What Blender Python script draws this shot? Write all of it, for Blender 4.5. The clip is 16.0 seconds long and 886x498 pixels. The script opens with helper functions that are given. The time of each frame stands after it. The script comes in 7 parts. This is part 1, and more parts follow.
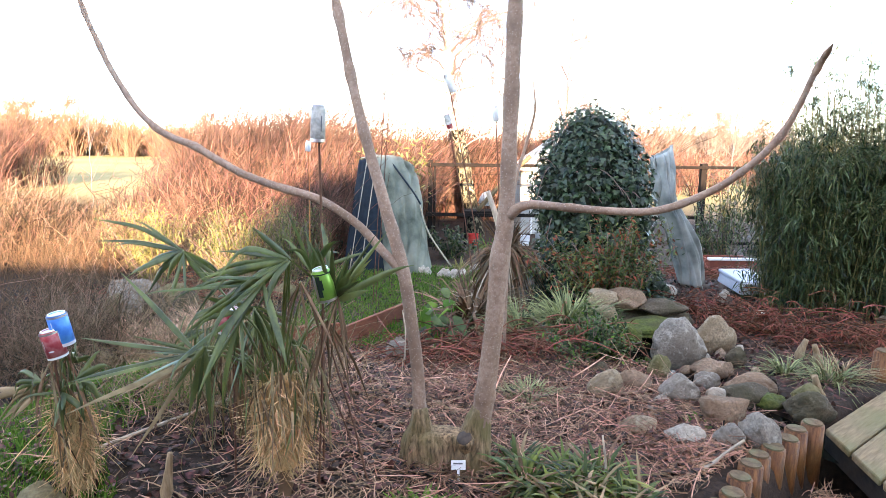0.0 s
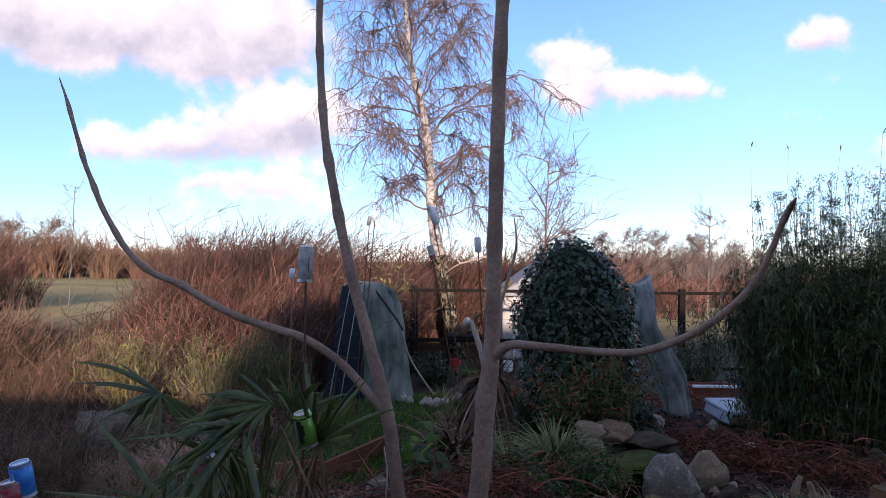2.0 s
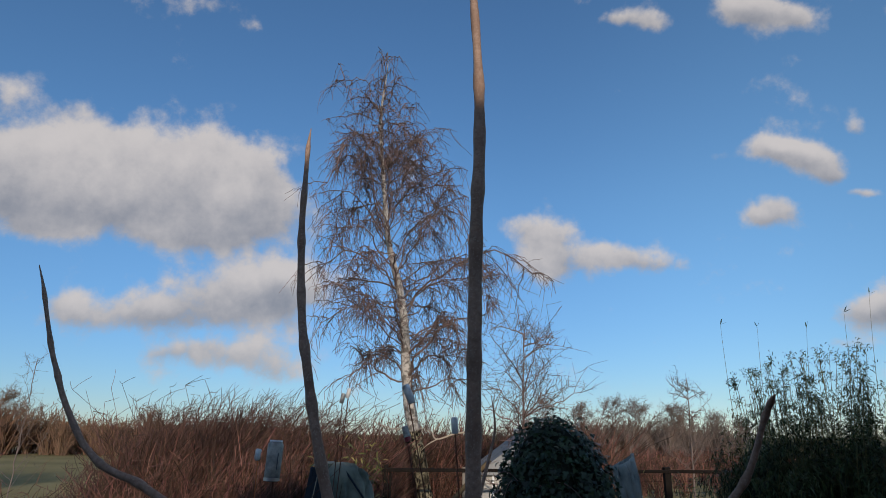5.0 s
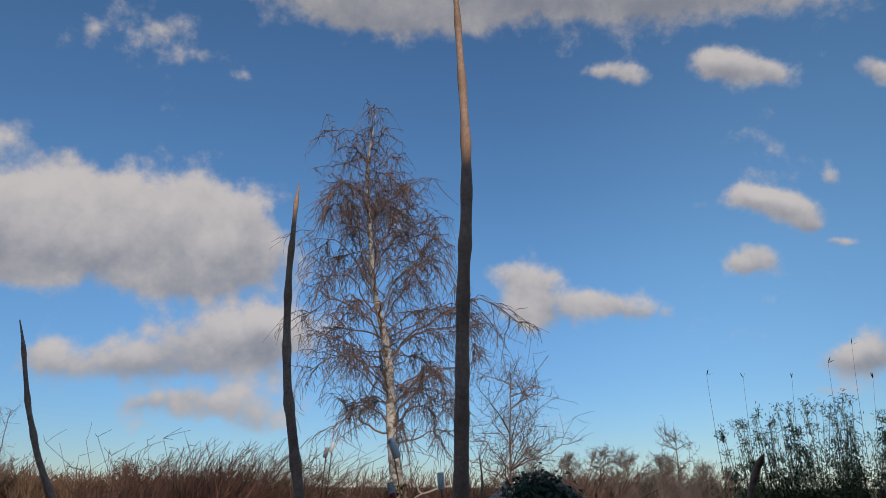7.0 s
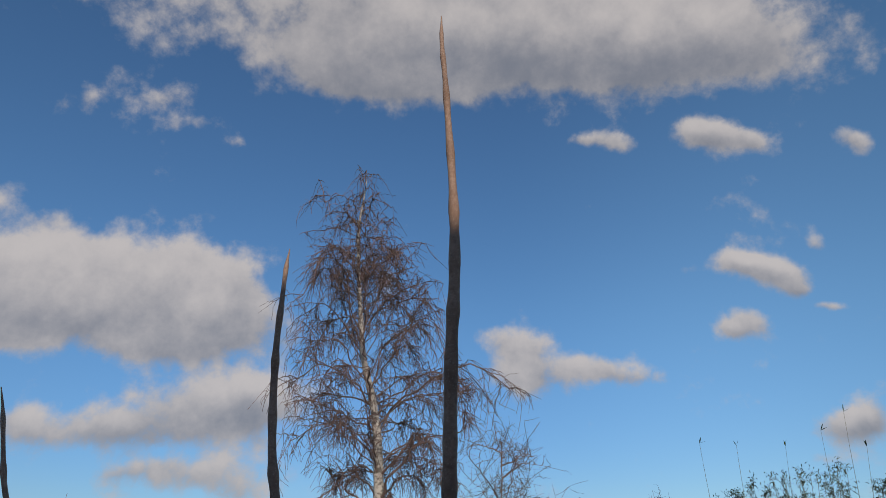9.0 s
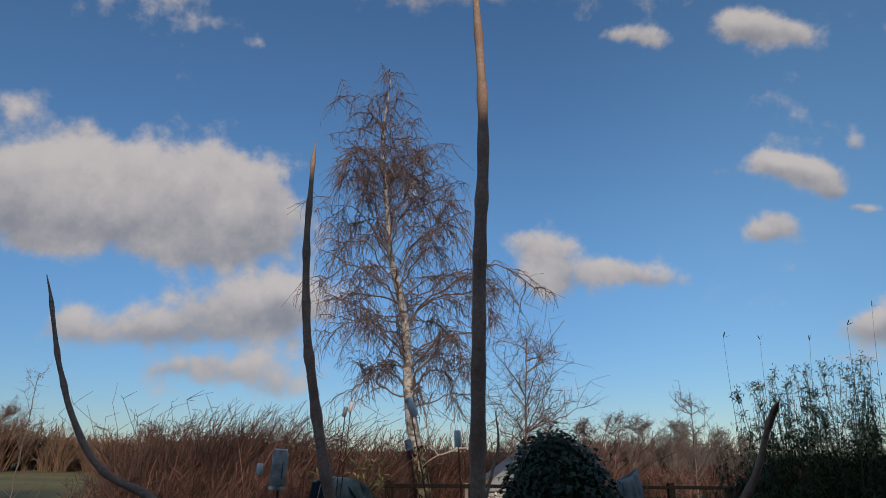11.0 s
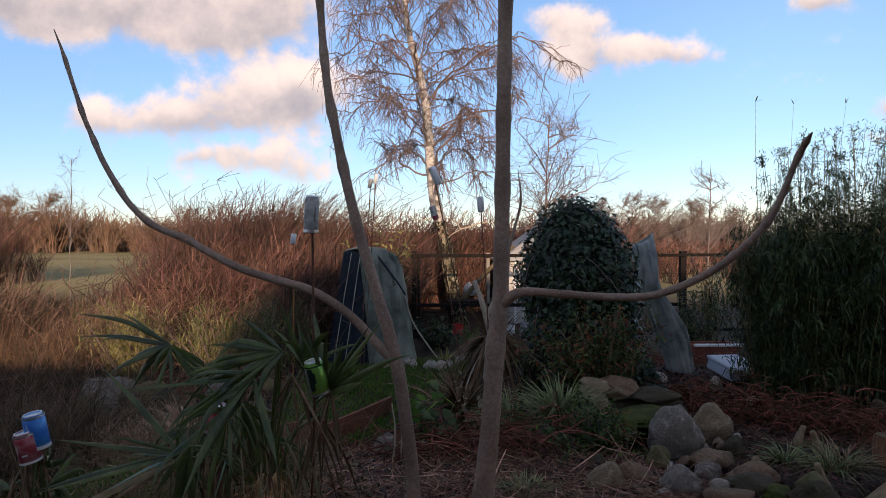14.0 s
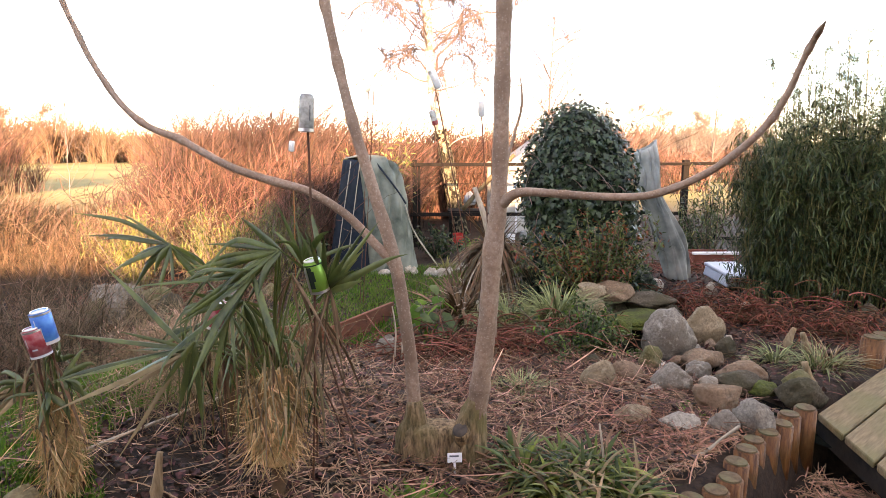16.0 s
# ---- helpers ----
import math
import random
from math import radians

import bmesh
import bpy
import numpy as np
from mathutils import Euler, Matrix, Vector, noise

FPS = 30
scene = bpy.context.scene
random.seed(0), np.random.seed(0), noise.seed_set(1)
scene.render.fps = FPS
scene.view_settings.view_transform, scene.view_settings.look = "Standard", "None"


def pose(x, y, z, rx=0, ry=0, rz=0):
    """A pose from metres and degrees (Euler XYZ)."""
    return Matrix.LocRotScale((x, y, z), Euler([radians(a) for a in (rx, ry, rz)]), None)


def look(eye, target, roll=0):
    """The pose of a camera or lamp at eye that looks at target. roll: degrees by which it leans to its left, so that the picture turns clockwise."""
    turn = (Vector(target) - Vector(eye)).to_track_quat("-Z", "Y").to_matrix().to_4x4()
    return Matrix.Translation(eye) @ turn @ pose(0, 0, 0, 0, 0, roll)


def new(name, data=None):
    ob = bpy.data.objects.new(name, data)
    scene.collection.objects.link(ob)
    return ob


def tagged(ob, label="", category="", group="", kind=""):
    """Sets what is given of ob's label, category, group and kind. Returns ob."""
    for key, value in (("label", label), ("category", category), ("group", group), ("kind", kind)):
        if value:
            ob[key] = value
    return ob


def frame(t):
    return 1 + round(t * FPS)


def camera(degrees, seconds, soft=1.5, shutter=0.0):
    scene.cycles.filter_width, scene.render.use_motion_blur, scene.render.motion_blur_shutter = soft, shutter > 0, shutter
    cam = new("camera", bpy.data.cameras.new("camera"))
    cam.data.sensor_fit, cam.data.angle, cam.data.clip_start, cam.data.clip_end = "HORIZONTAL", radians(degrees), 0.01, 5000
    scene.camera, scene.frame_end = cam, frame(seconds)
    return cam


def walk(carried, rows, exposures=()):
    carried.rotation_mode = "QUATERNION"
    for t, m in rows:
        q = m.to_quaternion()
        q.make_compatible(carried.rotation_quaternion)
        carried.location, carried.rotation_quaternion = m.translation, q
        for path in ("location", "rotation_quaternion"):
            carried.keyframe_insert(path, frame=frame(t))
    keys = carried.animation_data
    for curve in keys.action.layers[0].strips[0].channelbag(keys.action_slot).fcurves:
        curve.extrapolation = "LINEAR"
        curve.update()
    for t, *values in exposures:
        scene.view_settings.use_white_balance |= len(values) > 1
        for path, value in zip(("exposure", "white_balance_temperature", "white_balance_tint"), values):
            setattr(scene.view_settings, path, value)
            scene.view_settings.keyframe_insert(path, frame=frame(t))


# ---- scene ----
cam = camera(70.0, 16.0, soft=0.7)

PATH = [
    (0, (0.033, -0.020, 2.024), (-0.018, 1.950, 1.684), 0.57),
    (0.5, (0.027, -0.015, 2.037), (-0.010, 1.972, 1.819), 0.71),
    (1, (0.021, -0.015, 2.054), (-0.002, 1.979, 1.895), 0.76),
    (1.5, (0.020, -0.021, 2.075), (0.004, 1.978, 2.009), 0.74),
    (2, (0.019, -0.027, 2.091), (0.021, 1.972, 2.133), 0.70),
    (2.5, (0.019, -0.032, 2.107), (0.047, 1.963, 2.246), 0.61),
    (3, (0.019, -0.038, 2.126), (0.090, 1.945, 2.380), 0.50),
    (3.5, (0.018, -0.044, 2.146), (0.108, 1.914, 2.543), 0.39),
    (4, (0.019, -0.045, 2.157), (0.102, 1.892, 2.648), 0.35),
    (4.2, (0.017, -0.041, 2.163), (0.095, 1.890, 2.679), 0.50),
    (4.7, (0.014, -0.038, 2.167), (0.086, 1.882, 2.724), 0.49),
    (5.25, (0.004, -0.032, 2.172), (0.077, 1.885, 2.736), 0.44),
    (5.8, (-0.005, -0.028, 2.176), (0.075, 1.888, 2.745), 0.38),
    (6.3, (-0.007, -0.030, 2.180), (0.084, 1.875, 2.783), 0.34),
    (6.5, (-0.002, -0.033, 2.184), (0.091, 1.865, 2.807), 0.26),
    (7, (0.002, -0.054, 2.196), (0.116, 1.814, 2.901), 0.15),
    (7.5, (0.006, -0.077, 2.204), (0.130, 1.761, 2.983), 0.07),
    (8, (0.008, -0.088, 2.208), (0.139, 1.719, 3.054), -0.04),
    (8.2, (0.007, -0.088, 2.205), (0.140, 1.708, 3.076), -0.09),
    (8.7, (0.008, -0.088, 2.200), (0.146, 1.693, 3.100), -0.10),
    (9.25, (0.009, -0.083, 2.187), (0.148, 1.714, 3.053), -0.06),
    (9.8, (0.010, -0.076, 2.172), (0.139, 1.756, 2.964), -0.00),
    (10.3, (0.009, -0.069, 2.163), (0.116, 1.796, 2.877), 0.06),
    (10.5, (0.005, -0.060, 2.158), (0.102, 1.815, 2.847), 0.21),
    (11, (-0.001, -0.048, 2.142), (0.065, 1.856, 2.752), 0.51),
    (11.5, (-0.004, -0.040, 2.125), (0.035, 1.891, 2.644), 0.64),
    (12, (-0.005, -0.035, 2.105), (0.023, 1.925, 2.504), 0.56),
    (12.5, (-0.008, -0.034, 2.081), (0.009, 1.941, 2.394), 0.34),
    (13, (-0.011, -0.032, 2.058), (-0.005, 1.959, 2.251), 0.09),
    (13.5, (-0.012, -0.021, 2.035), (-0.017, 1.977, 2.115), -0.09),
    (14, (-0.012, -0.006, 2.013), (-0.007, 1.993, 1.959), -0.18),
    (14.5, (-0.011, 0.003, 1.997), (-0.009, 1.997, 1.843), -0.21),
    (15, (-0.010, 0.004, 1.985), (-0.010, 1.987, 1.728), -0.23),
    (15.5, (-0.007, 0.002, 1.976), (-0.011, 1.977, 1.658), -0.23),
    (16, (-0.000, 0.000, 1.972), (-0.000, 1.972, 1.640), -0.20),
]
EXPOSURES = [
    (0, 3.33, 9000, 25), (0.5, 2.7, 8700, 26), (1, 2.0, 7750, 23), (1.5, 1.36, 7550, 28), (2, 0.82, 7000, 32), (2.5, 0.55, 6800, 31), (3, 0.33, 6850, 21), (3.5, 0.05, 6750, 16),
    (4, -0.15, 6600, 14), (6.5, -0.45, 6700, 15), (8, -0.5, 6650, 15), (10.5, -0.56, 6700, 15), (11.5, -0.52, 6800, 17), (12.5, -0.24, 7200, 20), (13, 0.02, 7600, 22), (13.5, 0.2, 7900, 24),
    (14, 0.45, 8150, 28), (14.5, 0.93, 8700, 31), (15, 1.68, 9000, 26), (15.5, 2.55, 11200, 31), (16, 2.92, 12000, 34)]
walk(cam, [(t, look(eye, target, roll)) for t, eye, target, roll in PATH], EXPOSURES)

# ---- world, sun, exposure ----
SUN_EL, SUN_AZ = radians(13.8), radians(177)
sun = new("sun", bpy.data.lights.new("sun", "SUN"))
sun.data.energy, sun.data.angle, sun.data.color = 3.7, radians(1.2), (1.0, 0.92, 0.80)
to_sun = Vector((math.sin(SUN_AZ) * math.cos(SUN_EL), math.cos(SUN_AZ) * math.cos(SUN_EL), math.sin(SUN_EL)))
sun.matrix_world = look(to_sun * 60, (0, 0, 0))

world = bpy.data.worlds.new("sky")
scene.world = world
world.use_nodes = True
wn, wl = world.node_tree.nodes, world.node_tree.links
wn.clear()


def wnode(kind, **values):
    n = wn.new(kind)
    for k, v in values.items():
        if k == "op":
            n.operation = v
        else:
            n.inputs[int(k[1:])].default_value = v
    return n


def wmath(op, a, b=None, c=None):
    n = wn.new("ShaderNodeMath")
    n.operation = op
    for i, v in enumerate((a, b, c)):
        if v is None:
            continue
        if isinstance(v, (int, float)):
            n.inputs[i].default_value = v
        else:
            wl.new(v, n.inputs[i])
    return n.outputs[0]


coord = wn.new("ShaderNodeTexCoord").outputs["Generated"]
axes = wn.new("ShaderNodeSeparateXYZ")
wl.new(coord, axes.inputs[0])
dx, dy, dz = axes.outputs
ahead = wmath("MAXIMUM", dy, 0.02)
warp = wn.new("ShaderNodeTexNoise")
warp.inputs["Scale"].default_value, warp.inputs["Detail"].default_value = 8.0, 5.0
wl.new(coord, warp.inputs["Vector"])
curl = wn.new("ShaderNodeSeparateColor")
wl.new(warp.outputs["Color"], curl.inputs[0])
cu = wmath("ADD", wmath("DIVIDE", dx, ahead), wmath("MULTIPLY", wmath("SUBTRACT", curl.outputs[0], 0.5), 0.10))
cv = wmath("ADD", wmath("DIVIDE", dz, ahead), wmath("MULTIPLY", wmath("SUBTRACT", curl.outputs[1], 0.5), 0.08))
sky = wn.new("ShaderNodeTexSky")
sky.sky_type, sky.sun_disc = "NISHITA", False
sky.sun_elevation, sky.sun_rotation = SUN_EL, SUN_AZ
sky.air_density, sky.dust_density, sky.ozone_density = 1.0, 0.0, 5.0
# cumulus puffs: centre across and up, half width, half height, weight
WEST_BANK = [(-0.70, 0.43, 0.10, 0.07, 1.1), (-0.62, 0.38, 0.12, 0.05, 0.9), (-0.616, 0.445, 0.072, 0.063, 1.1), (-0.525, 0.448, 0.083, 0.069, 1.2), (-0.385, 0.442, 0.074, 0.069, 1.3), (-0.271, 0.425, 0.061, 0.058, 1.2), (-0.446, 0.369, 0.2, 0.06, 1.2), (-0.271, 0.354, 0.092, 0.05, 1.1), (-0.373, 0.308, 0.134, 0.033, 0.7), (-0.613, 0.326, 0.052, 0.033, 0.7), (-0.716, 0.549, 0.056, 0.056, 0.5), (-0.609, 0.531, 0.047, 0.028, 0.45)]
LOW_BANK = [(-0.285, 0.222, 0.120, 0.055, 1.2), (-0.42, 0.186, 0.093, 0.03, 1.0), (-0.554, 0.192, 0.066, 0.033, 0.9), (-0.205, 0.225, 0.062, 0.052, 1.0), (-0.289, 0.122, 0.120, 0.030, 0.85), (-0.385, 0.131, 0.049, 0.017, 0.5), (-0.214, 0.096, 0.05, 0.02, 0.5), (0.205, 0.316, 0.057, 0.04, 1.1), (0.259, 0.269, 0.085, 0.029, 0.7), (0.375, 0.281, 0.082, 0.021, 0.9), (0.203, 0.259, 0.047, 0.029, 0.5)]
EAST_PUFFS = [(0.685, 0.477, 0.064, 0.037, 1.2), (0.635, 0.492, 0.043, 0.025, 1.0), (0.714, 0.444, 0.032, 0.022, 0.8), (0.781, 0.413, 0.048, 0.011, 0.7), (0.543, 0.483, 0.037, 0.014, 0.5), (0.602, 0.377, 0.041, 0.028, 0.9), (0.573, 0.36, 0.025, 0.019, 0.7), (0.771, 0.547, 0.022, 0.027, 0.8), (0.724, 0.193, 0.068, 0.028, 1.1), (0.785, 0.203, 0.049, 0.038, 1.0), (0.665, 0.147, 0.038, 0.011, 0.4), (0.866, 0.242, 0.061, 0.029, 0.9)]
HIGH_BANK = [(0.63, 0.765, 0.064, 0.044, 1.2), (0.58, 0.776, 0.047, 0.035, 0.9), (0.699, 0.761, 0.035, 0.028, 0.9), (0.422, 0.747, 0.051, 0.027, 0.9), (0.36, 0.744, 0.034, 0.016, 0.7), (0.926, 0.773, 0.042, 0.031, 1.0), (-0.589, 0.799, 0.031, 0.033, 0.55), (-0.637, 0.783, 0.025, 0.026, 0.4), (-0.444, 0.801, 0.052, 0.029, 0.55), (-0.383, 0.745, 0.062, 0.019, 0.45), (-0.306, 0.711, 0.036, 0.018, 0.5)]
TOP_BANK = [(0.086, 0.983, 0.397, 0.126, 1.3), (-0.12, 0.915, 0.11, 0.07, 0.8), (0.384, 1.004, 0.273, 0.121, 1.2), (0.698, 1.041, 0.194, 0.1, 1.1), (-0.027, 0.859, 0.146, 0.05, 0.7), (0.211, 1.187, 0.796, 0.2, 1.3)]
low = wn.new("ShaderNodeTexNoise")
low.inputs["Scale"].default_value, low.inputs["Detail"].default_value, low.inputs["Roughness"].default_value = 7.0, 9.0, 0.62
wl.new(coord, low.inputs["Vector"])
fine = wn.new("ShaderNodeTexNoise")
fine.inputs["Scale"].default_value, fine.inputs["Detail"].default_value, fine.inputs["Roughness"].default_value = 22.0, 8.0, 0.6
wl.new(coord, fine.inputs["Vector"])
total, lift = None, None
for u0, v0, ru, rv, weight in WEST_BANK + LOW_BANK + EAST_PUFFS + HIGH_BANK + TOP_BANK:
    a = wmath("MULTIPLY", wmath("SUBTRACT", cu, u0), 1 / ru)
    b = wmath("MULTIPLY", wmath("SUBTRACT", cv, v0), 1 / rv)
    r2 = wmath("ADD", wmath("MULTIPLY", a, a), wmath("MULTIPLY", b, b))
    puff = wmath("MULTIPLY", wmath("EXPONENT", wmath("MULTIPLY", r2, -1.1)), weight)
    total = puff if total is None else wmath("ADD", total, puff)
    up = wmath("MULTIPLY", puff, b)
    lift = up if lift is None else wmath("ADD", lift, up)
front = wmath("GREATER_THAN", dy, 0.05)
# unseen cloud added behind the viewer as neutral fill for the shaded garden
behind = wmath("MULTIPLY", wmath("SUBTRACT", 1.0, front), 0.42)
noise_sum = wmath("ADD", wmath("MULTIPLY", wmath("SUBTRACT", low.outputs["Fac"], 0.5), 1.9), wmath("MULTIPLY", wmath("SUBTRACT", fine.outputs["Fac"], 0.5), 1.5))
density = wmath("ADD", wmath("MULTIPLY", total, front), wmath("ADD", noise_sum, behind))
cover = wn.new("ShaderNodeMapRange")
cover.interpolation_type = "SMOOTHSTEP"
cover.inputs["From Min"].default_value, cover.inputs["From Max"].default_value = 0.22, 0.98
wl.new(density, cover.inputs["Value"])
cover_max = wmath("MULTIPLY", cover.outputs[0], 0.93)
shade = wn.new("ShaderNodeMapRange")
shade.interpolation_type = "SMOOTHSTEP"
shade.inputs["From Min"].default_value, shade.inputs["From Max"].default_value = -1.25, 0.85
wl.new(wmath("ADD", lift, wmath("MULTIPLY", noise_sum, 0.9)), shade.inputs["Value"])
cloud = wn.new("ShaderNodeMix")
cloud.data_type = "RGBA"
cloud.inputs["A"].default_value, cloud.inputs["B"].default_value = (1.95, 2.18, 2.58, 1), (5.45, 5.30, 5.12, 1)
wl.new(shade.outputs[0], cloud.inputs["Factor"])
both = wn.new("ShaderNodeMix")
both.data_type = "RGBA"
wl.new(cover_max, both.inputs["Factor"])
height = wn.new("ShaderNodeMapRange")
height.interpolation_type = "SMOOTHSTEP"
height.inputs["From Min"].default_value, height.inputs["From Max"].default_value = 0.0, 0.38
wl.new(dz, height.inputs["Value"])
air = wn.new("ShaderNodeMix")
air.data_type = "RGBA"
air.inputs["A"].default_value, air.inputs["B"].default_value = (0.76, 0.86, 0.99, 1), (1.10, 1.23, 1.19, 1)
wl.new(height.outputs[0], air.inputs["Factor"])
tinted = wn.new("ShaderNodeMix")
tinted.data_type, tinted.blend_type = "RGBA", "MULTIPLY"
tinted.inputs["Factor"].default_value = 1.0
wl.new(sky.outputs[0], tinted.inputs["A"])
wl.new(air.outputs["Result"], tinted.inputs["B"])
# brightness painted into the sky colour, rising towards the east
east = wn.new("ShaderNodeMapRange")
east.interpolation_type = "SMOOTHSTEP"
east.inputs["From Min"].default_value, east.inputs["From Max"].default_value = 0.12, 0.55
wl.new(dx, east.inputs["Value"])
east_gain = wn.new("ShaderNodeMix")
east_gain.data_type, east_gain.blend_type = "RGBA", "MULTIPLY"
east_gain.inputs["B"].default_value = (1.34, 1.27, 1.18, 1)
wl.new(east.outputs[0], east_gain.inputs["Factor"])
wl.new(tinted.outputs["Result"], east_gain.inputs["A"])
wl.new(east_gain.outputs["Result"], both.inputs["A"])
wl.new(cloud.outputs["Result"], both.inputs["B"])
back = wn.new("ShaderNodeBackground")
back.inputs["Strength"].default_value = 0.14
wl.new(both.outputs["Result"], back.inputs["Color"])
wl.new(back.outputs[0], wn.new("ShaderNodeOutputWorld").inputs[0])


# ---- materials ----
def material(name, c1, c2, scale=10.0, rough=0.8, bump=0.3, detail=8.0, islands=0.0, metal=0.0, stretch=(1, 1, 1), c3=None, big=1.5, thin=0.0, spec=0.3, ramp=(0.35, 0.65)):
    """Two colours mixed by a fine grain, darkened and warmed by a coarse one, with relief from the grain."""
    m = bpy.data.materials.new(name)
    m.use_nodes = True
    n, l = m.node_tree.nodes, m.node_tree.links
    b = n["Principled BSDF"]
    tc = n.new("ShaderNodeTexCoord")
    mp = n.new("ShaderNodeMapping")
    mp.inputs["Scale"].default_value = stretch
    l.new(tc.outputs["Object"], mp.inputs["Vector"])
    g = n.new("ShaderNodeTexNoise")
    g.inputs["Scale"].default_value, g.inputs["Detail"].default_value, g.inputs["Roughness"].default_value = scale, detail, 0.65
    l.new(mp.outputs[0], g.inputs["Vector"])
    r = n.new("ShaderNodeValToRGB")
    r.color_ramp.elements[0].position, r.color_ramp.elements[1].position = ramp
    r.color_ramp.elements[0].color, r.color_ramp.elements[1].color = (*c1, 1), (*c2, 1)
    l.new(g.outputs["Fac"], r.inputs["Fac"])
    out = r.outputs[0]
    w = n.new("ShaderNodeTexNoise")
    w.inputs["Scale"].default_value, w.inputs["Detail"].default_value = big, 3.0
    l.new(tc.outputs["Object"], w.inputs["Vector"])
    mix = n.new("ShaderNodeMix")
    mix.data_type = "RGBA"
    third = c3 or tuple(0.5 * (a + b2) * 0.7 for a, b2 in zip(c1, c2))
    mix.inputs["B"].default_value = (*third, 1)
    mr = n.new("ShaderNodeMapRange")
    mr.inputs["From Min"].default_value, mr.inputs["From Max"].default_value, mr.inputs["To Max"].default_value = 0.42, 0.68, 0.8
    l.new(w.outputs["Fac"], mr.inputs["Value"])
    l.new(mr.outputs[0], mix.inputs["Factor"])
    l.new(out, mix.inputs["A"])
    out = mix.outputs["Result"]
    if islands:
        geo = n.new("ShaderNodeNewGeometry")
        hsv = n.new("ShaderNodeHueSaturation")
        v = n.new("ShaderNodeMapRange")
        v.inputs["To Min"].default_value, v.inputs["To Max"].default_value = 1 - islands, 1 + islands
        l.new(geo.outputs["Random Per Island"], v.inputs["Value"])
        l.new(v.outputs[0], hsv.inputs["Value"])
        h = n.new("ShaderNodeMapRange")
        h.inputs["To Min"].default_value, h.inputs["To Max"].default_value = 0.5 + 0.03 * islands, 0.5 - 0.04 * islands
        l.new(geo.outputs["Random Per Island"], h.inputs["Value"])
        l.new(h.outputs[0], hsv.inputs["Hue"])
        l.new(out, hsv.inputs["Color"])
        out = hsv.outputs[0]
    l.new(out, b.inputs["Base Color"])
    b.inputs["Roughness"].default_value, b.inputs["Metallic"].default_value = rough, metal
    b.inputs["Specular IOR Level"].default_value = spec
    if bump:
        bp = n.new("ShaderNodeBump")
        bp.inputs["Strength"].default_value, bp.inputs["Distance"].default_value = bump, 0.01
        l.new(g.outputs["Fac"], bp.inputs["Height"])
        l.new(bp.outputs[0], b.inputs["Normal"])
    if thin:
        t = n.new("ShaderNodeBsdfTranslucent")
        l.new(out, t.inputs["Color"])
        ms = n.new("ShaderNodeMixShader")
        ms.inputs[0].default_value = thin
        l.new(b.outputs[0], ms.inputs[1])
        l.new(t.outputs[0], ms.inputs[2])
        l.new(ms.outputs[0], n["Material Output"].inputs[0])
    return m


M = {}
M["soil"] = material("soil", (0.012, 0.007, 0.005), (0.052, 0.030, 0.019), 30, 0.95, 1.0, c3=(0.05, 0.029, 0.017), big=3)
M["straw"] = material("straw", (0.200, 0.110, 0.064), (0.620, 0.395, 0.242), 20, 0.85, 0.2, islands=0.65, c3=(0.265, 0.103, 0.055))
M["leaf_litter"] = material("leaf_litter", (0.012, 0.006, 0.004), (0.125, 0.054, 0.033), 40, 0.65, 0.3, islands=0.75)
M["fern_dead"] = material("fern_dead", (0.085, 0.030, 0.017), (0.30, 0.110, 0.055), 25, 0.8, 0.2, islands=0.65)
M["needle"] = material("needle", (0.080, 0.034, 0.021), (0.285, 0.140, 0.083), 25, 0.85, 0.2, islands=0.65)
M["grass"] = material("grass", (0.04, 0.12, 0.012), (0.085, 0.22, 0.025), 14, 0.7, 0.0, islands=0.45, thin=0.25, c3=(0.10, 0.17, 0.03))
M["bark"] = material("bark", (0.275, 0.170, 0.116), (0.430, 0.282, 0.204), 60, 0.75, 0.45, c3=(0.190, 0.112, 0.074), big=6)
bark_nodes, bark_links = M["bark"].node_tree.nodes, M["bark"].node_tree.links
dots = bark_nodes.new("ShaderNodeTexVoronoi")
dots.inputs["Scale"].default_value = 95
bark_links.new(bark_nodes["Texture Coordinate"].outputs["Object"], dots.inputs["Vector"])
dot_range = bark_nodes.new("ShaderNodeMapRange")
dot_range.inputs["From Min"].default_value, dot_range.inputs["From Max"].default_value = 0.30, 0.16
bark_links.new(dots.outputs["Distance"], dot_range.inputs["Value"])
dot_mix = bark_nodes.new("ShaderNodeMix")
dot_mix.data_type = "RGBA"
dot_mix.inputs["B"].default_value = (0.50, 0.40, 0.32, 1)
bark_in = bark_nodes["Principled BSDF"].inputs["Base Color"]
bark_links.new(bark_in.links[0].from_socket, dot_mix.inputs["A"])
dot_scale = bark_nodes.new("ShaderNodeMath")
dot_scale.operation = "MULTIPLY"
dot_scale.inputs[1].default_value = 0.45
bark_links.new(dot_range.outputs[0], dot_scale.inputs[0])
bark_links.new(dot_scale.outputs[0], dot_mix.inputs["Factor"])
bark_links.new(dot_mix.outputs["Result"], bark_in)
M["birch_base"] = material("birch_base", (0.010, 0.008, 0.006), (0.30, 0.255, 0.165), 9, 0.9, 1.0, stretch=(2.0, 2.0, 1.1), c3=(0.030, 0.025, 0.016), big=2.2, ramp=(0.47, 0.60), spec=0.1)
M["stump"] = material("stump", (0.060, 0.036, 0.020), (0.420, 0.270, 0.150), 26, 0.9, 1.0, stretch=(3, 3, 0.6), c3=(0.150, 0.125, 0.050), big=9)
M["cut_wood"] = material("cut_wood", (0.05, 0.04, 0.035), (0.12, 0.09, 0.07), 30, 0.9, 0.4)
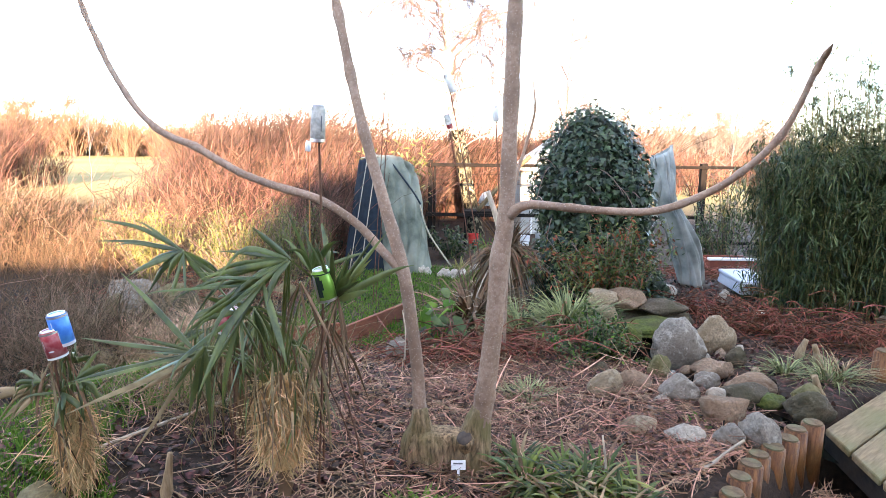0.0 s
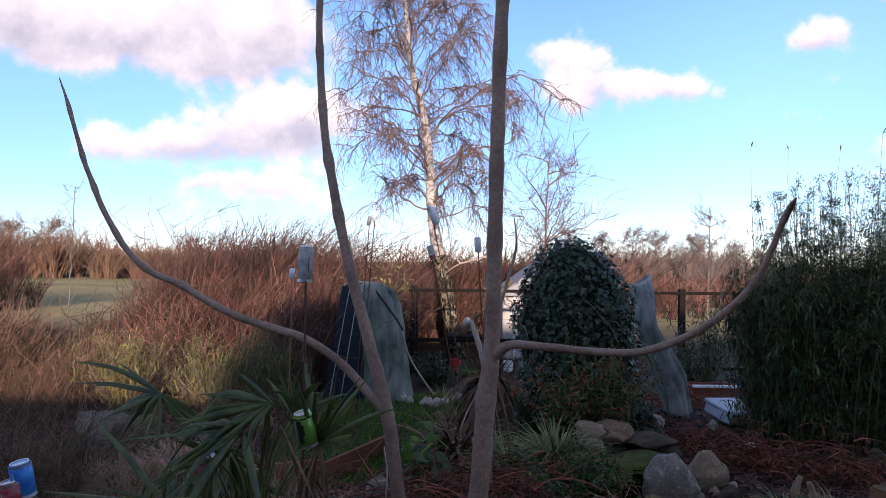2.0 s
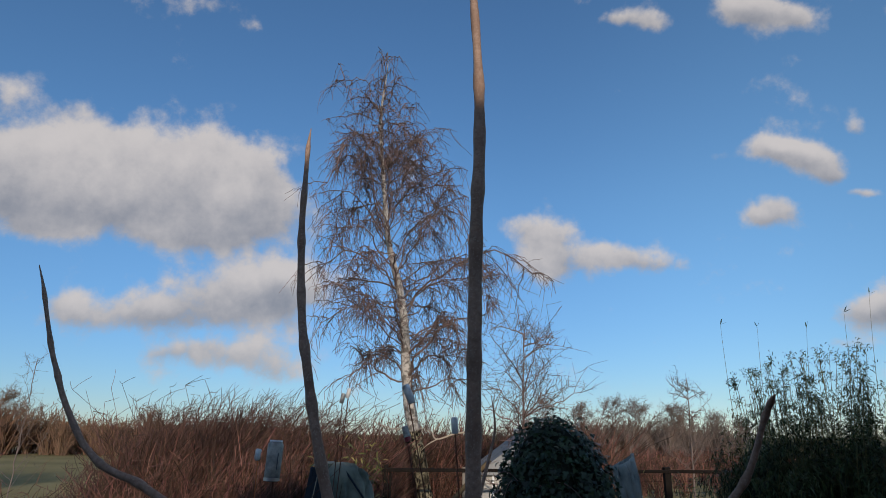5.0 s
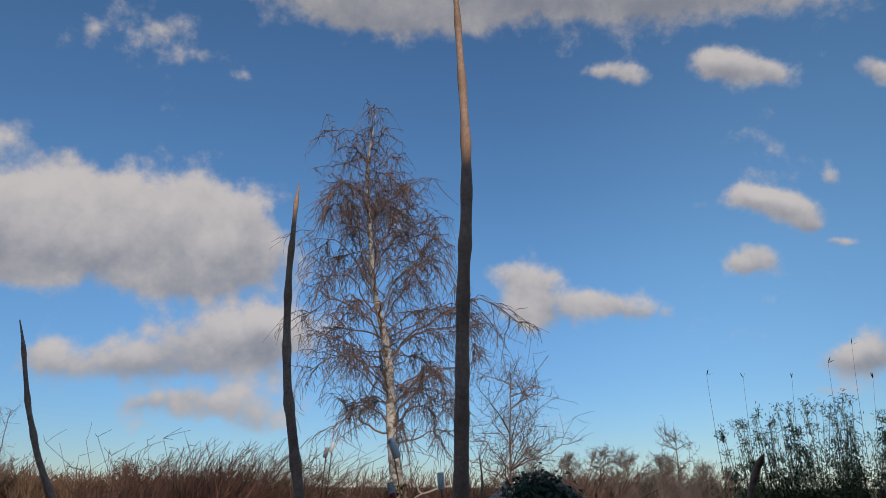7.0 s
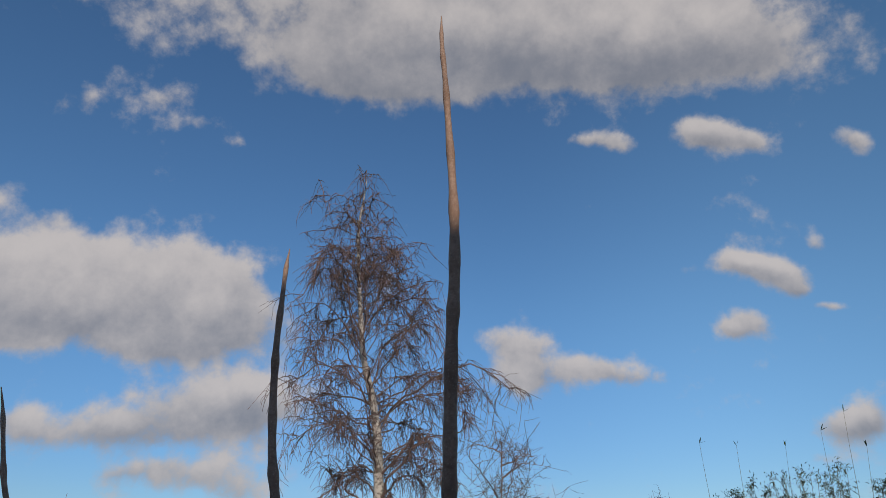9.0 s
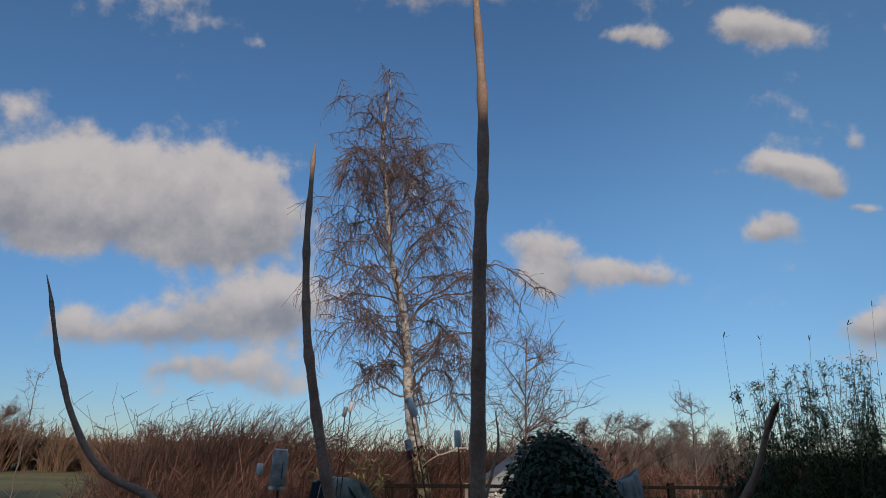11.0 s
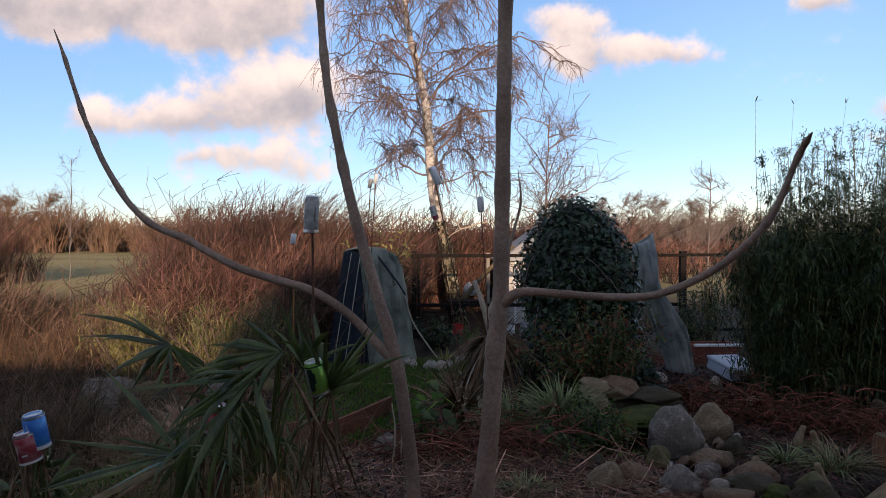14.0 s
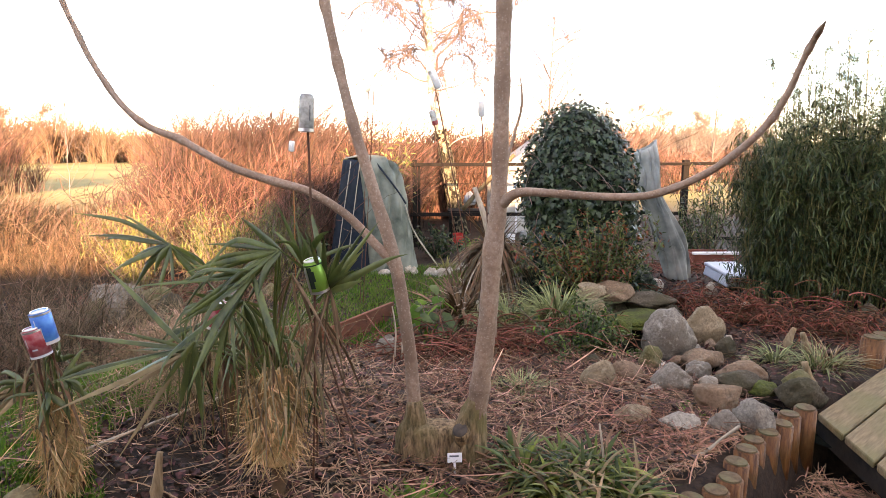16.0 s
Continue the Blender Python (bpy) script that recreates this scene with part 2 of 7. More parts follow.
M["birch_bark"] = material("birch_bark", (0.05, 0.042, 0.036), (0.56, 0.51, 0.44), 8, 0.8, 0.6, stretch=(1.0, 1.0, 1.6), c3=(0.38, 0.335, 0.28), big=0.9, ramp=(0.42, 0.54))
M["birch_twig"] = material("birch_twig", (0.118, 0.078, 0.064), (0.265, 0.185, 0.150), 3, 0.8, 0.0, islands=0.55)
# dark third colour paints shaded gaps into the thicket, beside the stems' own variation
M["willow"] = material("willow", (0.062, 0.026, 0.015), (0.295, 0.160, 0.098), 1.2, 0.75, 0.0, islands=0.8, c3=(0.052, 0.024, 0.016), big=0.9)
M["willow_top"] = material("willow_top", (0.095, 0.052, 0.038), (0.175, 0.10, 0.07), 1.2, 0.8, 0.0, islands=0.5, c3=(0.065, 0.035, 0.027), big=0.9)
M["reed"] = material("reed", (0.115, 0.072, 0.040), (0.335, 0.232, 0.142), 2, 0.8, 0.0, islands=0.8, c3=(0.092, 0.046, 0.024), big=1.2, thin=0.15)
M["far_scrub"] = material("far_scrub", (0.16, 0.085, 0.05), (0.27, 0.17, 0.10), 0.5, 0.9, 0.0, islands=0.35)
M["far_tree"] = material("far_tree", (0.16, 0.12, 0.10), (0.25, 0.19, 0.155), 0.5, 0.9, 0.0, islands=0.3)
M["ivy"] = material("ivy", (0.010, 0.027, 0.012), (0.032, 0.066, 0.024), 9, 0.38, 0.15, islands=0.6, spec=0.4, thin=0.05)
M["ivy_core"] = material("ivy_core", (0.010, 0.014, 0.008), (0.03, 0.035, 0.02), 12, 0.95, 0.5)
M["bamboo_leaf"] = material("bamboo_leaf", (0.011, 0.030, 0.012), (0.058, 0.105, 0.040), 9, 0.38, 0.0, islands=0.85, thin=0.15, c3=(0.075, 0.095, 0.030), big=4)
M["nandina_leaf"] = material("nandina_leaf", (0.040, 0.065, 0.018), (0.17, 0.19, 0.052), 6, 0.5, 0.0, islands=0.5, thin=0.2)
M["bamboo_cane"] = material("bamboo_cane", (0.10, 0.10, 0.035), (0.20, 0.18, 0.07), 15, 0.5, 0.1, islands=0.3)
M["shrub_leaf"] = material("shrub_leaf", (0.020, 0.045, 0.014), (0.085, 0.13, 0.04), 8, 0.55, 0.0, islands=0.5, thin=0.15)
M["shrub_red"] = material("shrub_red", (0.20, 0.05, 0.025), (0.30, 0.10, 0.035), 8, 0.55, 0.0, islands=0.45, thin=0.15)
M["shrub_gold"] = material("shrub_gold", (0.165, 0.148, 0.042), (0.32, 0.285, 0.095), 5, 0.65, 0.0, islands=0.45, thin=0.2)
M["sedge"] = material("sedge", (0.075, 0.11, 0.030), (0.32, 0.35, 0.16), 8, 0.6, 0.0, islands=0.5, thin=0.15)
M["strap"] = material("strap", (0.020, 0.042, 0.008), (0.10, 0.15, 0.022), 9, 0.5, 0.05, islands=0.65, thin=0.15, c3=(0.20, 0.19, 0.05), spec=0.3)
M["palm"] = material("palm", (0.026, 0.050, 0.012), (0.125, 0.165, 0.040), 10, 0.36, 0.1, islands=0.55, thin=0.15, c3=(0.12, 0.14, 0.05), spec=0.5, stretch=(1, 1, 0.4))
M["palm_brown"] = material("palm_brown", (0.085, 0.046, 0.024), (0.21, 0.128, 0.066), 14, 0.85, 0.1, islands=0.5)
M["palm_dry"] = material("palm_dry", (0.20, 0.134, 0.070), (0.36, 0.259, 0.139), 14, 0.8, 0.1, islands=0.45)
M["hay"] = material("hay", (0.52, 0.33, 0.14), (0.78, 0.55, 0.29), 20, 0.8, 0.2, islands=0.5, c3=(0.40, 0.23, 0.09))


def rock_material(name, base, stain, lichen, cover=0.55):
    """Stone: speckled grain over broad stains, with lichen patches and a pitted relief; every stone a little different."""
    m = material(name, tuple(c * 0.55 for c in base), tuple(min(1, c * 1.45) for c in base), 70, 0.85, 0.0, detail=4, c3=stain, big=5, ramp=(0.30, 0.72))
    n, l = m.node_tree.nodes, m.node_tree.links
    b, tc = n["Principled BSDF"], n["Texture Coordinate"]
    info = n.new("ShaderNodeObjectInfo")
    shift = n.new("ShaderNodeVectorMath")
    shift.operation = "ADD"
    l.new(tc.outputs["Object"], shift.inputs[0])
    far = n.new("ShaderNodeMath")
    far.operation = "MULTIPLY"
    far.inputs[1].default_value = 37.0
    l.new(info.outputs["Random"], far.inputs[0])
    l.new(far.outputs[0], shift.inputs[1])
    for t in [t for t in n if t.bl_idname in ("ShaderNodeTexNoise", "ShaderNodeMapping")]:
        l.new(shift.outputs[0], t.inputs["Vector"]) if t.bl_idname == "ShaderNodeMapping" or not t.inputs["Vector"].links or t.inputs["Vector"].links[0].from_node == tc else None
    old = b.inputs["Base Color"].links[0].from_socket
    patch = n.new("ShaderNodeTexNoise")
    patch.inputs["Scale"].default_value, patch.inputs["Detail"].default_value, patch.inputs["Roughness"].default_value = 16, 7, 0.7
    l.new(shift.outputs[0], patch.inputs["Vector"])
    pr = n.new("ShaderNodeMapRange")
    pr.inputs["From Min"].default_value, pr.inputs["From Max"].default_value, pr.inputs["To Max"].default_value = cover, cover + 0.10, 0.75
    l.new(patch.outputs["Fac"], pr.inputs["Value"])
    mx = n.new("ShaderNodeMix")
    mx.data_type = "RGBA"
    mx.inputs["B"].default_value = (*lichen, 1)
    l.new(pr.outputs[0], mx.inputs["Factor"])
    l.new(old, mx.inputs["A"])
    l.new(mx.outputs["Result"], b.inputs["Base Color"])
    pit = n.new("ShaderNodeTexNoise")
    pit.inputs["Scale"].default_value, pit.inputs["Detail"].default_value, pit.inputs["Roughness"].default_value = 22, 12, 0.75
    l.new(shift.outputs[0], pit.inputs["Vector"])
    bp = n.new("ShaderNodeBump")
    bp.inputs["Strength"].default_value, bp.inputs["Distance"].default_value = 1.0, 0.022
    l.new(pit.outputs["Fac"], bp.inputs["Height"])
    l.new(bp.outputs[0], b.inputs["Normal"])
    return m


M["rock_grey"] = rock_material("rock_grey", (0.255, 0.215, 0.172), (0.150, 0.112, 0.080), (0.46, 0.41, 0.33))
M["rock_tan"] = rock_material("rock_tan", (0.33, 0.235, 0.148), (0.17, 0.115, 0.062), (0.42, 0.335, 0.225))
M["rock_pale"] = rock_material("rock_pale", (0.42, 0.36, 0.285), (0.26, 0.20, 0.145), (0.62, 0.57, 0.47))
M["rock_brown"] = rock_material("rock_brown", (0.281, 0.175, 0.111), (0.146, 0.079, 0.043), (0.312, 0.240, 0.164))
M["rock_dark"] = rock_material("rock_dark", (0.10, 0.075, 0.049), (0.055, 0.048, 0.018), (0.20, 0.173, 0.115), 0.6)
M["rock_olive"] = rock_material("rock_olive", (0.21, 0.163, 0.082), (0.10, 0.096, 0.029), (0.27, 0.240, 0.131))
M["moss"] = material("moss", (0.040, 0.055, 0.012), (0.110, 0.130, 0.026), 60, 0.95, 0.9, c3=(0.045, 0.038, 0.018), big=8)
M["log"] = material("log", (0.075, 0.023, 0.008), (0.26, 0.101, 0.033), 14, 0.55, 0.5, stretch=(4, 4, 0.7), c3=(0.15, 0.082, 0.025), big=5)
M["log_end"] = material("log_end", (0.075, 0.043, 0.021), (0.18, 0.110, 0.057), 26, 0.8, 0.5, c3=(0.11, 0.106, 0.049), big=7)
M["plank"] = material("plank", (0.15, 0.098, 0.050), (0.29, 0.205, 0.115), 11, 0.8, 0.5, stretch=(9, 0.8, 3), c3=(0.15, 0.135, 0.055), big=3)
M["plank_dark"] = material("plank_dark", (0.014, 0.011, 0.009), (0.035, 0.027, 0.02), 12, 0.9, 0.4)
M["edge_board"] = material("edge_board", (0.15, 0.042, 0.022), (0.27, 0.085, 0.042), 9, 0.8, 0.3, stretch=(1, 6, 6))
M["tarp_green"] = material("tarp_green", (0.055, 0.070, 0.052), (0.150, 0.165, 0.125), 5, 0.55, 0.15, c3=(0.28, 0.29, 0.23), big=2.2, spec=0.2)
# the pale third colour paints sunlit patches onto the cover
M["tarp_pale"] = material("tarp_pale", (0.12, 0.145, 0.13), (0.30, 0.325, 0.29), 4, 0.5, 0.15, c3=(0.55, 0.55, 0.49), big=3.2, spec=0.25)
M["tarp_dark"] = material("tarp_dark", (0.008, 0.014, 0.022), (0.018, 0.028, 0.04), 9, 0.6, 0.15, spec=0.2)
M["rope"] = material("rope", (0.35, 0.30, 0.22), (0.5, 0.44, 0.34), 60, 0.9, 0.2)
M["fence_dark"] = material("fence_dark", (0.008, 0.006, 0.005), (0.022, 0.016, 0.012), 12, 0.9, 0.3, stretch=(3, 3, 0.5), spec=0.15)
M["pole_pale"] = material("pole_pale", (0.18, 0.15, 0.12), (0.30, 0.26, 0.21), 12, 0.8, 0.3)
M["pole_tan"] = material("pole_tan", (0.10, 0.068, 0.034), (0.16, 0.115, 0.062), 12, 0.85, 0.3, stretch=(3, 3, 0.6))
M["rust_rod"] = material("rust_rod", (0.09, 0.04, 0.025), (0.17, 0.075, 0.045), 40, 0.8, 0.3)
M["orange_rod"] = material("orange_rod", (0.32, 0.10, 0.03), (0.45, 0.17, 0.06), 30, 0.7, 0.1)
M["aluminium"] = material("aluminium", (0.62, 0.62, 0.62), (0.75, 0.75, 0.74), 30, 0.3, 0.03, metal=0.9, c3=(0.5, 0.5, 0.5))
M["can_faded"] = material("can_faded", (0.30, 0.29, 0.25), (0.58, 0.56, 0.50), 40, 0.5, 0.05, metal=0.1, c3=(0.14, 0.15, 0.14), big=26)
M["can_white"] = material("can_white", (0.62, 0.60, 0.56), (0.78, 0.76, 0.72), 20, 0.45, 0.03, metal=0.1)
M["can_green"] = material("can_green", (0.13, 0.34, 0.05), (0.22, 0.50, 0.09), 6, 0.3, 0.03, metal=0.45, c3=(0.18, 0.42, 0.07), spec=0.6)
M["can_black"] = material("can_black", (0.015, 0.03, 0.022), (0.03, 0.05, 0.035), 9, 0.3, 0.03, metal=0.3)
M["can_blue"] = material("can_blue", (0.004, 0.17, 0.60), (0.012, 0.27, 0.78), 9, 0.3, 0.03, metal=0.1, c3=(0.05, 0.42, 0.85), big=30, spec=0.6)
M["can_red"] = material("can_red", (0.36, 0.035, 0.05), (0.50, 0.085, 0.09), 9, 0.4, 0.03, metal=0.25, c3=(0.56, 0.24, 0.24), big=34)
M["can_print"] = material("can_print", (0.55, 0.55, 0.53), (0.72, 0.72, 0.70), 20, 0.45, 0.0)
M["plastic_white"] = material("plastic_white", (0.74, 0.74, 0.72), (0.83, 0.83, 0.81), 20, 0.5, 0.02)
M["ink"] = material("ink", (0.10, 0.10, 0.11), (0.18, 0.18, 0.19), 20, 0.6, 0.0)
M["plastic_pale"] = material("plastic_pale", (0.28, 0.28, 0.27), (0.40, 0.40, 0.385), 9, 0.6, 0.05)
M["silver_box"] = material("silver_box", (0.52, 0.58, 0.66), (0.66, 0.71, 0.77), 9, 0.42, 0.05, c3=(0.45, 0.5, 0.56))
M["red_paint"] = material("red_paint", (0.18, 0.045, 0.03), (0.28, 0.075, 0.045), 9, 0.6, 0.15)
M["bright_red"] = material("bright_red", (0.55, 0.03, 0.025), (0.66, 0.06, 0.045), 12, 0.45, 0.05)
M["grey_roof"] = material("grey_roof", (0.24, 0.24, 0.23), (0.36, 0.36, 0.34), 3, 0.7, 0.1)
M["pale_wall"] = material("pale_wall", (0.40, 0.38, 0.33), (0.56, 0.53, 0.47), 3, 0.85, 0.1)
M["hose"] = material("hose", (0.012, 0.012, 0.012), (0.03, 0.03, 0.03), 30, 0.5, 0.1)
M["bleached"] = material("bleached", (0.34, 0.265, 0.19), (0.52, 0.42, 0.32), 18, 0.85, 0.4, stretch=(3, 3, 1))
M["driftwood"] = material("driftwood", (0.20, 0.125, 0.068), (0.40, 0.275, 0.16), 16, 0.85, 0.6, stretch=(5, 5, 0.7))
M["brick_house"] = material("brick_house", (0.20, 0.10, 0.07), (0.32, 0.18, 0.13), 8, 0.9, 0.3)
M["roof_tile"] = material("roof_tile", (0.10, 0.06, 0.05), (0.18, 0.10, 0.08), 6, 0.85, 0.4)
water = material("water", (0.010, 0.012, 0.008), (0.02, 0.022, 0.014), 8, 0.06, 0.25, spec=0.6)
M["water"] = water


# ---- mesh tools ----
rng = np.random.default_rng(7)


def mesh_from(name, verts, faces, smooth=False):
    me = bpy.data.meshes.new(name)
    verts, faces = np.asarray(verts, np.float32), np.asarray(faces, np.int32)
    k = faces.shape[1]
    me.vertices.add(len(verts))
    me.vertices.foreach_set("co", verts.ravel())
    me.loops.add(faces.size)
    me.loops.foreach_set("vertex_index", faces.ravel())
    me.polygons.add(len(faces))
    me.polygons.foreach_set("loop_start", np.arange(0, faces.size, k, dtype=np.int32))
    if smooth:
        me.polygons.foreach_set("use_smooth", np.ones(len(faces), bool))
    me.update(calc_edges=True)
    return me


class Heap:
    """Gathers quads of many small pieces into one mesh."""

    def __init__(self):
        self.v, self.f, self.n = [], [], 0

    def add(self, v, f):
        v, f = np.asarray(v, float).reshape(-1, 3), np.asarray(f, int)
        self.v.append(v)
        self.f.append(f + self.n)
        self.n += len(v)
        return self

    def mesh(self, name, smooth=False):
        return mesh_from(name, np.concatenate(self.v), np.concatenate(self.f), smooth)

    def tubes(self, pts, rad, sides=3):
        """pts (n, k, 3), rad (n, k)."""
        pts, rad = np.asarray(pts, float), np.asarray(rad, float)
        n, k, _ = pts.shape
        tan = np.gradient(pts, axis=1)
        tan /= np.linalg.norm(tan, axis=2, keepdims=True) + 1e-9
        ref = np.where(np.abs(tan[:, :1, 2:3]) > 0.9, np.array([1.0, 0, 0]), np.array([0, 0, 1.0]))
        a = np.cross(tan, ref)
        a /= np.linalg.norm(a, axis=2, keepdims=True) + 1e-9
        b = np.cross(tan, a)
        ang = np.arange(sides) * 2 * math.pi / sides
        ring = a[:, :, None] * np.cos(ang)[:, None] + b[:, :, None] * np.sin(ang)[:, None]
        v = pts[:, :, None] + ring * rad[:, :, None, None]
        i = np.arange(n)[:, None, None] * k * sides + np.arange(k - 1)[None, :, None] * sides
        s, s2 = np.arange(sides), (np.arange(sides) + 1) % sides
        f = np.stack([i + s, i + s2, i + sides + s2, i + sides + s], -1).reshape(-1, 4)
        return self.add(v.reshape(-1, 3), f)

    def blades(self, pts, side, fold=0.0):
        """pts (n, k, 3) midline, side (n, k, 3) half width vectors; a folded strip of two quads a step."""
        pts, side = np.asarray(pts, float), np.asarray(side, float)
        n, k, _ = pts.shape
        tan = np.gradient(pts, axis=1)
        nor = np.cross(tan, side)
        nor /= np.linalg.norm(nor, axis=2, keepdims=True) + 1e-9
        lift = nor * np.linalg.norm(side, axis=2, keepdims=True) * fold
        v = np.stack([pts - side + lift, pts, pts + side + lift], 2)
        i = (np.arange(n)[:, None] * k + np.arange(k - 1)[None, :])[..., None] * 3
        f = np.concatenate([i + np.array([0, 1, 4, 3]), i + np.array([1, 2, 5, 4])], -1).reshape(-1, 4)
        return self.add(v.reshape(-1, 3), f)


def unit(v):
    v = np.asarray(v, float)
    return v / (np.linalg.norm(v, axis=-1, keepdims=True) + 1e-9)


def arcs(p0, d, bend, length, k):
    """Curved lines from p0 along d, bent by bend: (n, k, 3)."""
    u = np.linspace(0, 1, k)[None, :, None]
    p0, d, bend = (np.asarray(a, float)[:, None] for a in (p0, d, bend))
    length = np.broadcast_to(np.asarray(length, float), (len(p0),))[:, None, None]
    return p0 + length * (d * u + bend * u * u)


def thing(name, label, category, loc=(0, 0, 0), group="", kind="", data=None, mat=None):
    ob = new(name, data)
    if data is not None and mat is not None:
        data.materials.append(mat)
    ob.location = loc
    return tagged(ob, label, category, group, kind)


def part(name, me, mat, parent, label="", at=(0, 0, 0)):
    if mat is not None and not me.materials:
        me.materials.append(mat)
    ob = new(name, me)
    ob.parent = parent
    ob.location = at
    if label:
        ob["label"] = label
    return ob


def bm_mesh(name, bm, smooth=False):
    me = bpy.data.meshes.new(name)
    if smooth:
        for f in bm.faces:
            f.smooth = True
    bm.to_mesh(me)
    bm.free()
    return me


def box_mesh(name, sx, sy, sz, bevel=0.004, jitter=0.0):
    """A bevelled block, centred across, standing on z = 0."""
    bm = bmesh.new()
    bmesh.ops.create_cube(bm, size=1)
    for v in bm.verts:
        v.co = Vector((v.co.x * sx, v.co.y * sy, (v.co.z + 0.5) * sz)) + Vector([random.uniform(-jitter, jitter) for _ in range(3)])
    if bevel:
        bmesh.ops.bevel(bm, geom=bm.edges[:], offset=bevel, segments=1, affect="EDGES")
    return bm_mesh(name, bm)


def spline(points, k):
    """A smooth line of k points through the points (Catmull-Rom)."""
    p = np.asarray(points, float)
    p = np.vstack([2 * p[0] - p[1], p, 2 * p[-1] - p[-2]])
    n = len(p) - 3
    out = []
    for t in np.linspace(0, n, k):
        i = min(int(t), n - 1)
        u = t - i
        a, b, c, d = p[i:i + 4]
        out.append(0.5 * (2 * b + (c - a) * u + (2 * a - 5 * b + 4 * c - d) * u * u + (3 * b - a - 3 * c + d) * u ** 3))
    return np.array(out)


def tube_mesh(name, points, radii, sides=10, k=24, knots=(), wobble=0.0, smooth=True):
    """One tapered limb along a smooth line; knots: (share of the length, swelling)."""
    line = spline(points, k)
    rad = np.interp(np.linspace(0, 1, k), np.linspace(0, 1, len(radii)), radii)
    for at, swell in knots:
        rad = rad * (1 + swell * np.exp(-((np.linspace(0, 1, k) - at) / 0.012) ** 2))
    if wobble:
        rad = rad * (1 + wobble * rng.standard_normal(k))
    h = Heap().tubes(line[None], rad[None], sides)
    n = h.n
    h.add(np.vstack([line[0], line[-1]]), np.zeros((0, 4), int))
    f = [[(s + 1) % sides, s, n, n] for s in range(sides)]
    caps = [[n - sides + s, n - sides + (s + 1) % sides, n + 1, n + 1] for s in range(sides)]
    me = bpy.data.meshes.new(name)
    me.from_pydata(np.concatenate(h.v).tolist(), [], np.concatenate(h.f).tolist() + [q[:3] for q in f + caps])
    if smooth:
        me.polygons.foreach_set("use_smooth", np.ones(len(me.polygons), bool))
    me.update()
    return me


def rock_mesh(name, w, d, h, seed, rough=0.28, sub=3):
    bm = bmesh.new()
    bmesh.ops.create_icosphere(bm, subdivisions=sub, radius=0.5)
    off = Vector((seed * 3.7, seed * 1.3, seed * 7.1))
    cuts = [Vector((math.sin(seed * 2.1 + a * 2.4), math.cos(seed * 1.7 + a * 1.9), math.sin(seed + a * 1.3) * 0.8)).normalized() for a in range(8)]
    for v in bm.verts:
        q = v.co.normalized()
        s = 1 + rough * noise.noise(q * 1.3 + off) * 1.1 + rough * 0.45 * noise.noise(q * 3.1 + off)
        # flat faces split off the block, then a chipped and pitted skin
        for i, cut in enumerate(cuts):
            reach, lim = q.dot(cut) * s, 0.76 + 0.05 * (i % 3)
            if reach > lim:
                s *= lim / reach * 0.85 + 0.15
        s += rough * (0.16 * noise.noise(q * 7 + off) - 0.18 * max(0, abs(noise.noise(q * 4.5 + off)) - 0.25) + 0.09 * noise.noise(q * 15 + off))
        c = v.co * s
        c.z = max(c.z, -0.30) if c.z < 0 else c.z
        v.co = Vector((c.x * w, c.y * d, c.z * h))
    return bm_mesh(name, bm, True)


def leaves(heap, pos, direction, length, width, droop=0.25, fold=0.25, k=4, shape=(0.25, 1.0, 0.75, 0.04)):
    """Pointed leaves at pos along direction."""
    n = len(pos)
    d = unit(direction)
    up = unit(rng.standard_normal((n, 3)) * 0.5 + np.array([0, 0, 1.0]))
    side = unit(np.cross(d, up))
    line = arcs(pos, d, np.tile([0, 0, -droop], (n, 1)), length, k)
    w = np.broadcast_to(np.asarray(width, float), (n,))[:, None, None] * 0.5
    heap.blades(line, side[:, None] * w * np.interp(np.linspace(0, 1, k), np.linspace(0, 1, len(shape)), shape)[None, :, None], fold)


# ---- ground ----
def fade(a, b, v):
    k = np.clip((np.asarray(v, float) - a) / (b - a), 0, 1)
    return k * k * (3 - 2 * k)


STREAM = np.array([(1.50, 5.3), (1.36, 4.6), (1.33, 3.95), (1.55, 3.45), (1.72, 3.1), (1.95, 2.75)])


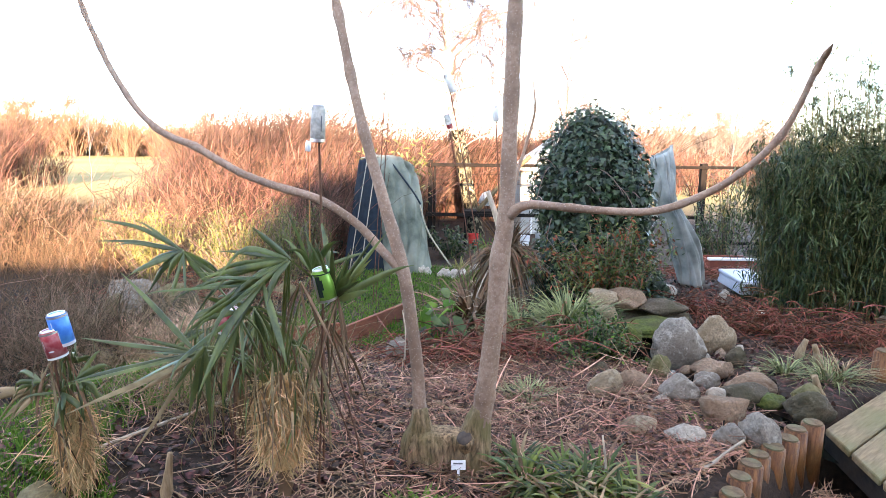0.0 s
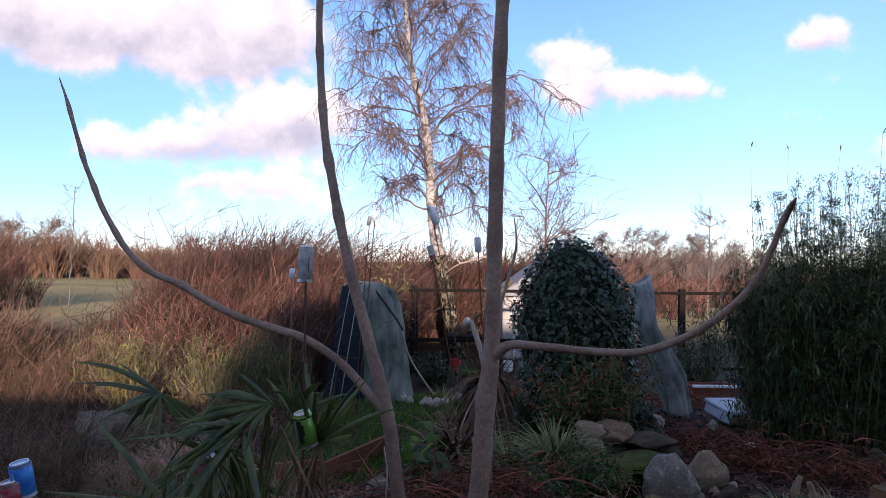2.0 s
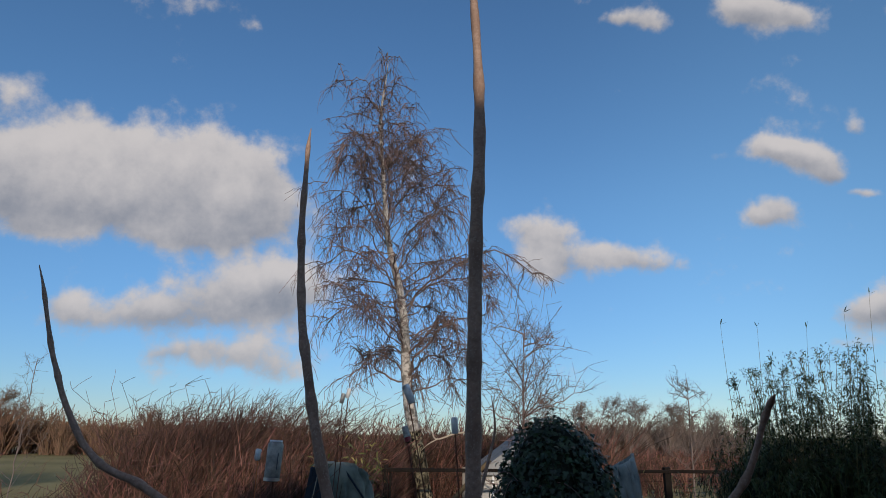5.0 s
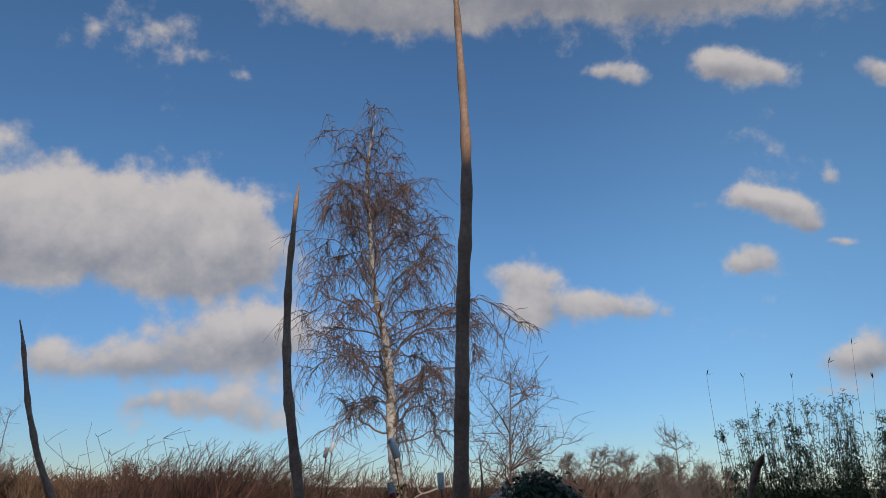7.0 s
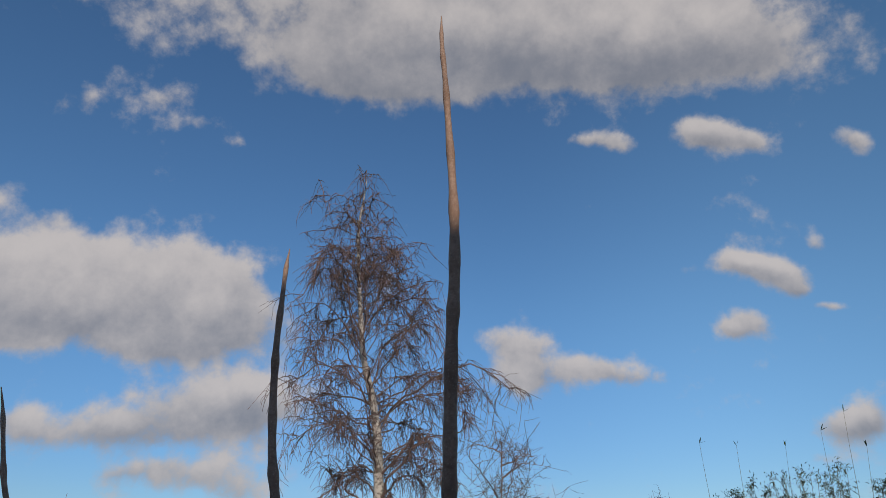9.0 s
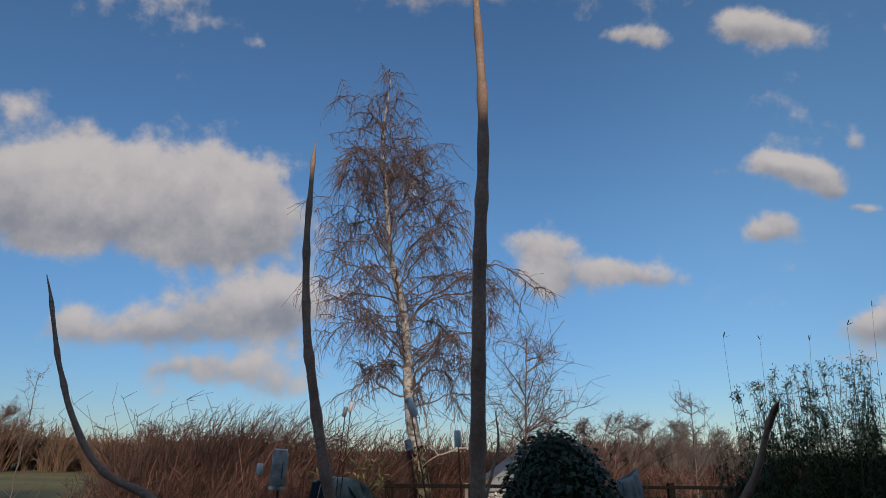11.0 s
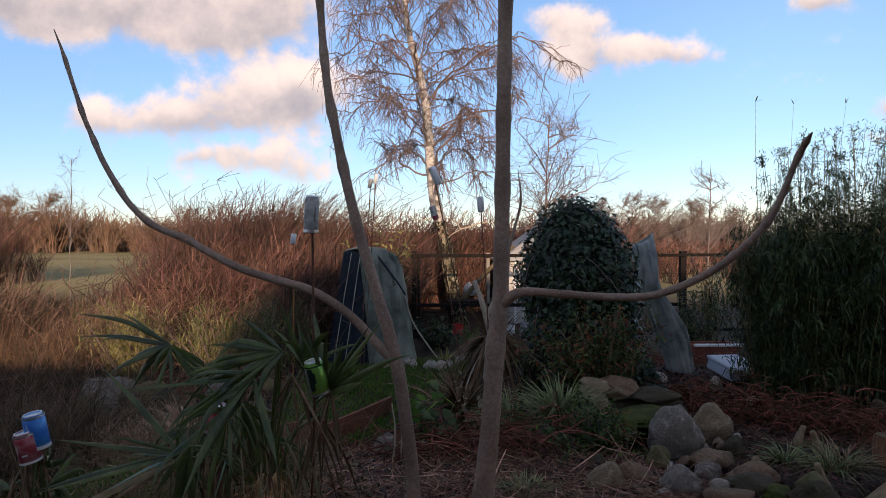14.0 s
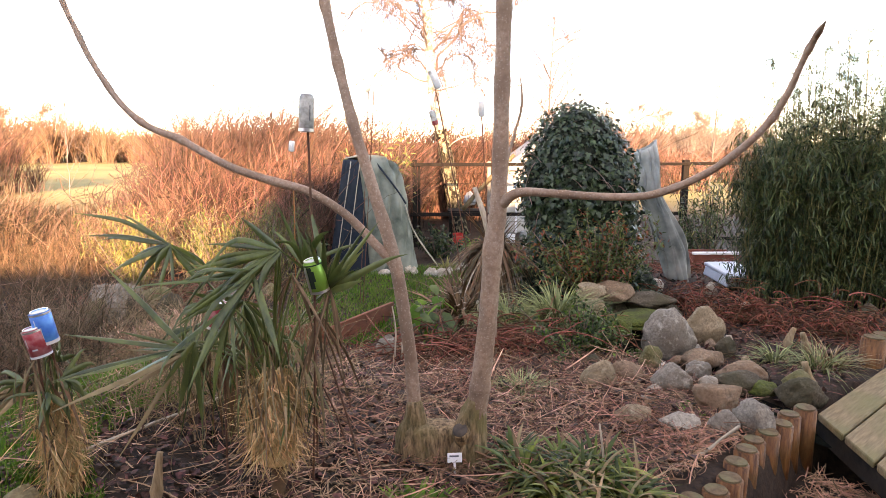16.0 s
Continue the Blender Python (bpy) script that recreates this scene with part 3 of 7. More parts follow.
def gz(x, y):
    """Height of the ground: a raised bed that falls to the lawn, a little higher on the rockery's side, with the stream's bed cut in."""
    x, y = np.asarray(x, float), np.asarray(y, float)
    left = np.interp(y, [0, 1.2, 1.7, 2.3, 3.2, 4.3, 5.4, 8, 13, 40, 150, 5000], [.45, .45, .66, .72, .68, .45, .27, .15, 0, 0, .3, .3])
    right = np.interp(y, [0, 1.2, 1.7, 2.3, 3.2, 4.3, 5.4, 7, 9, 12, 40, 150, 5000], [.45, .45, .66, .72, .68, .58, .52, .45, .2, 0, 0, .3, .3])
    z = left + (right - left) * fade(-0.2, 0.7, x)
    z = z - 0.42 * fade(-1.6, -3.6, x) * fade(1.6, 3.0, y) * fade(7.0, 4.5, y)
    # the path in front of the palisade
    s = (x - 0.86) * 0.75 - (y - 2.04) * 0.80
    z = np.where((s > 0) & (y < 3.3), z + (0.45 - z) * fade(0.0, 0.08, s), z)
    # stream bed
    d = np.full(np.broadcast(x, y).shape, 9.0)
    for (ax, ay), (bx, by) in zip(STREAM[:-1], STREAM[1:]):
        t = np.clip(((x - ax) * (bx - ax) + (y - ay) * (by - ay)) / ((bx - ax) ** 2 + (by - ay) ** 2), 0, 1)
        d = np.minimum(d, np.hypot(x - ax - t * (bx - ax), y - ay - t * (by - ay)))
    return z - 0.16 * fade(0.26, 0.08, d)


def bumps(x, y, scale, amp):
    return np.array([noise.noise(Vector((a * scale, b * scale, 0.3))) for a, b in zip(np.ravel(x), np.ravel(y))]).reshape(np.shape(x)) * amp


xs = np.unique(np.concatenate([np.linspace(-3000, -60, 14), np.linspace(-60, -6, 28), np.linspace(-6, 6, 200), np.linspace(6, 60, 28), np.linspace(60, 3000, 14)]))
ys = np.unique(np.concatenate([np.linspace(-600, -20, 8), np.linspace(-20, 0, 12), np.linspace(0, 9, 150), np.linspace(9, 20, 40), np.linspace(20, 200, 40), np.linspace(200, 4000, 14)]))
gx, gy = np.meshgrid(xs, ys)
gh = gz(gx, gy)
near = (np.abs(gx) < 8) & (gy > 0) & (gy < 20)
gh = np.where(near, gh - 0.010 + bumps(gx, gy, 2.2, 0.014) + bumps(gx, gy, 9.0, 0.008), gh)
nx = len(xs)
ii = (np.arange(len(ys) - 1)[:, None] * nx + np.arange(nx - 1)[None]).ravel()
ground_me = mesh_from("ground", np.stack([gx, gy, gh], -1).reshape(-1, 3), np.stack([ii, ii + 1, ii + nx + 1, ii + nx], -1), True)

gm = M["soil"]
gn, gl = gm.node_tree.nodes, gm.node_tree.links
pb = gn["Principled BSDF"]
base = pb.inputs["Base Color"].links[0].from_socket
pos = gn.new("ShaderNodeSeparateXYZ")
gl.new(gn["Texture Coordinate"].outputs["Object"], pos.inputs[0])
away = gn.new("ShaderNodeMapRange")
away.inputs["From Min"].default_value, away.inputs["From Max"].default_value = 17.0, 24.0
gl.new(pos.outputs["Y"], away.inputs["Value"])
fn = gn.new("ShaderNodeTexNoise")
fn.inputs["Scale"].default_value, fn.inputs["Detail"].default_value = 0.12, 8
gl.new(gn["Texture Coordinate"].outputs["Object"], fn.inputs["Vector"])
fr = gn.new("ShaderNodeValToRGB")
fr.color_ramp.elements[0].position, fr.color_ramp.elements[1].position = 0.35, 0.65
fr.color_ramp.elements[0].color, fr.color_ramp.elements[1].color = (0.19, 0.155, 0.055, 1), (0.33, 0.262, 0.105, 1)
gl.new(fn.outputs["Fac"], fr.inputs["Fac"])
gmix = gn.new("ShaderNodeMix")
gmix.data_type = "RGBA"
gl.new(away.outputs[0], gmix.inputs["Factor"])
gl.new(base, gmix.inputs["A"])
gl.new(fr.outputs[0], gmix.inputs["B"])
gl.new(gmix.outputs["Result"], pb.inputs["Base Color"])
ground = thing("ground", "dark garden soil that passes into a pale meadow", "ground", kind="structure", data=ground_me, mat=gm)


def on_ground(n, x0, x1, y0, y1, lift=0.0):
    x, y = rng.uniform(x0, x1, n), rng.uniform(y0, y1, n)
    return np.stack([x, y, gz(x, y) + lift], -1)


# ---- unseen house behind the viewer, added to shade the garden ----
house = thing("house", "unseen brick house added behind the viewer to shade the garden", "house", (0, 0, 0))
hw = box_mesh("wall", 15.4, 8, 4.42, 0)
part("wall", hw, M["brick_house"], house, "red-brown brick wall", (6.25, -7.2, 0.3))
bm = bmesh.new()
rv = [bm.verts.new(c) for c in [(-1.75, -2.7, 4.76), (14.3, -2.7, 4.76), (14.3, -7.2, 5.7), (-1.75, -7.2, 5.7), (-1.75, -11.7, 4.76), (14.3, -11.7, 4.76)]]
for q in ((0, 1, 2, 3), (3, 2, 5, 4), (0, 4, 5, 1)):
    bm.faces.new([rv[i] for i in q])
bm.faces.new([rv[i] for i in (0, 3, 4)])
bm.faces.new([rv[i] for i in (1, 5, 2)])
part("roof", bm_mesh("roof", bm), M["roof_tile"], house, "unseen tiled roof, its eave set for the shadow's edge")

# unseen low wing, added; its height sets the shade line across the reeds
part("wing", box_mesh("wing", 8.3, 6.4, 2.36, 0.02), M["brick_house"], house, "unseen lower wing added to set the shade line", (-5.62, -6.2, 0.3))
part("wing_roof", box_mesh("wing_roof", 8.0, 7.0, 0.28, 0.03), M["roof_tile"], house, "unseen flat roof added to block the low sun", (-5.77, -6.2, 2.66))


# ---- the pollarded tree in the bed ----
def limb(name, pts, radii, parent, label="", knots=(), k=60, sides=12):
    return part(name, tube_mesh(name, pts, radii, sides, k, knots, 0.012), M["bark"], parent, label)


tree = thing("young_tree", "bare grey-brown young tree shooting from an old stump", "tree", (0, 0, 0))


def root_crown(pts, radii, seed, depth=0.16):
    """A ridged root crown: a thick tapering tube with deep upright furrows."""
    k, sides = 26, 28
    me = tube_mesh("root_crown", pts, radii, sides, k)
    for v in me.vertices:
        c = v.co
        mid = Vector(pts[0]).lerp(Vector(pts[-1]), min(1, max(0, (c.z - pts[0][2]) / (pts[-1][2] - pts[0][2]))))
        out = Vector((c.x - mid.x, c.y - mid.y, 0))
        a = math.atan2(out.y, out.x)
        ridge = abs(noise.noise(Vector((a * 2.6 + seed, seed, c.z * 4)))) * 1.4 + 0.5 * noise.noise(Vector((a * 6, c.z * 16, seed)))
        v.co = c + out * depth * 1.7 * (ridge - 0.35)
    return part("root_crown", me, M["stump"], tree, "old mossy root crown with deep ridges")


root_crown([(-0.118, 2.40, 0.58), (-0.125, 2.40, 0.70), (-0.122, 2.40, 0.80), (-0.114, 2.40, 0.87), (-0.118, 2.402, 0.95)], [0.092, 0.080, 0.070, 0.046, 0.028], 1.0)
root_crown([(0.085, 2.365, 0.58), (0.088, 2.365, 0.70), (0.098, 2.362, 0.80), (0.116, 2.36, 0.90), (0.130, 2.357, 0.98)], [0.098, 0.088, 0.078, 0.056, 0.037], 5.0)
block = root_crown([(-0.018, 2.38, 0.58), (-0.018, 2.38, 0.68), (-0.02, 2.38, 0.76), (-0.022, 2.38, 0.83), (-0.022, 2.38, 0.862), (-0.022, 2.38, 0.868)], [0.165, 0.155, 0.146, 0.132, 0.10, 0.01], 9.0)
for v in block.data.vertices:
    v.co.y = 2.378 + (v.co.y - 2.378) * 0.52
stub = part("cut_stub", tube_mesh("cut_stub", [(0.085, 2.345, 0.80), (0.072, 2.315, 0.845), (0.064, 2.300, 0.872)], [0.044, 0.038, 0.035], 16, 10, (), 0.03), M["stump"], tree, "short stub of a sawn-off stem")
bm = bmesh.new()
bmesh.ops.create_cone(bm, cap_ends=True, segments=20, radius1=0.030, radius2=0.029, depth=0.006)
part("sawn_face", bm_mesh("sawn_face", bm, True), M["cut_wood"], stub, "dark sawn face", (0.0635, 2.2988, 0.874)).rotation_euler = (radians(31), radians(-14), 0)
limb("trunk", [(0.108, 2.37, 0.76), (0.118, 2.36, 0.86), (0.137, 2.356, 0.978), (0.148, 2.353, 1.072), (0.160, 2.350, 1.188), (0.172, 2.349, 1.324), (0.189, 2.346, 1.587), (0.203, 2.346, 1.694), (0.210, 2.344, 1.841), (0.213, 2.342, 2.05), (0.216, 2.341, 2.263), (0.219, 2.341, 2.45), (0.222, 2.342, 2.59), (0.226, 2.344, 2.81), (0.234, 2.346, 3.045), (0.245, 2.348, 3.258), (0.248, 2.350, 3.52), (0.241, 2.352, 3.763), (0.225, 2.354, 4.076), (0.210, 2.357, 4.363), (0.194, 2.358, 4.597), (0.192, 2.36, 4.79)],
     [0.058, 0.044, 0.040, 0.038, 0.037, 0.036, 0.034, 0.034, 0.029, 0.028, 0.0275, 0.027, 0.0265, 0.026, 0.0245, 0.0235, 0.021, 0.0185, 0.0155, 0.013, 0.0105, 0.003], tree, "straight grey-brown trunk with bark nodes",
     [(0.12, .12), (0.285, .16), (0.40, .10), (0.455, .14), (0.52, .12), (0.575, .10), (0.635, .16), (0.685, .22), (0.735, .18), (0.78, .26), (0.835, .22), (0.885, .28), (0.93, .30), (0.97, .4)], 260, 16)
limb("trunk", [(-0.105, 2.40, 0.78), (-0.114, 2.408, 0.88), (-0.123, 2.421, 0.999), (-0.131, 2.434, 1.114), (-0.146, 2.446, 1.228), (-0.177, 2.468, 1.431), (-0.202, 2.482, 1.543), (-0.231, 2.499, 1.643), (-0.264, 2.517, 1.743), (-0.290, 2.532, 1.832), (-0.340, 2.560, 1.99), (-0.381, 2.585, 2.14), (-0.415, 2.607, 2.28), (-0.450, 2.632, 2.44), (-0.484, 2.663, 2.60), (-0.508, 2.690, 2.79), (-0.521, 2.709, 2.936), (-0.533, 2.731, 3.11), (-0.536, 2.754, 3.305), (-0.539, 2.778, 3.50), (-0.534, 2.789, 3.60)],
     [0.044, 0.030, 0.0275, 0.026, 0.026, 0.0265, 0.0265, 0.0255, 0.0245, 0.0235, 0.022, 0.021, 0.020, 0.019, 0.0175, 0.0165, 0.0155, 0.014, 0.012, 0.0085, 0.002], tree, "slender leaning trunk",
     [(0.36, .1), (0.52, .15), (0.60, .22), (0.675, .28), (0.74, .22), (0.82, .28), (0.88, .25), (0.945, .4)], 220, 14)
limb("branch", [(-0.175, 2.475, 1.455), (-0.218, 2.476, 1.520), (-0.272, 2.479, 1.578), (-0.327, 2.483, 1.639), (-0.381, 2.486, 1.691), (-0.459, 2.491, 1.746), (-0.547, 2.496, 1.791), (-0.662, 2.503, 1.822), (-0.770, 2.510, 1.855), (-0.853, 2.515, 1.888), (-0.952, 2.520, 1.942), (-1.036, 2.526, 1.990), (-1.117, 2.531, 2.020), (-1.185, 2.535, 2.056), (-1.262, 2.539, 2.129), (-1.320, 2.543, 2.215), (-1.372, 2.546, 2.307), (-1.410, 2.549, 2.395), (-1.446, 2.551, 2.48), (-1.485, 2.553, 2.60), (-1.529, 2.556, 2.74), (-1.563, 2.558, 2.83)],
     [0.021, 0.019, 0.018, 0.017, 0.0165, 0.016, 0.0155, 0.015, 0.014, 0.0125, 0.0115, 0.0105, 0.009, 0.0075, 0.002], tree, "long curved side branch",
     [(0.33, .12), (0.52, .22), (0.62, .25), (0.70, .15), (0.80, .25), (0.87, .3), (0.94, .4)], 170)
limb("branch", [(0.205, 2.345, 1.735), (0.255, 2.305, 1.783), (0.312, 2.271, 1.796), (0.427, 2.236, 1.790), (0.539, 2.201, 1.785), (0.627, 2.166, 1.786), (0.693, 2.132, 1.794), (0.755, 2.097, 1.817), (0.814, 2.062, 1.850), (0.870, 2.028, 1.890), (0.914, 1.993, 1.936), (0.954, 1.958, 1.987), (0.991, 1.924, 2.052), (1.013, 1.889, 2.130), (1.024, 1.854, 2.205), (1.029, 1.819, 2.252), (1.024, 1.785, 2.272), (1.015, 1.750, 2.285)],
     [0.024, 0.0175, 0.0145, 0.0135, 0.013, 0.013, 0.0125, 0.012, 0.0115, 0.011, 0.0095, 0.009, 0.010, 0.002], tree, "side branch that sweeps up to a dark tip",
     [(0.18, .15), (0.42, .12), (0.58, .15), (0.70, .3), (0.85, .3)], 170)


# ---- birch ----
def birch():
    ob = thing("birch_tree", "tall leafless birch with white bark and weeping brown twigs", "tree", (0, 0, 0))
    stem = spline([(0.42, 13.9, -0.15), (0.38, 13.9, 0.07), (0.20, 13.9, 0.95), (0.01, 13.9, 2.0), (-0.15, 13.9, 2.72), (-0.24, 13.9, 3.5), (-0.30, 13.9, 4.4), (-0.40, 13.9, 5.1), (-0.54, 13.9, 5.7), (-0.72, 13.95, 6.41), (-0.83, 14.0, 7.37), (-0.96, 14.0, 8.68), (-1.01, 14.0, 9.76), (-0.93, 14.0, 10.6), (-0.88, 14.0, 11.2)], 90)
    rad = np.interp(np.linspace(0, 1, 90), [0, 0.02, 0.1, 0.3, 0.5, 0.7, 0.9, 1], [0.25, 0.195, 0.165, 0.120, 0.086, 0.058, 0.026, 0.008])
    rad = rad * (1 + 0.05 * rng.standard_normal(90))
    part("trunk", Heap().tubes(stem[None], rad[None], 12).mesh("trunk", True), M["birch_bark"], ob, "white bark with dark cracked base")
    low = stem[:22]
    part("trunk_base", Heap().tubes(low[None], (rad[:22] * np.linspace(1.07, 1.01, 22) + 0.004)[None], 14).mesh("trunk_base", True), M["birch_base"], ob, "dark, deeply cracked bark at the foot")
    limbs, twigs = Heap(), Heap()

    def outline(z, way):
        left = np.interp(z, [2.6, 4, 5, 6.4, 7.4, 8.2, 9.4, 10.5, 11.6], [1.5, 1.9, 2.0, 2.0, 2.05, 1.7, 1.3, 1.1, 0.7])
        right = np.interp(z, [2.6, 4, 5, 6, 7, 8, 9.2, 10.3, 11.6], [1.5, 2.1, 2.5, 2.9, 2.6, 1.9, 1.3, 0.8, 0.3])
        return left if way < 0 else right

    n1 = 84
    zs = np.sort(np.concatenate([3.0 + 7.6 * rng.beta(1.0, 1.15, n1 - 2), [3.45, 3.3]]))
    l1, r1 = [], []
    for i, z in enumerate(zs):
        j = int(np.argmin(np.abs(stem[:, 2] - z)))
        a = i * 2.399 + rng.uniform(-0.4, 0.4)
        reach = outline(min(z + 0.9, 11.6), math.cos(a)) * rng.uniform(0.6, 1.0)
        d = np.array([math.cos(a), math.sin(a), rng.uniform(0.7, 1.9)])
        if z < 5.5:
            d[2] = rng.uniform(0.2, 0.9)
        p = stem[j]
        q = spline([p, p + reach * np.array([d[0] * 0.3, d[1] * 0.3, d[2] * 0.30]) + rng.normal(0, .09, 3), p + reach * np.array([d[0] * 0.7, d[1] * 0.7, d[2] * 0.58]) + rng.normal(0, .16, 3), p + reach * np.array([d[0], d[1], d[2] * 0.42]) + rng.normal(0, .16, 3)], 14) + np.vstack([np.zeros((1, 3)), rng.normal(0, 0.022, (13, 3))])
        l1.append(q)
        r0 = max(0.010, rad[j] * rng.uniform(0.14, 0.28))
        r1.append(np.linspace(r0, 0.009, 14))
    for q, rr in zip(l1, r1):
        part("limb", Heap().tubes(q[None], rr[None], 6).mesh("limb", True), M["birch_twig"], ob)
    for q, rr in (([(0.98, 13.4, 2.22), (0.75, 13.4, 2.18), (0.42, 13.4, 2.08), (0.30, 13.45, 2.22), (0.12, 13.6, 2.30), (-0.02, 13.8, 2.2)], 0.022), ([(0.42, 13.4, 2.08), (0.24, 13.35, 1.98), (0.10, 13.3, 1.86)], 0.014), ([(0.34, 13.42, 2.20), (0.50, 13.4, 2.42), (0.56, 13.4, 2.50)], 0.012), ([(-0.16, 13.85, 2.32), (-0.5, 13.7, 2.28), (-0.95, 13.6, 2.45)], 0.014)):
        part("limb", tube_mesh("limb", q, [rr, rr * 0.8, rr * 0.3], 6, 18, (), 0.06), M["bleached"], ob, "bleached dead limb")
    l2, r2 = [], []
    for q in l1:
        span = float(np.linalg.norm(q[-1] - q[0]))
        for _ in range(int((4 + 3.8 * span) * np.interp(q[0][2], [6.5, 9.0], [1.0, 0.62]))):
            k = rng.integers(4, 14)
            t = unit(q[min(k, 13)] - q[k - 1])
            d = unit(t + rng.normal(0, 0.7, 3) + np.array([0, 0, 0.25]))
            length = rng.uniform(0.3, 0.9) * min(1.0, 0.35 + 0.35 * span)
            bend = np.array([0, 0, -rng.uniform(0.05, 0.6)])
            u = np.linspace(0, 1, 8)[:, None]
            l2.append(q[k] + length * (d * u + bend * u * u) + rng.normal(0, 0.012, (8, 3)))
            r2.append(np.linspace(0.0105, 0.0055, 8))
    limbs.tubes(np.array(l2), np.array(r2), 4)
    l2 = np.array(l2)
    m = 9 * len(l2)
    src = l2[np.repeat(np.arange(len(l2)), 9), rng.integers(1, 8, m)]
    d = unit(rng.normal(0, 1, (m, 3)) * np.array([1, 1, 0.5]) + np.array([0, 0, -0.25]))
    bend = np.tile([0.0, 0, -0.48], (m, 1)) + rng.normal(0, 0.2, (m, 3)) + np.array([0.05, 0, 0])
    line = arcs(src, d * 0.6, bend * 1.25, rng.uniform(0.18, 0.62, m), 6)
    line += rng.normal(0, 0.008, line.shape)
    twigs.tubes(line, np.tile(np.linspace(0.0060, 0.0040, 6), (m, 1)), 3)
    part("branch_mass", limbs.mesh("branch_mass", True), M["birch_twig"], ob, "brown branches")["kind"] = "stuff"
    part("twig_mass", twigs.mesh("twig_mass"), M["birch_twig"], ob, "weeping purple-brown twigs")["kind"] = "stuff"
    return ob


birch()


def bare_tree(name, label, base_pt, height, width, n1, seed, mat, r0=0.05, n2=8, n3=8, lean=0.0, fine=0.0035, up=0.9):
    r = np.random.default_rng(seed)
    ob = thing(name, label, "tree", base_pt)
    k = 20
    stem = np.stack([lean * np.linspace(0, 1, k) ** 1.5 + r.normal(0, 0.012 * height / 4, k), r.normal(0, 0.012 * height / 4, k), np.linspace(-0.1, height, k)], -1)
    heap = Heap().tubes(stem[None], np.linspace(r0, 0.008, k)[None], 7)
    part("trunk", heap.mesh("trunk", True), mat, ob)
    tw = Heap()
    l1 = []
    for i in range(n1):
        j = r.integers(4, k - 1)
        a = i * 2.4 + r.uniform(-.5, .5)
        reach = width * (1.05 - 0.75 * j / k) * r.uniform(0.6, 1.0)
        d = np.array([math.cos(a), math.sin(a), up * r.uniform(0.6, 1.4)])
        u = np.linspace(0, 1, 10)[:, None]
        l1.append(stem[j] + reach * (d * u + np.array([0, 0, -0.15]) * u * u) + r.normal(0, 0.02 * width, (10, 3)) * u)
    l1 = np.array(l1)
    tw.tubes(l1, np.tile(np.linspace(r0 * 0.42, fine * 1.5, 10), (n1, 1)), 4)
    m = n1 * n2
    src = l1[np.repeat(np.arange(n1), n2), r.integers(2, 10, m)]
    l2 = arcs(src, unit(r.normal(0, 1, (m, 3)) + np.array([0.2, 0, 0.7])), r.normal(0, 0.25, (m, 3)), r.uniform(0.15, 0.42, m) * width, 7)
    tw.tubes(l2, np.tile(np.linspace(fine * 1.9, fine, 7), (m, 1)), 3)
    m3 = m * n3
    src = l2[np.repeat(np.arange(m), n3), r.integers(1, 7, m3)]
    l3 = arcs(src, unit(r.normal(0, 1, (m3, 3)) + np.array([0.15, 0, 0.45])), r.normal(0, 0.25, (m3, 3)), r.uniform(0.06, 0.2, m3) * width, 4)
    tw.tubes(l3, np.tile(np.linspace(fine, fine * 0.7, 4), (m3, 1)), 3)
    part("twig_mass", tw.mesh("twig_mass"), mat, ob)["kind"] = "stuff"
    return ob


bare_tree("small_tree", "thin leafless young tree with fine brown twigs", (2.10, 13.0, 0.0), 4.4, 1.9, 22, 3, M["birch_twig"], 0.038, 8, 6, 0.1, 0.0036, 0.8)


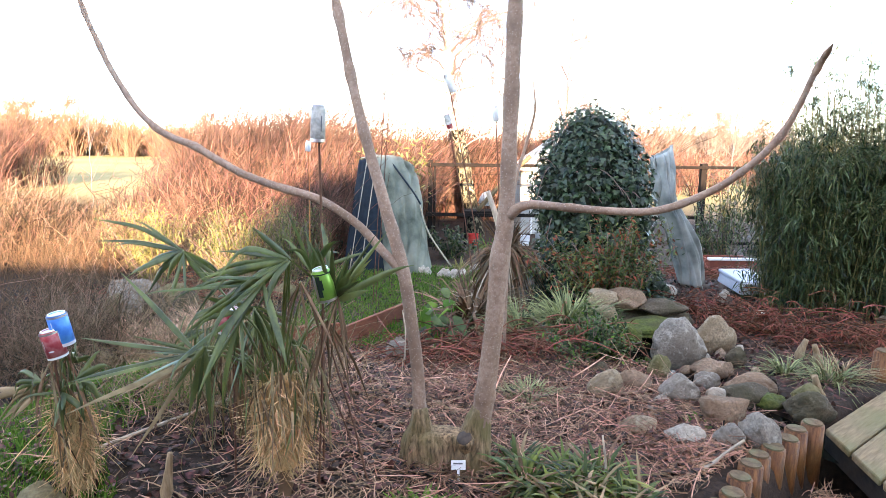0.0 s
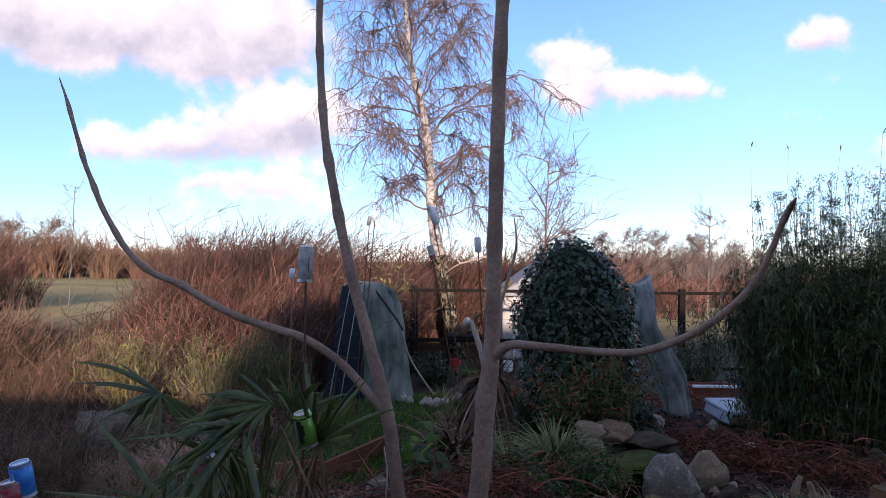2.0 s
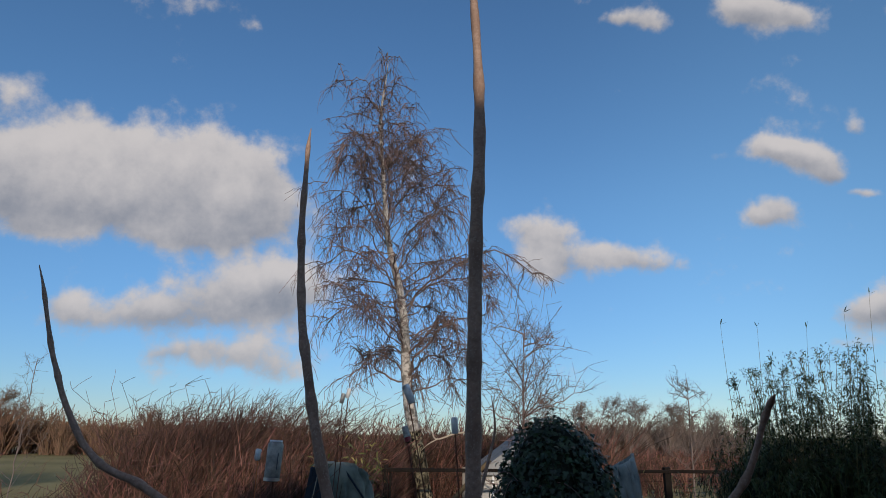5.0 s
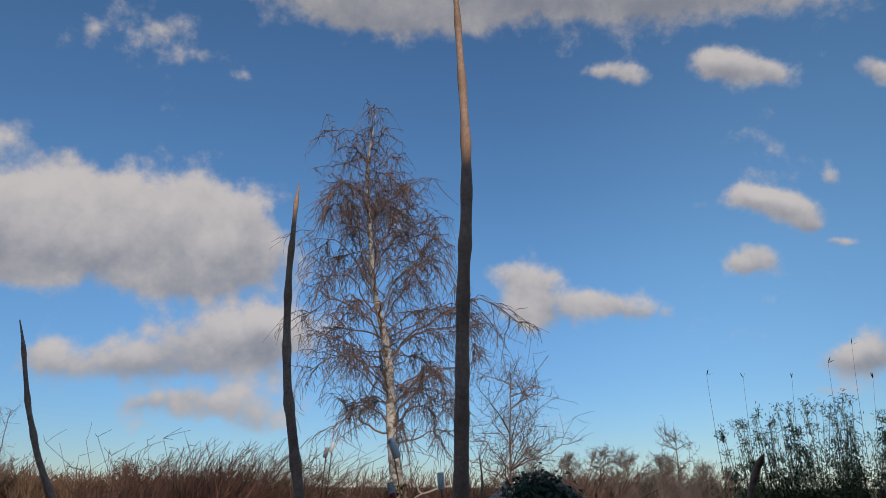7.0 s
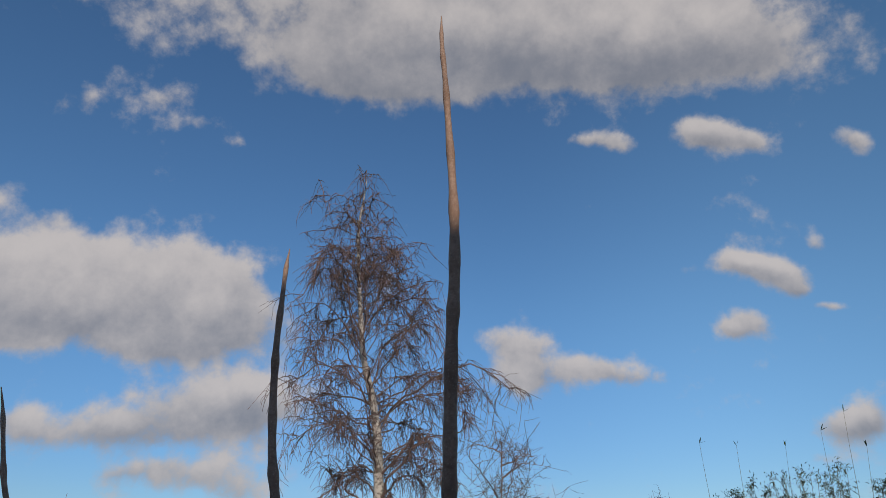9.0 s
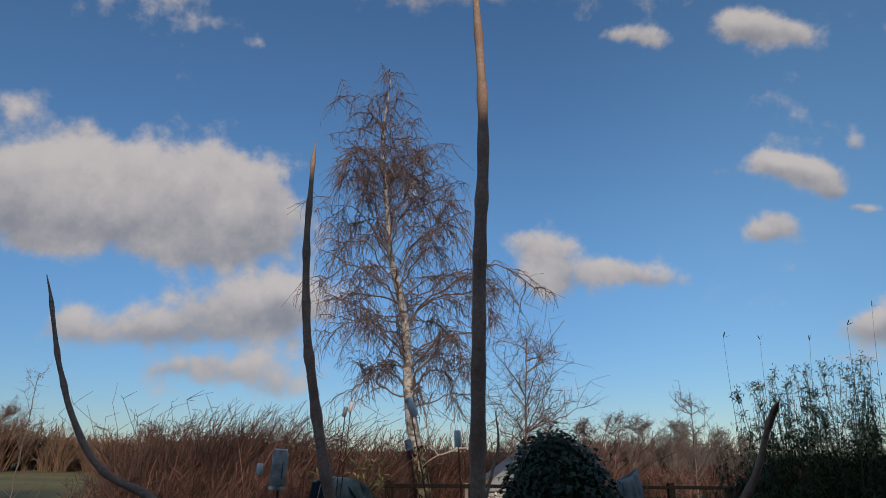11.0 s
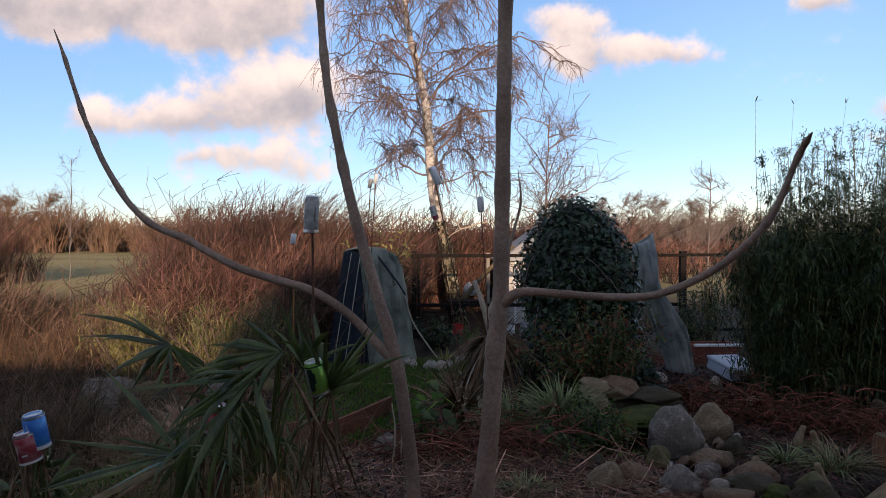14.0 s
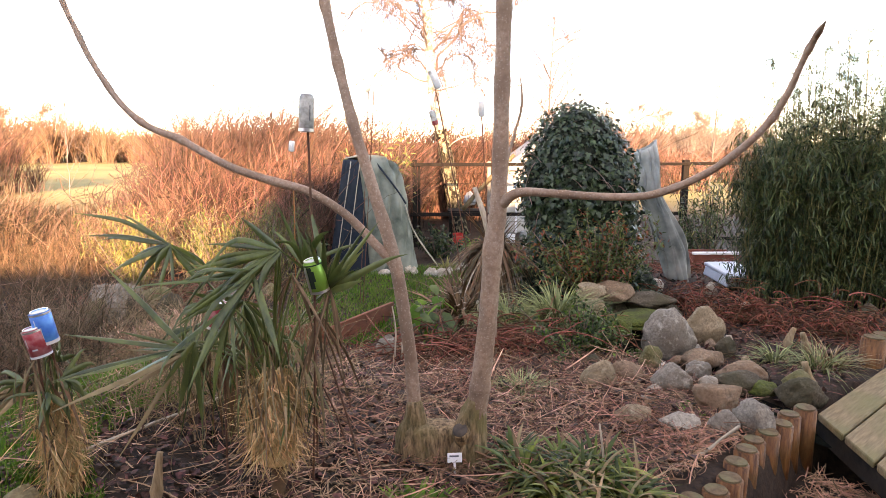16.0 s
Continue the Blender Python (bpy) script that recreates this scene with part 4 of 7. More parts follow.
# ---- hedge and reeds ----
def thicket(name, label, mat, x0, x1, y0, y1, h0, h1, stools, stems, seed, twigs=5, radius=0.006, lean=0.12, spread=0.35, mat2=None, cat="thicket"):
    r = np.random.default_rng(seed)
    cx, cy = r.uniform(x0, x1, stools), r.uniform(y0, y1, stools)
    n = stools * stems
    p = np.stack([np.repeat(cx, stems) + r.normal(0, 0.16, n), np.repeat(cy, stems) + r.normal(0, 0.16, n), np.zeros(n)], -1)
    p[:, 2] = gz(p[:, 0], p[:, 1]) - 0.03
    hh = np.repeat(r.uniform(h0, h1, stools), stems) * r.uniform(0.55, 1.05, n)
    # the field shows through a dip in the growth
    dip = (p[:, 1] > 8.5) & (p[:, 1] < 30) & (p[:, 0] / p[:, 1] > -0.67) & (p[:, 0] / p[:, 1] < -0.42)
    hh = np.where(dip, hh * 0.56, hh)
    d = np.stack([r.normal(0, spread, n), r.normal(0, spread, n), np.ones(n)], -1)
    bend = np.stack([r.normal(lean, 0.22, n), r.normal(0, 0.22, n), -0.10 + r.normal(0, 0.07, n)], -1)
    line = arcs(p, d, bend, hh, 7)
    line += r.normal(0, 0.016, line.shape)
    heap = Heap().tubes(line, np.tile(np.linspace(radius, radius * 0.55, 7), (n, 1)), 3)
    ob = thing(name, label, cat, kind="stuff", data=None)
    if twigs:
        m = n * twigs
        src = line[np.repeat(np.arange(n), twigs), r.integers(2, 7, m)]
        t = arcs(src, unit(r.normal(0, 0.62, (m, 3)) + np.array([lean * 1.2, 0, 0.75])), r.normal(0, 0.15, (m, 3)) + np.array([lean, 0, 0]), r.uniform(0.12, 0.42, m), 4)
        h2 = heap if mat2 is None else Heap()
        h2.tubes(t, np.tile(np.linspace(radius * 0.66, radius * 0.42, 4), (m, 1)), 3)
        if mat2 is not None:
            part("twig_mass", h2.mesh("twig_mass"), mat2, ob)["kind"] = "stuff"
    part("stem_mass", heap.mesh("stem_mass"), mat, ob)["kind"] = "stuff"
    return ob


thicket("willow_thicket", "red-brown willow thicket, leafless and sunlit", M["willow"], -6.6, -0.9, 12.2, 17.5, 1.6, 2.5, 230, 24, 11, 5, 0.0105, 0.12, 0.26, M["willow_top"])
thicket("willow_thicket", "taller willow stools with windswept grey tips", M["willow_top"], -6.6, -2.6, 13.5, 16.5, 2.45, 3.15, 130, 20, 18, 7, 0.0085, 0.20, 0.24, M["willow_top"])
thicket("willow_thicket", "red-brown willow thicket behind the fence", M["willow"], -0.9, 4.6, 16.2, 21.0, 1.9, 2.75, 230, 20, 12, 5, 0.0115, 0.10, 0.22, M["willow_top"])
thicket("scrub", "rust-coloured scrub along the meadow", M["willow"], -27, -16.8, 22, 27, 2.0, 3.4, 110, 22, 13, 5, 0.011, 0.08, 0.2, M["willow_top"])
thicket("reed_bed", "golden dry reeds and stems", M["reed"], -9.5, -3.6, 8.6, 12.5, 0.6, 1.3, 130, 20, 14, 3, 0.0075, 0.06, 0.26)
thicket("reed_bed", "tan dry stems among the reeds", M["reed"], -10.0, -4.6, 9.0, 13.0, 0.8, 1.5, 90, 20, 19, 4, 0.008, 0.08, 0.2)
thicket("reed_bed", "rust-brown dry stems at the edge of the reeds", M["willow"], -5.2, -1.4, 9.2, 12.8, 0.9, 1.75, 130, 20, 15, 4, 0.007, 0.12, 0.28)
thicket("reed_bed", "tall arching golden stems", M["reed"], -8.0, -2.0, 7.9, 12.0, 1.0, 1.7, 60, 6, 20, 4, 0.005, 0.2, 0.4)
thicket("scrub", "low rust-coloured scrub across the meadow", M["willow"], 5.0, 26, 24, 44, 1.1, 1.75, 260, 14, 16, 3, 0.016, 0.05, 0.25)
thicket("far_scrub", "grey-brown scrub along the far field edge", M["far_scrub"], -40, -14, 62, 74, 2.4, 3.7, 190, 20, 17, 5, 0.045, 0.05, 0.25)
thicket("far_scrub", "taller rust-brown scrub beyond the field", M["far_scrub"], -58, -37, 60, 72, 3.8, 5.4, 120, 22, 217, 6, 0.045, 0.05, 0.22)
thicket("far_scrub", "grey bare scrub along the field behind the fence", M["far_tree"], 12, 36, 68, 80, 2.6, 4.4, 150, 18, 218, 5, 0.04, 0.05, 0.22)
for i, (x, y, h, w) in enumerate([(21, 70, 5.6, 2.8), (24.5, 73, 5.7, 2.9), (27.5, 70, 5.0, 2.8), (30, 74, 4.8, 2.6), (18, 72, 5.2, 2.6), (33, 72, 4.2, 2.4), (14.5, 74, 5.6, 2.6), (37, 74, 3.6, 2.2), (-44, 64, 5.4, 3.4), (-41, 66, 5.6, 3.2), (-47, 66, 5.2, 3.0), (-28, 70, 4.2, 2.6)]):
    bare_tree("field_tree", "small leafless tree far across the meadow", (x, y, 0.0), h, w, 30, 40 + i, M["far_tree"] if x > 0 else M["far_scrub"], 0.07, 8, 6, 0.2, 0.010)
bare_tree("field_tree", "thin leafless tree beside the bamboo", (8.2, 19.5, 0.0), 3.9, 1.2, 16, 60, M["far_tree"], 0.035, 7, 5, 0.1, 0.004)
bare_tree("field_tree", "slim leafless tree above the reeds", (-10.0, 17.0, 0.0), 4.0, 0.9, 14, 61, M["far_tree"], 0.016, 6, 4, 0.1, 0.0022, 1.6)


# ---- ivy-covered column and shrubs ----
def ivy_leaf_shape():
    """An ivy leaf's outline, in units of its length: five lobes round the stalk."""
    return np.array([(0, 0), (-0.34, -0.10), (-0.55, 0.20), (-0.28, 0.38), (-0.20, 0.72), (0, 1.0), (0.20, 0.72), (0.28, 0.38), (0.55, 0.20), (0.34, -0.10)])


def leaf_fans(pos, nor, size, r, shape):
    """Flat lobed leaves, each a fan of quads round its stalk: (verts, faces)."""
    n, k = len(pos), len(shape)
    nor = unit(nor)
    down = unit(np.array([0, 0, -1.0]) + r.normal(0, 0.45, (n, 3)))
    a = unit(np.cross(down, nor))
    b = unit(np.cross(nor, a))
    v = pos[:, None] + size[:, None, None] * (a[:, None] * shape[None, :, :1] + b[:, None] * shape[None, :, 1:2] + nor[:, None] * (0.10 * (shape[None, :, :1] ** 2) * -2 + 0.05 * shape[None, :, 1:2]))
    i = np.arange(n)[:, None, None] * k
    f = (i + np.array([(0, 1, 2, 3), (0, 3, 4, 5), (0, 5, 6, 7), (0, 7, 8, 9)])[None]).reshape(-1, 4)
    return v.reshape(-1, 3), f


def ivy_column():
    r = np.random.default_rng(21)
    ob = thing("ivy_column", "tall mound of glossy dark ivy over an old column", "ivy", (1.27, 6.1, 0.42))
    # one lumpy near-black body that closes the gaps between the leaves
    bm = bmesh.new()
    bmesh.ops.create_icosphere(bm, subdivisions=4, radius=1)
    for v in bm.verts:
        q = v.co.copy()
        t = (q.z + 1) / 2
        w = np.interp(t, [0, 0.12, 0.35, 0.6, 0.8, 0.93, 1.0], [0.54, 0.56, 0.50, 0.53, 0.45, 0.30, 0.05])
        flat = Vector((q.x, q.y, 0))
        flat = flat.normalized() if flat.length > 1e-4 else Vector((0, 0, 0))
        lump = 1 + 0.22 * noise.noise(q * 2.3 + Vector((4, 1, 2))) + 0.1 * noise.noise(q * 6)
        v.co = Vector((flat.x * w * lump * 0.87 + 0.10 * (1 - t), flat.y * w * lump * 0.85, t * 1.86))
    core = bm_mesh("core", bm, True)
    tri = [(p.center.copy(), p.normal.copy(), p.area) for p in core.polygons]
    part("core", core, M["ivy_core"], ob, "dark solid core behind the leaves")
    n = 12500
    area = np.array([t[2] for t in tri])
    pick = r.choice(len(tri), n, p=area / area.sum())
    c = np.array([tri[i][0][:] for i in pick]) + r.normal(0, 0.035, (n, 3))
    nn = np.array([tri[i][1][:] for i in pick])
    c += nn * r.uniform(0.0, 0.09, n)[:, None]
    v, f = leaf_fans(c, nn + r.normal(0, 0.55, (n, 3)) + np.array([0, -0.2, 0.3]), r.uniform(0.022, 0.060, n), r, ivy_leaf_shape())
    part("foliage", mesh_from("foliage", v, f), M["ivy"], ob, "glossy lobed ivy leaves")["kind"] = "stuff"
    # a loose skirt of ivy that creeps over the stones on one side
    n = 2600
    a, t = r.uniform(0, 2 * math.pi, n), r.uniform(0, 1, n) ** 0.7
    p = np.stack([0.50 + 0.34 * t * np.cos(a), -0.1 + 0.34 * t * np.sin(a), 0.10 + 0.62 * (1 - t) * r.uniform(0.3, 1, n)], -1)
    v, f = leaf_fans(p, r.normal(0, 0.5, (n, 3)) + np.array([0.2, -0.7, 0.6]), r.uniform(0.03, 0.06, n), r, ivy_leaf_shape())
    part("foliage", mesh_from("foliage", v, f), M["ivy"], ob, "trailing ivy leaves")["kind"] = "stuff"
    k = 26
    src = np.stack([r.normal(0, 0.3, k), -0.35 + r.normal(0, 0.08, k), r.uniform(0.5, 1.5, k)], -1)
    part("stem_mass", Heap().tubes(arcs(src, r.normal(0, 0.4, (k, 3)) + np.array([0, -0.2, 0.2]), np.tile([0, 0, -0.6], (k, 1)), r.uniform(0.2, 0.5, k), 6), np.full((k, 6), 0.004), 4).mesh("stem_mass"), M["birch_twig"], ob)["kind"] = "stuff"


ivy_column()


def bush(name, label, loc, w, d, h, n_leaf, size, mats, seed, stems=24, width=0.35, cat="shrub", droop=0.3, fill=0.55):
    """A twiggy bush: stems from one foot and pointed leaves along them."""
    r = np.random.default_rng(seed)
    ob = thing(name, label, cat, loc)
    dirs = np.stack([r.normal(0, 0.5, stems) * w, r.normal(0, 0.5, stems) * d, r.uniform(0.55, 1.0, stems) * h], -1)
    line = arcs(np.stack([r.normal(0, w * 0.07, stems), r.normal(0, d * 0.07, stems), np.full(stems, -0.04)], -1), dirs, r.normal(0, 0.08, (stems, 3)), 1.0, 9)
    part("stem_mass", Heap().tubes(line, np.tile(np.linspace(0.007, 0.0025, 9), (stems, 1)), 4).mesh("stem_mass"), M["birch_twig"], ob)["kind"] = "stuff"
    share = 1.0 / sum(s for _, s in mats)
    for mat, s in mats:
        n = int(n_leaf * s * share)
        src = line[r.integers(0, stems, n), np.clip((9 * r.uniform(0, 1, n) ** fill).astype(int), 1, 8)] + r.normal(0, 0.055, (n, 3)) * np.array([w, d, h])
        heap = Heap()
        leaves(heap, src, r.normal(0, 1, (n, 3)) + np.array([0, -0.15, 0.25]), r.uniform(0.6, 1.2, n) * size, size * width, droop)
        part("foliage", heap.mesh("foliage"), mat, ob)["kind"] = "stuff"
    return ob


bush("nandina_bush", "bushy shrub with green and coppery red leaves", (1.32, 5.25, 0.55), 0.62, 0.34, 0.74, 6500, 0.048, [(M["nandina_leaf"], 0.36), (M["shrub_red"], 0.24), (M["shrub_leaf"], 0.40)], 31, 60)
bush("low_bush", "low leafy green shrub between sedge and stones", (0.93, 4.00, 0.58), 0.36, 0.35, 0.33, 2600, 0.036, [(M["shrub_leaf"], 0.85), (M["grass"], 0.15)], 32, 34, 0.5)
bush("broadleaf_plant", "plant with large pale green leaves at the bed's back", (-0.10, 4.75, 0.42), 0.34, 0.3, 0.42, 46, 0.19, [(M["grass"], 0.5), (M["shrub_leaf"], 0.5)], 33, 9, 0.42, "plant", 0.6)
for i, (x, y, w, h, nl) in enumerate([(-3.75, 7.6, 0.50, 1.0, 3000), (-2.75, 7.9, 0.50, 1.0, 2600), (-2.25, 8.3, 0.5, 1.05, 2400), (-3.3, 8.6, 0.5, 0.7, 1200)]):
    bush("gold_bush", "feathery yellow-green shrub at the edge of the reeds", (x, y, float(gz(x, y))), w * 1.2, 0.45, h * 1.05, int(nl * 1.5), 0.065, [(M["shrub_gold"], (0.75, 0.4, 0.2, 0.5)[i]), (M["nandina_leaf"], (0.25, 0.6, 0.8, 0.5)[i])], 34 + i, 50, 0.16, fill=0.8, droop=0.7)
bush("dark_bush", "dark evergreen shrub beside the covered stack", (-0.10, 10.4, 0.06), 0.5, 0.4, 0.55, 900, 0.09, [(M["ivy"], 0.6), (M["shrub_leaf"], 0.4)], 39, 20)
bush("dark_bush", "dark evergreen shrub beside the covered stack", (-1.95, 10.0, 0.08), 0.5, 0.4, 0.6, 900, 0.09, [(M["ivy"], 0.5), (M["shrub_leaf"], 0.5)], 40, 20)
bush("tall_shrub", "pale-leaved shrub behind the covered stack", (-1.05, 10.2, 0.06), 0.9, 0.3, 1.95, 520, 0.13, [(M["shrub_gold"], 0.6), (M["nandina_leaf"], 0.4)], 44, 22, 0.2, fill=0.35)
bush("hedge_bush", "green shrub by the fence post", (3.75, 9.4, 0.18), 0.6, 0.4, 0.8, 1400, 0.07, [(M["shrub_leaf"], 0.7), (M["bamboo_leaf"], 0.3)], 41, 26)


def bamboo():
    r = np.random.default_rng(51)
    ob = thing("bamboo_clump", "dense clump of dark green bamboo with feathery tips", "bamboo", (3.68, 5.75, 0.50))
    n = 350
    a, t = r.uniform(0, 2 * math.pi, n), np.sqrt(r.uniform(0, 1, n))
    foot = np.stack([0.84 * t * np.cos(a) + 0.02, 0.48 * t * np.sin(a), np.full(n, -0.05)], -1)
    hh = r.uniform(0.72, 1.0, n) * (2.12 - 0.62 * t ** 2)
    tall = (r.uniform(0, 1, n) < 0.46) & (t < 0.84)
    hh[tall] = r.uniform(1.95, 2.5, tall.sum()) - 0.45 * np.maximum(-foot[tall, 0] - 0.1, 0)
    d = np.stack([foot[:, 0] * 0.10 + r.normal(0, 0.05, n), foot[:, 1] * 0.25 + r.normal(0, 0.06, n), np.ones(n)], -1)
    cane = arcs(foot, d, np.stack([r.normal(0.02, 0.05, n), r.normal(0, 0.05, n), np.full(n, -0.02)], -1), hh, 14)
    part("cane_mass", Heap().tubes(cane, np.tile(np.linspace(0.0065, 0.0018, 14), (n, 1)), 4).mesh("cane_mass"), M["bamboo_cane"], ob, "thin upright canes")["kind"] = "stuff"
    # side twigs
    m = n * 22
    k = np.repeat(np.arange(n), 22)
    seg = np.clip((14 * r.uniform(0.05, 1, m) ** 0.75).astype(int), 2, 13)
    src = cane[k, seg]
    high = np.interp(src[:, 2], [1.35, 1.9], [0, 1])
    tw = arcs(src, unit(r.normal(0, 1, (m, 3)) * np.array([1, 1, 0.35]) * (1 - 0.55 * high)[:, None] + np.stack([0 * high, 0 * high, 0.75 + 0.6 * high], -1)), np.tile([0.05, 0, -0.35], (m, 1)), r.uniform(0.10, 0.34, m) * (1 - 0.5 * high), 4)
    part("twig_mass", Heap().tubes(tw, np.tile([0.002, 0.0016, 0.0013, 0.001], (m, 1)), 3).mesh("twig_mass"), M["bamboo_cane"], ob)["kind"] = "stuff"
    q = m * 11
    src = tw[np.repeat(np.arange(m), 11), r.integers(1, 4, q)] + r.normal(0, 0.018, (q, 3))
    keep = r.uniform(0, 1, q) < np.interp(src[:, 2], [1.6, 2.2], [0.97, 0.95])
    src = src[keep]
    q = len(src)
    heap = Heap()
    leaves(heap, src, r.normal(0, 0.65, (q, 3)) + np.stack([np.full(q, 0.1), np.zeros(q), np.interp(src[:, 2], [1.3, 1.9], [-0.5, 0.9])], -1), np.interp(src[:, 2], [1.3, 1.9], [0.92, 0.62]) * r.uniform(0.05, 0.10, q), r.uniform(0.0085, 0.012, q) * np.interp(src[:, 2], [1.3, 1.9], [1, 0.72]), 0.45, 0.3, 3, (0.5, 1.0, 0.04))
    part("foliage", heap.mesh("foliage"), M["bamboo_leaf"], ob, "narrow drooping leaves")["kind"] = "stuff"
    # bare whips that stand clear of the clump
    whips = np.array([(-0.72, 0.1), (0.0, 0.2), (0.52, 0.0), (0.70, 0.15), (0.25, -0.1), (-0.4, 0.2)])
    wl_ = arcs(np.column_stack([whips, np.full(6, 1.2)]), np.array([(-0.10, 0, 1), (0.02, 0, 1), (0.02, 0, 1), (0.08, 0, 1), (-0.02, 0, 1), (-0.04, 0, 1)]), np.tile([0.05, 0, 0], (6, 1)), np.array([1.5, 1.5, 1.8, 1.5, 1.6, 1.5]), 8)
    part("shoot_mass", Heap().tubes(wl_, np.tile(np.linspace(0.004, 0.0012, 8), (6, 1)), 4).mesh("shoot_mass"), M["bamboo_cane"], ob, "bare leader shoots")["kind"] = "stuff"
    heap = Heap()
    tips = np.repeat(wl_[:, -1], 2, 0)
    leaves(heap, tips, np.tile([0.35, 0, 0.8], (12, 1)) + r.normal(0, 0.3, (12, 3)), 0.075, 0.012, 0.1)
    part("foliage", heap.mesh("foliage"), M["bamboo_leaf"], ob)["kind"] = "stuff"
    return ob


bamboo()
side = bush("bamboo_shrub", "loose yellow-green bamboo at the path's end", (4.55, 5.2, 0.50), 0.5, 0.4, 1.2, 2000, 0.11, [(M["bamboo_leaf"], 0.6), (M["shrub_gold"], 0.4)], 53, 30, 0.14, "bamboo")
bush("bamboo_shrub", "small sunlit bamboo beside the clump", (3.85, 9.1, 0.20), 0.55, 0.4, 1.45, 1700, 0.10, [(M["bamboo_leaf"], 0.8), (M["shrub_gold"], 0.2)], 54, 26, 0.14, "bamboo")


def tuft(name, label, loc, n, length, width, mat, seed, spread=0.7, foot=0.06, cat="grass tuft", droop=0.75, k=7):
    r = np.random.default_rng(seed)
    a = r.uniform(0, 2 * math.pi, n)
    tilt = np.abs(r.normal(0.25, spread * 0.5, n))
    d = np.stack([np.cos(a) * np.sin(tilt), np.sin(a) * np.sin(tilt), np.cos(tilt)], -1)
    p = np.stack([np.cos(a) * foot * r.uniform(0, 1, n), np.sin(a) * foot * r.uniform(0, 1, n), np.full(n, -0.015)], -1)
    out = np.stack([np.cos(a), np.sin(a), np.zeros(n)], -1)
    line = arcs(p, d, out * 0.35 - np.array([0, 0, 1]) * droop * r.uniform(0.4, 1.1, n)[:, None], length * r.uniform(0.55, 1.1, n), k)
    sidev = unit(np.cross(d, np.array([0, 0, 1.0])))[:, None] * (width * 0.5 * r.uniform(0.7, 1.2, n))[:, None, None] * np.interp(np.linspace(0, 1, k), [0, 0.3, 0.75, 1], [0.6, 1, 0.7, 0.05])[None, :, None]
    heap = Heap().blades(line, sidev, 0.35)
    ob = thing(name, label, cat, loc)
    part("blade_mass", heap.mesh("blade_mass"), mat, ob)["kind"] = "stuff"
    return ob


tuft("sedge_tuft", "variegated pale green sedge over the stones", (0.86, 4.66, 0.60), 460, 0.52, 0.012, M["sedge"], 61, 0.8, 0.12)
tuft("sedge_tuft", "variegated pale green sedge over the stones", (0.52, 4.75, 0.53), 380, 0.44, 0.012, M["sedge"], 62, 0.9, 0.12)
tuft("sedge_tuft", "thin green grass tuft beside the stream", (2.04, 3.72, 0.62), 90, 0.28, 0.009, M["sedge"], 63, 0.8, 0.04)
tuft("sedge_tuft", "pale dry sedge beside the footbridge", (2.32, 3.62, 0.64), 120, 0.30, 0.007, M["palm_dry"], 64, 0.9, 0.09)
tuft("sedge_tuft", "pale green sedge beside the footbridge", (2.20, 3.55, 0.65), 90, 0.30, 0.008, M["sedge"], 65, 0.9, 0.08)
tuft("grass_tuft", "short yellow-green grass tuft in the mulch", (0.41, 3.16, 0.69), 420, 0.13, 0.005, M["sedge"], 66, 0.9, 0.15)
tuft("grass_tuft", "tawny grass tuft at the lawn's edge", (0.05, 9.0, 0.11), 110, 0.42, 0.012, M["shrub_gold"], 67, 0.8, 0.08)
tuft("grass_tuft", "green grass tuft by the birch", (0.55, 11.2, 0.04), 110, 0.42, 0.014, M["grass"], 68, 0.8, 0.12)
for i, (x, y, n, ln, m) in enumerate([(-2.75, 5.5, 380, 0.46, "straw"), (-3.05, 5.7, 340, 0.46, "straw"), (-2.45, 5.6, 340, 0.42, "straw"), (-2.85, 5.15, 260, 0.36, "palm_dry"), (-2.15, 5.5, 300, 0.44, "straw"), (-1.85, 5.2, 240, 0.36, "palm_dry"), (-2.5, 6.0, 260, 0.44, "straw")]):
    tuft("grass_clump", "dead straw-coloured grass clump, collapsed", (x, y, float(gz(x, y))), n, ln, 0.008, M[m], 69 + 200 * i, 1.15, 0.18)
for i, (x, y, s, n) in enumerate([(0.40, 2.08, 0.26, 60), (0.52, 2.16, 0.26, 60), (0.30, 2.24, 0.24, 50), (0.62, 2.04, 0.27, 60), (0.46, 2.28, 0.22, 50), (0.28, 2.38, 0.20, 36), (0.58, 2.26, 0.24, 46), (0.70, 2.12, 0.24, 50), (0.36, 2.16, 0.24, 46), (0.50, 1.98, 0.25, 46)]):
    tuft("strap_plant", "clump of glossy strap leaves, some yellowed", (x, y, float(gz(x, y))), int(n * 1.35), s * 1.08, 0.021, M["strap"], 71 + i, 0.55, 0.04, "plant", 1.0)
    tuft("withered_plant", "flat withered tan leaves below the strap plant", (x, y - 0.02, float(gz(x, y)) + 0.01), 16, s * 1.0, 0.018, M["palm_dry"] if i % 2 else M["palm_brown"], 171 + i, 1.9, 0.05, "plant", 0.6)
# dead sword-leaf plant behind the bed
thing("cordyline_stump", "short grey stump under the dead sword leaves", "stump", data=tube_mesh("cordyline_stump", [(0.47, 5.65, 0.40), (0.46, 5.64, 0.8), (0.45, 5.62, 1.12)], [0.05, 0.045, 0.04], 9, 12, (), 0.06), mat=M["palm_brown"])
tuft("sword_plant", "dead grey-brown sword leaves hanging down the trunk", (0.45, 5.60, 0.98), 260, 0.62, 0.024, M["palm_brown"], 80, 0.4, 0.09, "plant", 2.1)
